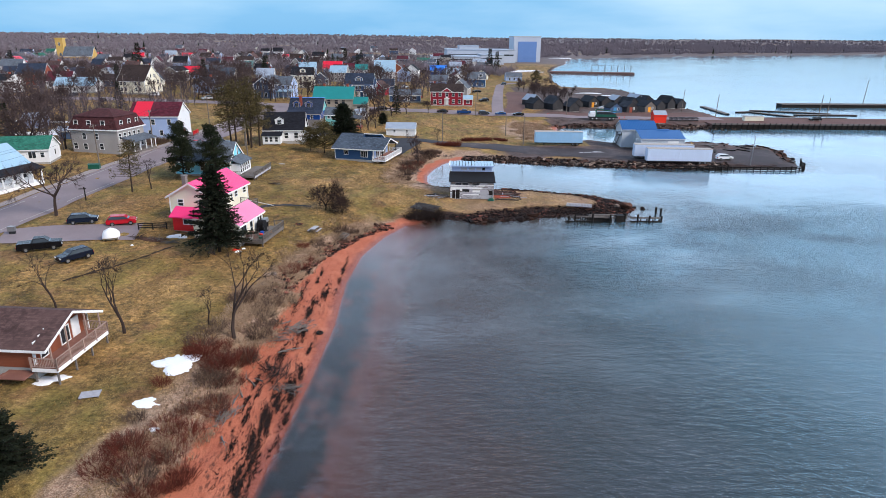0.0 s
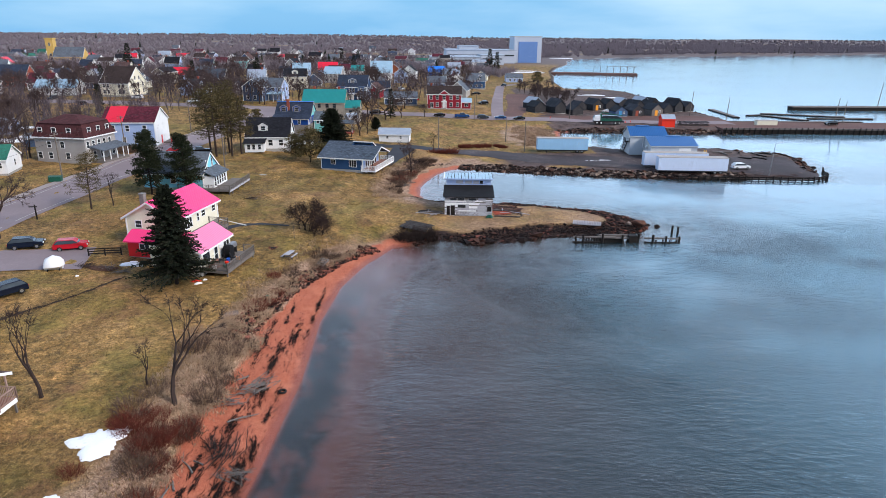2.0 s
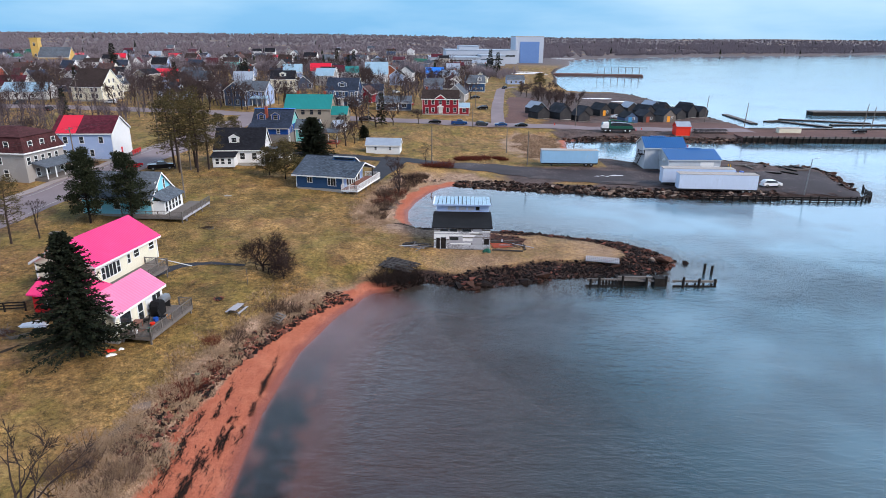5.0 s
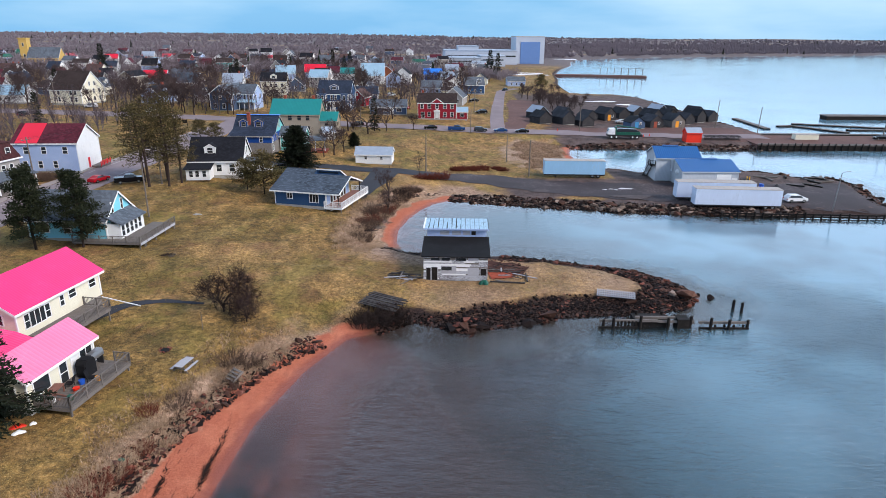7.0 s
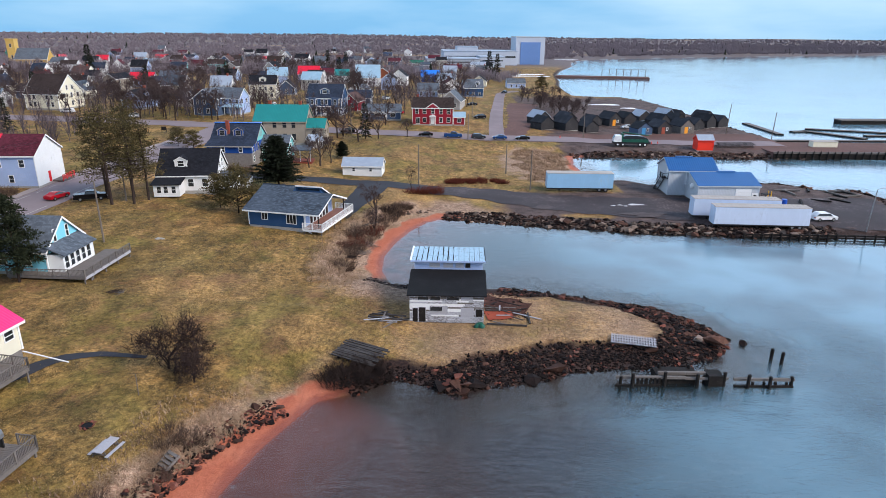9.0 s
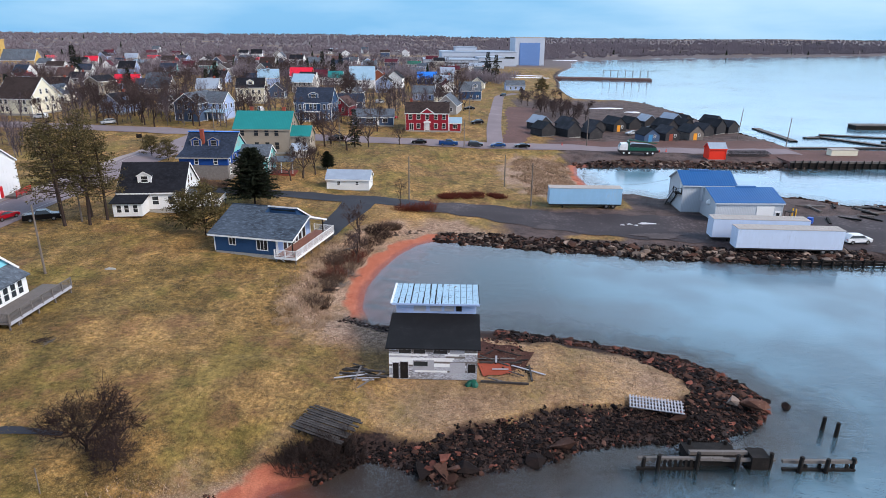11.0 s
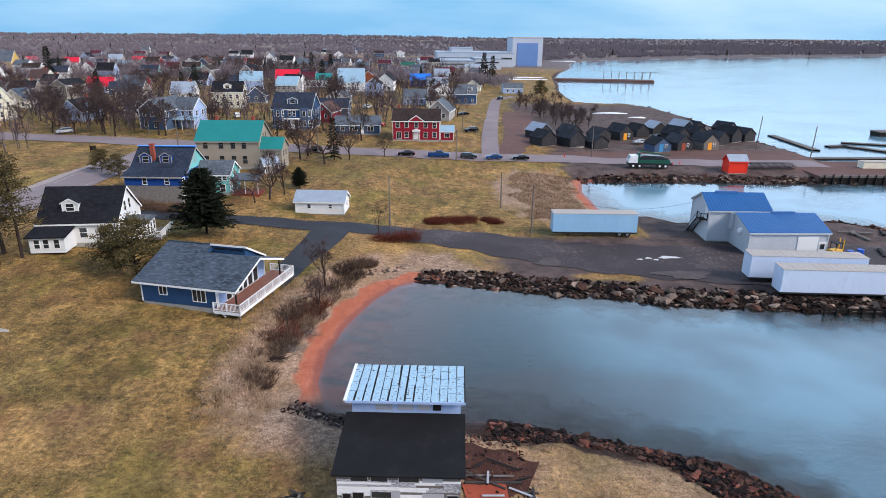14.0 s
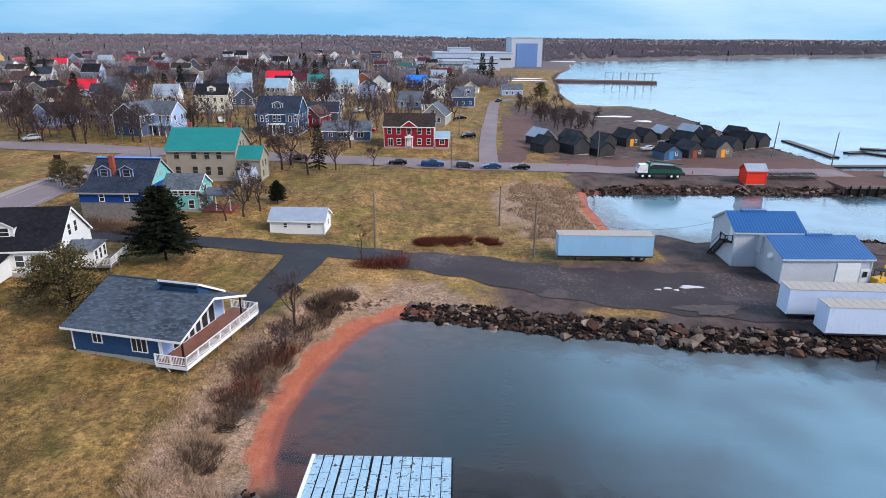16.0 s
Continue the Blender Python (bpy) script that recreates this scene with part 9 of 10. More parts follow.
def lump(name, label, category, x, y, sx, sy, sz, material, seed, yaw=0.0, lift=0.0):
    """A low uneven heap with a ragged outline (snow, soil, ice)."""
    rng = random.Random(seed)
    bm = bmesh.new()
    rings = [(1.0, -0.15), (0.93, 0.35), (0.7, 0.75), (0.35, 0.95)]
    prev = None
    n = 44
    wob = [1 + 0.22 * math.sin(k * 6.2832 / n * 3 + seed) + 0.1 * math.sin(k * 6.2832 / n * 5 + 2 * seed) + rng.uniform(-0.13, 0.13) for k in range(n)]
    for r, z in rings:
        ring = [bm.verts.new((math.cos(6.2832 * k / n) * r * wob[k] * sx, math.sin(6.2832 * k / n) * r * wob[k] * sy, z * sz * (1 + rng.uniform(-0.08, 0.08)))) for k in range(n)]
        if prev:
            for k in range(n):
                bm.faces.new((prev[k], prev[(k + 1) % n], ring[(k + 1) % n], ring[k]))
        prev = ring
    bm.faces.new(prev)
    o = new(name, mesh_of(name, bm, material, True))
    o.matrix_basis = ground_pose(x, y, yaw, lift)
    tagged(o, label, category)


lump("snow_patch", "melting white snow heap on the grass", "snow", -25.0, 53.0, 1.9, 1.9, 0.16, M["snow"], 5.2)
lump("snow_patch", "thin melting snow patch on the bank", "snow", -25.5, 46.5, 1.8, 0.8, 0.1, M["snow"], 4.4, 5)
lump("snow_patch", "old snow lying under the deck edge", "snow", -35.2, 49.6, 1.5, 0.9, 0.1, M["snow"], 8.3, 30)
lump("snow_patch", "small scrap of snow on the bank", "snow", -22.8, 42.8, 0.35, 0.3, 0.12, M["snow"], 6)
# this heap is a white tarp, drawn with the snow shape and material
lump("snow_patch", "small white tarp heap beside the red lean-to", "snow", -40.2, 91.2, 1.5, 0.8, 0.3, M["snow"], 3)
for k, (x, y, a, b) in enumerate(((79, 354, 7, 2.0), (86, 340, 3.5, 1.6), (-112, 175, 9, 3), (-125, 195, 12, 3), (-108, 182, 6, 3), (62, 560, 20, 5), (70, 585, 16, 5), (-100, 1150, 60, 25), (160, 900, 14, 8))):
    lump("snow_patch", "old flat snow lying on the ground", "snow", x, y, a, b, 0.3, M["snow"], 10 + k)


M["ice"] = coat("dirty_melting_ice", (0.60, 0.57, 0.58), (0.34, 0.30, 0.30), big=0.9, fine=3, rough=0.35, vary=0.12)
M["dust"] = coat("pale_trodden_dust", (0.10, 0.083, 0.085), (0.055, 0.045, 0.048), big=0.5, fine=3, rough=0.9, vary=0.3)
for k, (x, y, a, b) in enumerate(((42.8, 175.9, 1.5, 0.55), (39.6, 175.6, 0.5, 0.3), (38.2, 175.0, 0.45, 0.25), (40.6, 174.9, 0.35, 0.3))):
    lump("ice_patch", "dirty melting ice on the dark yard", "ice", x, y, a, b, 0.06, M["ice"], 40 + k, 0, 0.08)
for k, (x, y, a, b) in enumerate(((42.6, 168.6, 3.6, 1.6), (24.5, 174.0, 3.0, 1.6), (47.0, 172.0, 2.2, 1.0))):
    lump("dust_patch", "pale trodden dust and grit on the yard", "dirt", x, y, a, b, 0.04, M["dust"], 50 + k, 0, 0.085)


# a stack wrapped in white plastic, no boat, though its shape tapers like one
def wrapped_stack(x, y, yaw):
    root = thing("wrapped_stack", "stack wrapped in white plastic on a stand", "boat", ground_pose(x, y, yaw) @ Matrix.Diagonal((0.55, 0.9, 0.95, 1)))
    bm = bmesh.new()
    rows = [(-2.0, 0.7, 0.9), (-1.6, 1.0, 1.5), (0, 1.1, 1.9), (1.5, 0.95, 1.6), (2.2, 0.3, 1.2)]
    prev = None
    for xx, w, t in rows:
        ring = [bm.verts.new((xx, s * w, z)) for s, z in ((-1.0, 0.55), (-0.95, t * 0.6), (-0.35, t), (0.35, t), (0.95, t * 0.6), (1.0, 0.55))]
        if prev:
            for k in range(5):
                bm.faces.new((prev[k], ring[k], ring[k + 1], prev[k + 1]))
        else:
            bm.faces.new(ring)
        prev = ring
    bm.faces.new(prev[::-1])
    part("cover", bm, M["white_plastic"], root, smooth=True)
    bm = bmesh.new()
    prism(bm, [(-0.9, 0.6), (0.9, 0.6), (0.3, 0.05), (-0.3, 0.05)], "x", -1.9, 1.8)
    part("hull", bm, M["white_plastic"], root)
    bm = bmesh.new()
    for xx in (-1.2, 1.2):
        box(bm, xx - 0.1, xx + 0.1, -0.8, 0.8, -0.1, 0.2)
    part("stand", bm, M["darkwood"], root)


wrapped_stack(-48.3, 87.6, 20)
M["darksoil"] = coat("dark_soil", (0.05, 0.035, 0.025), rough=1.0, vary=0.4)
strip("ditch", [(-46.5, 72.0), (-43.5, 76.5), (-40.8, 81.5), (-38.8, 86.5)], (0.5, 0.35), M["darksoil"], 0.05, "narrow dark ditch across the lawn", 0.5, 2, category="ditch", rag=0.12)
lump("dug_soil", "dug dark soil heap on the lawn", "soil", -43.6, 89.0, 2.6, 0.7, 0.3, coat("dug_soil", (0.10, 0.055, 0.04), (0.05, 0.03, 0.02), rough=1.0, vary=0.4), 5, -8)
lump("flat_stone", "flat pale stone slab on the lawn", "stone", -37.8, 146.0, 0.7, 0.4, 0.15, M["concrete"], 8)


def fence(line, h, label, mat):
    root = thing("fence", label, "fence", pose(0, 0, 0))
    pts = smooth_line(line, 1.6)
    for p in pts:
        bm = bmesh.new()
        z = zg(p.x, p.y)
        box(bm, p.x - 0.07, p.x + 0.07, p.y - 0.07, p.y + 0.07, z - 0.3, z + h)
        part("post", bm, mat, root)
    for a, b in zip(pts, pts[1:]):
        for q in (0.35, 0.65, 0.95):
            bm = bmesh.new()
            bar(bm, (a.x, a.y, zg(a.x, a.y) + h * q), (b.x, b.y, zg(b.x, b.y) + h * q), 0.05, 0.14)
            part("rail", bm, mat, root)


fence([(-46.8, 93.0), (-43.0, 94.2)], 1.1, "low dark timber fence beside the red lean-to", M["darkwood"])


def shed_clutter():
    """Loose planks and beams round the derelict shed."""
    rng = random.Random(8)
    for k in range(30):
        x, y = rng.uniform(-2.8, 1.0), rng.uniform(120.2, 122.8)
        if k > 17:
            x, y = rng.uniform(10.4, 15.2), rng.uniform(121.0, 127.5)
        bm = bmesh.new()
        ln = rng.uniform(0.5, 1.9)
        box(bm, -ln, ln, -0.09, 0.09, 0, 0.05)
        o = new("loose_plank", mesh_of("loose_plank", bm, (M["olddeck"], M["greywood"], M["palewood"], M["darkwood"])[k % 4]))
        o.matrix_basis = pose(x, y, zg(x, y) + 0.04 + 0.07 * (k % 5), rng.uniform(-6, 6), rng.uniform(-5, 5), rng.choice((0, 5, 85, -8, 20, -30, 50)))
        tagged(o, "loose weathered plank beside the derelict shed", "plank", "loose planks")
    strip("soil_patch", [(10.2, 126.0), (12.0, 126.2), (13.8, 126.0), (15.4, 125.4)], (8.0, 4.0), M["redsoil2"], 0.05, "dark red trodden soil beside the shed", 0.5, 6, category="soil", rag=0.35)
    strip("foundation_bed", [(10.3, 123.4), (11.6, 123.6), (13.4, 123.7)], (2.6, 2.0), M["redsoil"], 0.11, "bare red sand bed beside the shed", 0.6, 4, category="soil", rag=0.15)
    for (x0, y0), (x1, y1) in (((10.2, 121.0), (14.8, 120.7)), ((10.3, 124.8), (14.6, 124.9)), ((15.2, 121.2), (15.3, 124.3)), ((-3.4, 121.3), (1.2, 120.6)), ((-3.0, 122.1), (1.0, 121.6))):
        bm = bmesh.new()
        bar(bm, (0, 0, 0.2), (x1 - x0, y1 - y0, 0.12), 0.17, 0.17)
        o = new("sill_beam", mesh_of("sill_beam", bm, M["olddeck"]))
        o.matrix_basis = ground_pose(x0, y0)
        tagged(o, "old squared timber beam lying on the ground", "beam", "old beams")
    lump("fishing_net", "small heap of green fishing net", "net", 9.4, 120.6, 0.6, 0.5, 0.5, M["greenpaint"], 4)


M["redsoil"] = coat("red_sand_bed", (0.33, 0.075, 0.045), (0.25, 0.06, 0.04), rough=0.95, vary=0.2)
M["redsoil2"] = coat("dark_red_soil", (0.075, 0.032, 0.025), (0.20, 0.12, 0.075), rough=0.95, vary=0.4)
shed_clutter()


def driftwood():
    rng = random.Random(12)
    for k in range(16):
        y = rng.uniform(40, 66) if k < 9 else rng.uniform(140, 160)
        x = (-17.4 if k < 9 else -8.4) + rng.uniform(-1.2, 1.4)
        m = Mesher()
        p = Vector((0, 0, 0.1))
        d = Vector((1, 0, 0.05))
        for q in range(4):
            e = p + d * rng.uniform(0.4, 0.8)
            m.stick(p, e, 0.09 - 0.015 * q, 0.075 - 0.015 * q, 6)
            if q:
                m.stick(p, p + (d + rand_dir(rng) * 0.9).normalized() * rng.uniform(0.4, 0.9), 0.04, 0.01, 4)
            p, d = e, (d + rand_dir(rng) * 0.25).normalized()
        o = new("driftwood", m.mesh("driftwood", M["greywood"]))
        o.matrix_basis = ground_pose(x, y, rng.uniform(0, 360))
        tagged(o, "bleached grey driftwood branch on the sand", "driftwood", "driftwood")


driftwood()


def wrack():
    """Dark seaweed thrown up in ragged streaks along the beach, and tangles of washed-up branches."""
    rng = random.Random(21)
    heaps = ((-15.1, 44.2, 0.9, 3.2), (-15.0, 48.2, 0.8, 2.6), (-14.2, 51.6, 0.7, 2.0), (-16.3, 57.0, 0.5, 2.0), (-15.5, 62.9, 0.7, 2.0), (-15.7, 69.1, 0.55, 2.4), (-15.0, 74.8, 0.5, 1.8), (-13.6, 46.5, 0.3, 5.0), (-13.9, 57.0, 0.25, 5.0),
             (-16.7, 46.0, 0.15, 4.0), (-17.4, 51.0, 0.15, 3.0), (-17.3, 66.0, 0.18, 4.0), (-17.6, 73.0, 0.2, 3.0), (-14.0, 82.0, 0.2, 4.0), (-16.6, 80.0, 0.2, 3.0), (-14.8, 38.5, 0.9, 3.0))
    spots = []
    for x, y, a, b in heaps:
        for k in range(int(330 * a * b ** 0.7) + 50):
            u, v = rng.gauss(0, 0.5), rng.gauss(0, 0.5)
            px, py = x + 0.75 * a * u - 0.1 * v, y + 1.7 * b * v
            if math.sin(px * 13.0 + 2.2 * math.sin(py * 0.7) + 0.9 * py) + 0.7 * math.sin(py * 1.6 + px * 4.0) > 0.25:
                spots.append((px, py))
    z = lie(np.array(spots))[0]
    m = Mesher()
    for (x, y), zz in zip(spots, z):
        if zz < 0.02:
            continue
        for q in range(3):
            d = Vector((rng.gauss(0, 0.45), rng.choice((-1, 1)), rng.uniform(-0.05, 0.28))).normalized()
            m.sliver(Vector((x + rng.gauss(0, 0.1), y + rng.gauss(0, 0.1), zz + rng.uniform(0.01, 0.10))), d, rng.uniform(0.2, 0.7), rng.uniform(0.02, 0.05), Vector((rng.gauss(0, 0.3), 0, 1)))
    tagged(new("seaweed_wrack", m.mesh("seaweed_wrack", M["wrack"])), "ragged streaks of black-brown seaweed on the red sand", "seaweed", kind="stuff")
    for i, (x, y, s) in enumerate(((-34.2, 125.2, 0.8), (-33.4, 124.9, 0.6), (-32.4, 86.4, 1.0), (-45.2, 89.3, 0.9), (-42.2, 88.7, 1.0), (-40.0, 88.0, 0.8), (-15.6, 53.3, 1.5), (-14.2, 51.6, 1.1), (-16.0, 63.2, 1.5), (-17.2, 54.6, 1.0), (-17.8, 60.4, 1.1), (-18.3, 46.0, 1.2), (-18.0, 70.5, 0.9), (-7.4, 146.0, 1.2), (-6.4, 150.2, 1.0), (-8.6, 143.8, 1.1))):
        m = Mesher()
        for k in range(34):
            a = rng.gauss(0.5, 0.4) + (3.14 if k % 2 else 0)
            p = Vector((rng.gauss(0, 0.35), rng.gauss(0, 0.35), 0.05 + 0.3 * rng.random()))
            d = Vector((math.cos(a), math.sin(a), rng.uniform(-0.08, 0.3))).normalized()
            ln = rng.uniform(0.5, 1.5)
            q = p + d * ln
            m.stick(p, q, 0.035, 0.012)
            for j in range(5):
                m.sliver(p.lerp(q, rng.uniform(0.3, 1)), (d + rand_dir(rng) * 0.6).normalized(), ln * rng.uniform(0.2, 0.5), 0.014, rand_dir(rng))
        o = new("branch_tangle", m.mesh("branch_tangle", M["greywood"] if i % 3 else M["bark"]))
        o.matrix_basis = ground_pose(x, y, 70 * i) @ Matrix.Scale(s, 4)
        tagged(o, "heap of dead branches on the lawn" if x < -25 else "tangle of grey washed-up branches on the sand", "branches", "branch tangles")


M["wrack"] = leafy("black_seaweed", (0.016, 0.009, 0.007), (0.045, 0.022, 0.016))
wrack()


def deck_clutter():
    """Things on the wing's deck."""
    def at(u, v, z=0.0):
        return pose(-29.6, 87.5, zg(-29.2, 91.5), 0, 0, 81.5) @ pose(4.0 + u, 2.3 + v, 0.75 + z)
    g = thing("barbecue", "black covered barbecue on the grey deck", "barbecue", at(1.6, -3.3) @ Matrix.Scale(1.45, 4))
    bm = bmesh.new()
    prism(bm, [(-0.5, 0), (0.5, 0), (0.5, 0.9), (0.3, 1.15), (-0.3, 1.15), (-0.5, 0.9)], "y", -0.35, 0.35)
    part("cover", bm, M["tarpaper"], g, soft=0.05)
    g = thing("barbecue", "dark grey metal barbecue with a lid", "barbecue", at(3.1, -3.1) @ Matrix.Scale(1.25, 4))
    bm = bmesh.new()
    box(bm, -0.6, 0.6, -0.3, 0.3, 0.75, 1.0), prism(bm, [(-0.3, 1.0), (0.3, 1.0), (0.22, 1.25), (-0.22, 1.25)], "x", -0.6, 0.6)
    part("firebox", bm, M["steel"], g)
    bm = bmesh.new()
    for s in (-0.5, 0.5):
        box(bm, s - 0.04, s + 0.04, -0.25, 0.25, 0, 0.75)
    part("stand", bm, M["darksteel"], g)
    for i, (u, v, col, lab) in enumerate(((-1.2, -4.4, "scarlet", "red plastic tub on the deck"), (0.8, -5.0, "orange", "yellow-orange float on the deck rail"), (-2.4, -4.8, "greenpaint", "small green pot on the deck"), (0.0, -4.0, "blueplastic", "blue storage tub on the deck"), (-3.0, -3.6, "white_plastic", "white bucket on the deck"))):
        bm = bmesh.new()
        tube(bm, (0, 0, 0), (0, 0, 0.45), 0.22, 0.28, 12)
        o = new("tub", mesh_of("tub", bm, M[col]))
        o.matrix_basis = at(u, v)
        tagged(o, lab, "tub")
    for u, v, yaw in ((0.6, -4.5, 20), (-0.6, -3.3, 200)):
        g = thing("garden_chair", "dark folded garden chair on the deck", "chair", at(u, v) @ pose(0, 0, 0, 0, 0, yaw), "deck chairs")
        bm = bmesh.new()
        box(bm, -0.3, 0.3, -0.3, 0.3, 0.38, 0.44)
        part("seat", bm, M["tarpaper"], g)
        bm = bmesh.new()
        prism(bm, [(0.26, 0.42), (0.32, 0.42), (0.5, 1.1), (0.44, 1.1)], "x", -0.3, 0.3)
        part("backrest", bm, M["tarpaper"], g)
        for sx, sy in ((-0.27, -0.27), (0.27, -0.27), (-0.27, 0.27), (0.27, 0.27)):
            bm = bmesh.new()
            box(bm, sx - 0.025, sx + 0.025, sy - 0.025, sy + 0.025, 0, 0.4)
            part("leg", bm, M["darksteel"], g)
    g = thing("work_bench", "cluttered reddish wooden bench on the deck", "bench", at(-2.3, -3.2) @ pose(0, 0, 0, 0, 0, 12))
    bm = bmesh.new()
    box(bm, -1.0, 1.0, -0.4, 0.4, 0.72, 0.8)
    part("top", bm, M["deckwood"], g)
    for sx in (-0.9, 0.9):
        for sy in (-0.33, 0.33):
            bm = bmesh.new()
            box(bm, sx - 0.05, sx + 0.05, sy - 0.05, sy + 0.05, 0, 0.72)
            part("leg", bm, M["deckwood"], g)
    for k in range(7):
        bm = bmesh.new()
        box(bm, -1.1, 1.1, -0.07, 0.07, 0, 0.05)
        o = new("board", mesh_of("board", bm, M["deckwood"]))
        o.matrix_basis = at(-2.4 + 0.1 * k, -3.0 - 0.3 * k, 0.02 + 0.12 * (k % 3)) @ pose(0, 0, 0, 0, 4, 30 + 25 * k)
        tagged(o, "loose reddish board stacked on the deck", "board", "loose boards")


deck_clutter()


def yard_clutter():
    for i, (x, y, col, lab) in enumerate(((69.6, 175.0, "blueplastic", "blue plastic barrel in the yard"), (70.6, 176.6, "blueplastic", "blue plastic barrel in the yard"), (72.6, 177.4, "blueplastic", "blue plastic barrel in the yard"))):
        bm = bmesh.new()
        tube(bm, (0, 0, 0), (0, 0, 0.3), 0.5, 0.56, 14), tube(bm, (0, 0, 0.3), (0, 0, 1.1), 0.56, 0.5, 14)
        o = new("barrel", mesh_of("barrel", bm, M[col]))
        o.matrix_basis = ground_pose(x, y)
        tagged(o, lab, "barrel", "blue barrels")
    f = thing("forklift", "yellow forklift parked beside the building", "forklift", ground_pose(68.6, 177.2, 20))
    bm = bmesh.new()
    box(bm, -1.1, 0.9, -0.6, 0.6, 0.3, 1.1)
    part("body", bm, M["yellow"], f, soft=0.06)
    bm = bmesh.new()
    for sx in (-0.6, 0.7):
        for sy in (-0.5, 0.5):
            bar(bm, (sx, sy, 1.1), (sx * 0.9, sy, 2.1), 0.07, 0.07)
    box(bm, -0.65, 0.75, -0.6, 0.6, 2.1, 2.18)
    part("cage", bm, M["darksteel"], f)
    bm = bmesh.new()
    for sy in (-0.35, 0.35):
        box(bm, 0.95, 1.1, sy - 0.07, sy + 0.07, 0.05, 2.6), box(bm, 1.1, 2.2, sy - 0.07, sy + 0.07, 0.1, 0.16)
    part("mast", bm, M["yellow"], f)
    for sx in (-0.7, 0.6):
        for sy in (-0.6, 0.6):
            bm = bmesh.new()
            tube(bm, (sx, sy - 0.12, 0.32), (sx, sy + 0.12, 0.32), 0.32, 0.32, 12)
            part("wheel", bm, M["rubber"], f)
    rng = random.Random(2)
    for k in range(16):
        x, y = rng.uniform(76, 92), rng.uniform(178, 190)
        bm = bmesh.new()
        ln = rng.uniform(1, 3)
        box(bm, -ln, ln, -0.2, 0.2, 0, 0.3)
        o = new("scrap_timber", mesh_of("scrap_timber", bm, M["greywood"] if k % 2 else M["darkwood"]))
        o.matrix_basis = pose(x, y, zg(x, y) + 0.05, 0, rng.uniform(-6, 6), rng.uniform(0, 180))
        tagged(o, "scrap timber lying on the quay", "timber", "scrap timber")
    for x, y in ((40.5, 250.5), (68.5, 244), (66.5, 243.5)):
        c = thing("traffic_cone", "orange-red traffic cone beside the road", "cone", ground_pose(x, y, 0, 0.1))
        bm = bmesh.new()
        tube(bm, (0, 0, 0.04), (0, 0, 0.75), 0.16, 0.04, 10)
        part("cone_body", bm, M["scarlet"], c)
        bm = bmesh.new()
        box(bm, -0.22, 0.22, -0.22, 0.22, 0, 0.04)
        part("foot", bm, M["scarlet"], c)
    # stacked gangway trusses on the wharf
    for k in range(3):
        g = thing("gangway_truss", "grey metal gangway truss lying beside the wharf road", "gangway", pose(84 + 0.4 * k, 239 + 1.6 * k, 1.78))
        for yy in (-0.6, 0.6):
            for z in (0.1, 1.0):
                bm = bmesh.new()
                bar(bm, (0, yy, z), (11, yy, z), 0.1, 0.1)
                part("rail", bm, M["darksteel"], g)
            bm = bmesh.new()
            for q in range(11):
                bar(bm, (q, yy, 0.1), (q + 1, yy, 1.0) if q % 2 == 0 else (q, yy, 1.0), 0.06, 0.06)
            part("bracing", bm, M["darksteel"], g)
    b = thing("storage_box", "pale low storage container on the wharf", "container", pose(113, 241, 1.75))
    bm = bmesh.new()
    box(bm, 0, 7.2, 0, 2.4, 0.05, 1.6)
    part("body", bm, M["cream_boards"], b)
    bm = bmesh.new()
    box(bm, -0.1, 7.3, -0.1, 2.5, 1.6, 1.72)
    part("lid", bm, M["trailer_top"], b)


M["yellow"] = coat("yellow_machine_paint", (0.75, 0.42, 0.03), rough=0.45)
yard_clutter()


def far_pier():
    root = tagged(new("far_pier"), "distant stone pier with steel frames", "pier", kind="structure")
    root.matrix_basis = pose(92, 575, 0, 0, 0, -12)
    bm = bmesh.new()
    box(bm, 0, 72, 0, 14, -2, 1.4)
    part("mole", bm, M["redgravel"], root)
    for k in range(7):
        bm = bmesh.new()
        x = 36 + k * 5.5
        for yy in (3, 9):
            box(bm, x - 0.15, x + 0.15, yy - 0.15, yy + 0.15, 1.4, 7.2)
        bar(bm, (x, 3, 7.2), (x, 9, 7.2), 0.25, 0.25), bar(bm, (x, 3, 7.2), (x + 5.5, 3, 7.2), 0.2, 0.2)
        part("steel_frame", bm, M["steel"], root)


far_pier()


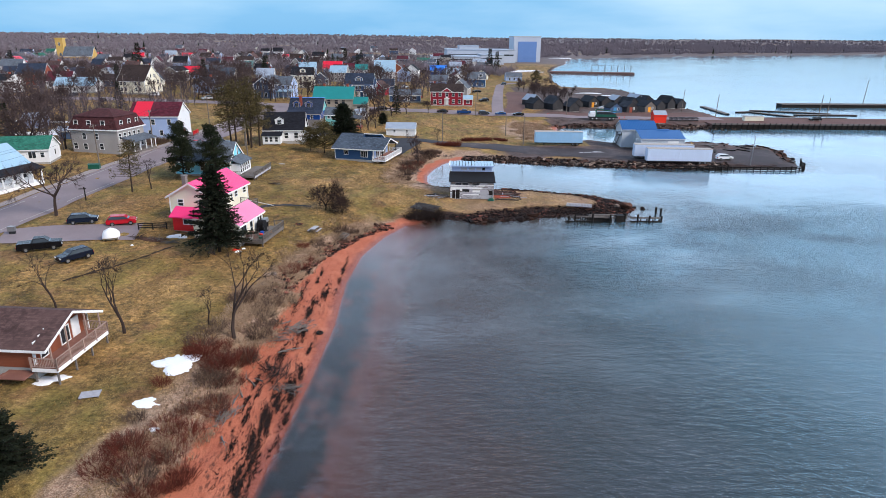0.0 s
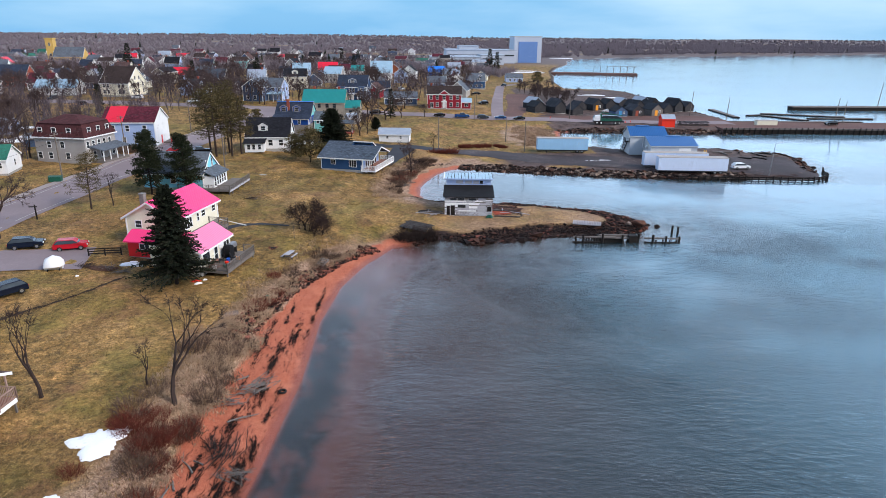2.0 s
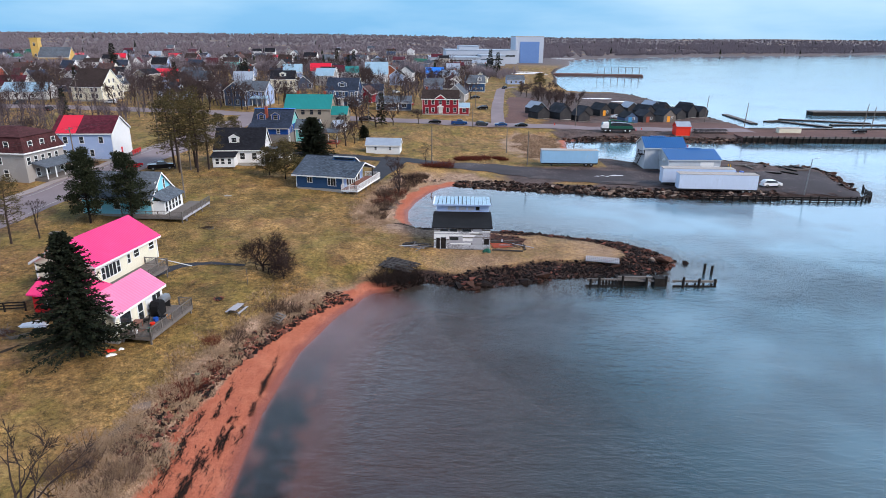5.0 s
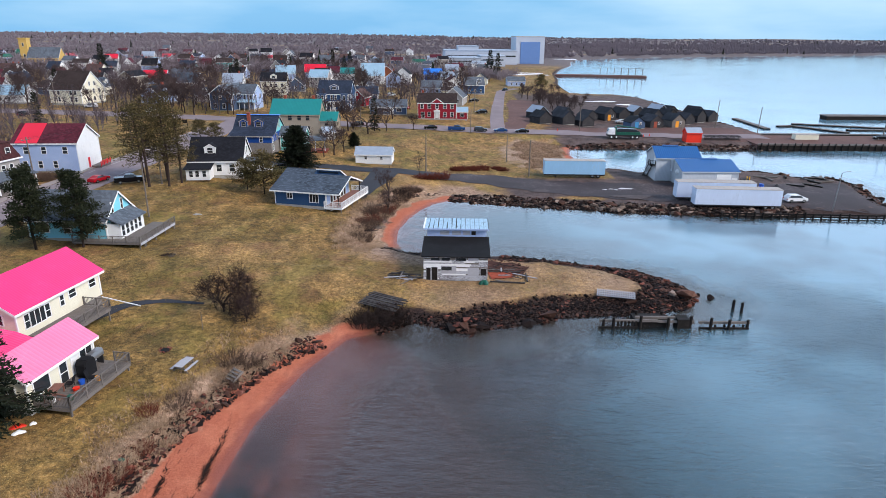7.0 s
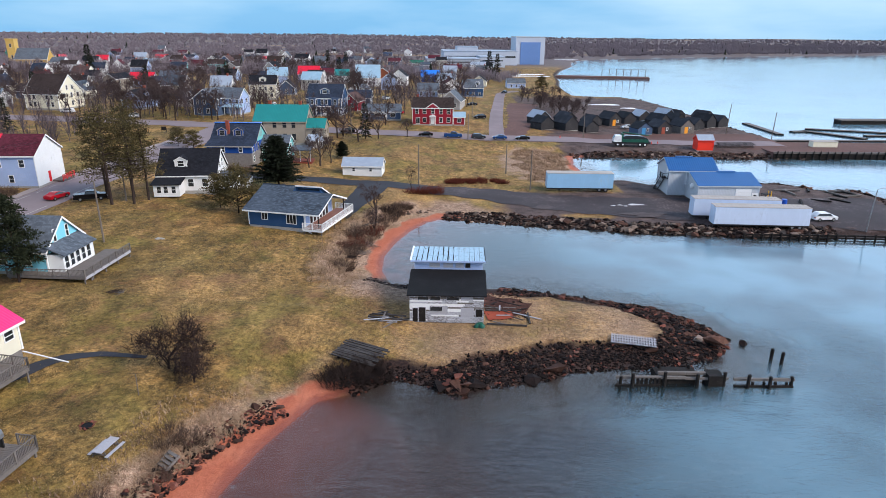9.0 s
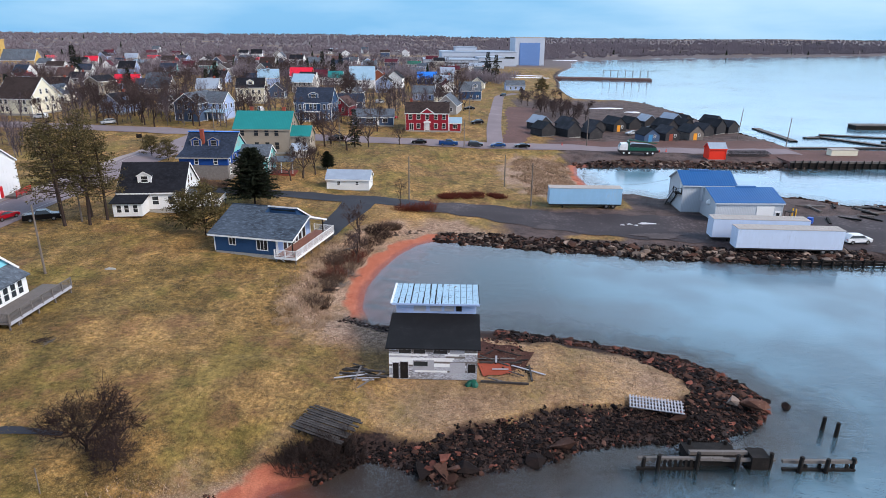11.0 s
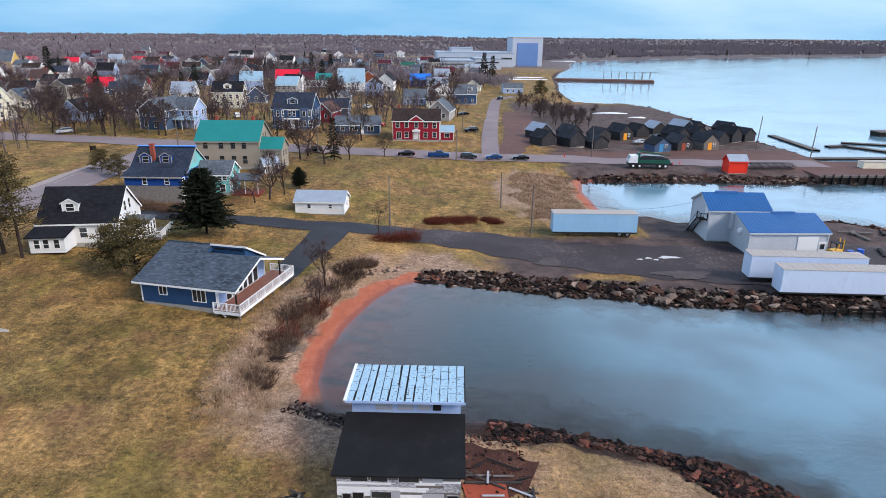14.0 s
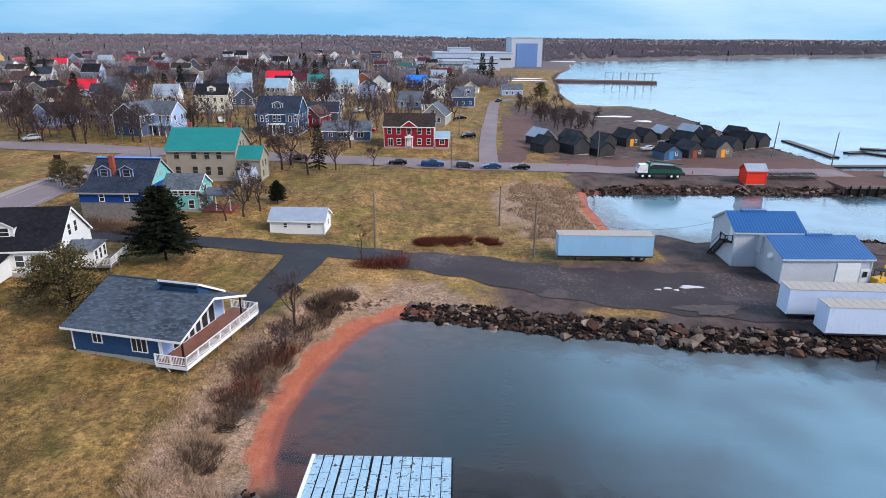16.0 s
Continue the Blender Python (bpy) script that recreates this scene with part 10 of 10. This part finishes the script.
def small_shore_things():
    """Steps, slabs and odds and ends along the bank."""
    st = thing("bank_steps", "short grey wooden steps down the bank", "steps", ground_pose(-15.6, 96.2, -35))
    for k in range(5):
        bm = bmesh.new()
        box(bm, -0.55, 0.55, -0.3 * k, -0.3 * k + 0.27, 0.75 - 0.17 * k, 0.8 - 0.17 * k)
        part("tread", bm, M["greywood"], st)
    for s in (-0.6, 0.6):
        bm = bmesh.new()
        bar(bm, (s, 0.3, 0.8), (s, -1.5, -0.15), 0.06, 0.24)
        part("stringer", bm, M["greywood"], st)
    for x, y, a in ((-22.3, 76.5, 20), (-22.5, 73.2, 60)):
        bm = bmesh.new()
        box(bm, -0.75, 0.75, -0.5, 0.5, -0.05, 0.12)
        o = new("stone_slab", mesh_of("stone_slab", bm, M["rock_grey"], soft=0.05))
        o.matrix_basis = ground_pose(x, y, a, 0.05) @ pose(0, 0, 0, 5, -6, 0)
        tagged(o, "flat dark stone slab on the dead grass", "slab", "bank slabs")
    p = thing("garden_post", "thin weathered post standing on the lawn", "post", ground_pose(-21.4, 103.5))
    bm = bmesh.new()
    tube(bm, (0, 0, -0.3), (0.03, 0, 2.1), 0.05, 0.04, 6)
    part("mast", bm, M["polewood"], p)
    for x, y, col, sx, sy, lab in ((-29.8, 86.0, "scarlet", 0.6, 0.35, "red plastic sledge on the grass"), (-29.2, 85.2, "white_plastic", 0.5, 0.3, "white plastic sheet on the grass"), (-28.8, 86.4, "white_plastic", 0.25, 0.2, "small white scrap on the grass"),
                                  (-20.1, 82.8, "greenpaint", 0.3, 0.25, "small green box on the bank"), (-44.6, 86.0, "white_plastic", 0.2, 0.15, "small white scrap on the lawn")):
        lump("litter", lab, "litter", x, y, sx, sy, 0.18, M[col], 3, 30)
    g = thing("float_frame", "grey wooden pallet lying on the slope", "pallet", ground_pose(-30.1, 47.2, 15, 0.05))
    for k in range(6):
        bm = bmesh.new()
        box(bm, -0.8, 0.8, -0.55 + 0.19 * k, -0.41 + 0.19 * k, 0.1, 0.14)
        part("slat", bm, M["palewood"], g)
    for u in (-0.7, 0.7):
        bm = bmesh.new()
        box(bm, u - 0.06, u + 0.06, -0.55, 0.55, 0, 0.1)
        part("bearer", bm, M["greywood"], g)
    bm = bmesh.new()
    n = 16
    rings = []
    for k in range(n):
        a = 6.2832 * k / n
        rings.append([bm.verts.new((math.cos(a) * (0.3 + 0.11 * math.cos(b)), math.sin(a) * (0.3 + 0.11 * math.cos(b)), 0.11 + 0.11 * math.sin(b))) for b in (0, 1.05, 2.1, 3.14, 4.19, 5.24)])
    for k in range(n):
        for q in range(6):
            bm.faces.new((rings[k][q], rings[(k + 1) % n][q], rings[(k + 1) % n][(q + 1) % 6], rings[k][(q + 1) % 6]))
    o = new("old_tyre", mesh_of("old_tyre", bm, M["rubber"], True))
    o.matrix_basis = ground_pose(-13.6, 63.5, 0, 0.02)
    tagged(o, "old black tyre on the wet sand", "tyre")
    # propane tank and box beside the mansard house
    t = thing("oil_tank", "green lidded bin beside the street", "bin", ground_pose(-74.3, 132.9, 10))
    bm = bmesh.new()
    box(bm, -1.1, 1.1, -0.6, 0.6, 0, 1.0)
    part("body", bm, M["greenpaint"], t, soft=0.05)
    bm = bmesh.new()
    prism(bm, [(-0.65, 1.0), (0.65, 1.0), (0, 1.2)], "x", -1.15, 1.15)
    part("lid", bm, M["greenpaint"], t)
    s = thing("sign_board", "small brown notice board on posts", "sign", ground_pose(-74.9, 236.5, 10))
    bm = bmesh.new()
    box(bm, -0.7, 0.7, -0.05, 0.05, 0.9, 1.9)
    part("board", bm, M["darkwood"], s)
    for u in (-0.65, 0.65):
        bm = bmesh.new()
        box(bm, u - 0.05, u + 0.05, -0.05, 0.05, -0.3, 2.1)
        part("post", bm, M["darkwood"], s)
    s = thing("mailbox", "street-side letter box on a stand", "mailbox", ground_pose(-63.1, 88.4, 10))
    bm = bmesh.new()
    box(bm, -0.5, 0.5, -0.3, 0.3, 0.5, 1.2)
    part("box", bm, M["steel"], s)
    bm = bmesh.new()
    box(bm, -0.4, 0.4, -0.2, 0.2, -0.2, 0.5)
    part("stand", bm, M["darksteel"], s)
    s = thing("sign_post", "short dark post with a crossbar beside the street", "post", ground_pose(-62.9, 108.1, 10))
    bm = bmesh.new()
    box(bm, -0.08, 0.08, -0.08, 0.08, -0.3, 2.4)
    part("mast", bm, M["darkwood"], s)
    bm = bmesh.new()
    box(bm, -0.9, 0.3, -0.05, 0.05, 2.0, 2.15)
    part("crossbar", bm, M["darkwood"], s)


small_shore_things()


# ---------------------------------------------------------------- grass
def tufts(name, label, n, seed, box_xy, keep, height, spread, material, blades=3):
    """Short blades standing over the ground, leaning every way."""
    rng = np.random.RandomState(seed)
    x0, x1, y0, y1 = box_xy
    P = np.column_stack([rng.uniform(x0, x1, n), y0 + (y1 - y0) * rng.rand(n) ** 1.15])
    z, d, sandy = lie(P)
    ok = keep(P, d)
    P, z = P[ok], z[ok]
    P, z = np.repeat(P, blades, 0), np.repeat(z, blades)
    m = len(P)
    a, w = rng.uniform(0, 6.2832, m), rng.uniform(0.02, 0.05, m)
    h, lean = height * rng.uniform(0.5, 1.3, m), rng.uniform(0.2, 1.2, m)
    base = np.column_stack([P + rng.normal(0, spread, (m, 2)), z - 0.02])
    side = np.column_stack([-np.sin(a), np.cos(a), np.zeros(m)]) * w[:, None]
    tip = base + np.column_stack([np.cos(a) * lean * h, np.sin(a) * lean * h, h])
    V = np.stack([base - side, base + side, tip], 1).reshape(-1, 3)
    me = bpy.data.meshes.new(name)
    me.from_pydata(V.tolist(), [], np.arange(3 * m).reshape(-1, 3).tolist())
    me.materials.append(material)
    me.update()
    tagged(new(name, me), label, "grass", kind="stuff")


M["grass_dry"] = leafy("dry_grass_blades", (0.17, 0.11, 0.034), (0.43, 0.27, 0.105), 0.4)
M["stalk_dry"] = leafy("dead_stalks", (0.17, 0.10, 0.065), (0.58, 0.40, 0.26), 0.4)


def clear_of_houses(P):
    ok = np.ones(len(P), bool)
    for a, b, c, e in HOUSE_SPOTS:
        if b < 200:
            ok &= np.hypot(P[:, 0] - a, P[:, 1] - b) > c
    return ok


tufts("lawn_grass", "short dry olive and straw winter grass", 62000, 1, (-58, -4, 34, 186), lambda P, d: (d > 6.5) & clear_of_houses(P) & (ripple(P, 9, 4) > -0.35) & ~((P[:, 0] < -44) & (P[:, 1] > 76) & (P[:, 1] < 100)) & (P[:, 1] < 184 - 0.25 * np.abs(P[:, 0] + 30))
      & ~((P[:, 0] > -16) & (P[:, 1] > 158)), 0.13, 0.12, M["grass_dry"])
tufts("spit_grass", "short pale straw grass on the spit", 6000, 2, (-4, 36, 108, 134), lambda P, d: (d > 3.2) & ~((np.abs(P[:, 0] - 6) < 5.2) & (P[:, 1] > 121)), 0.14, 0.12, M["stalk_dry"])
tufts("bank_stalks", "matted dead stalks on the shore bank", 26000, 3, (-27, -3, 34, 172), lambda P, d: (d > 5.2) & (d < 10.5 + ripple(P, 8, 6) * 1.5) & ((P[:, 1] < 106) | (P[:, 1] > 134)), 0.32, 0.15, M["stalk_dry"])
tufts("field_stalks", "brown dead stalks in the field by the pond", 9000, 4, (22, 40, 196, 234), lambda P, d: (d > 3) & (P[:, 0] > 24 + 3 * ripple(P, 9, 2)), 0.4, 0.15, M["stalk_dry"])
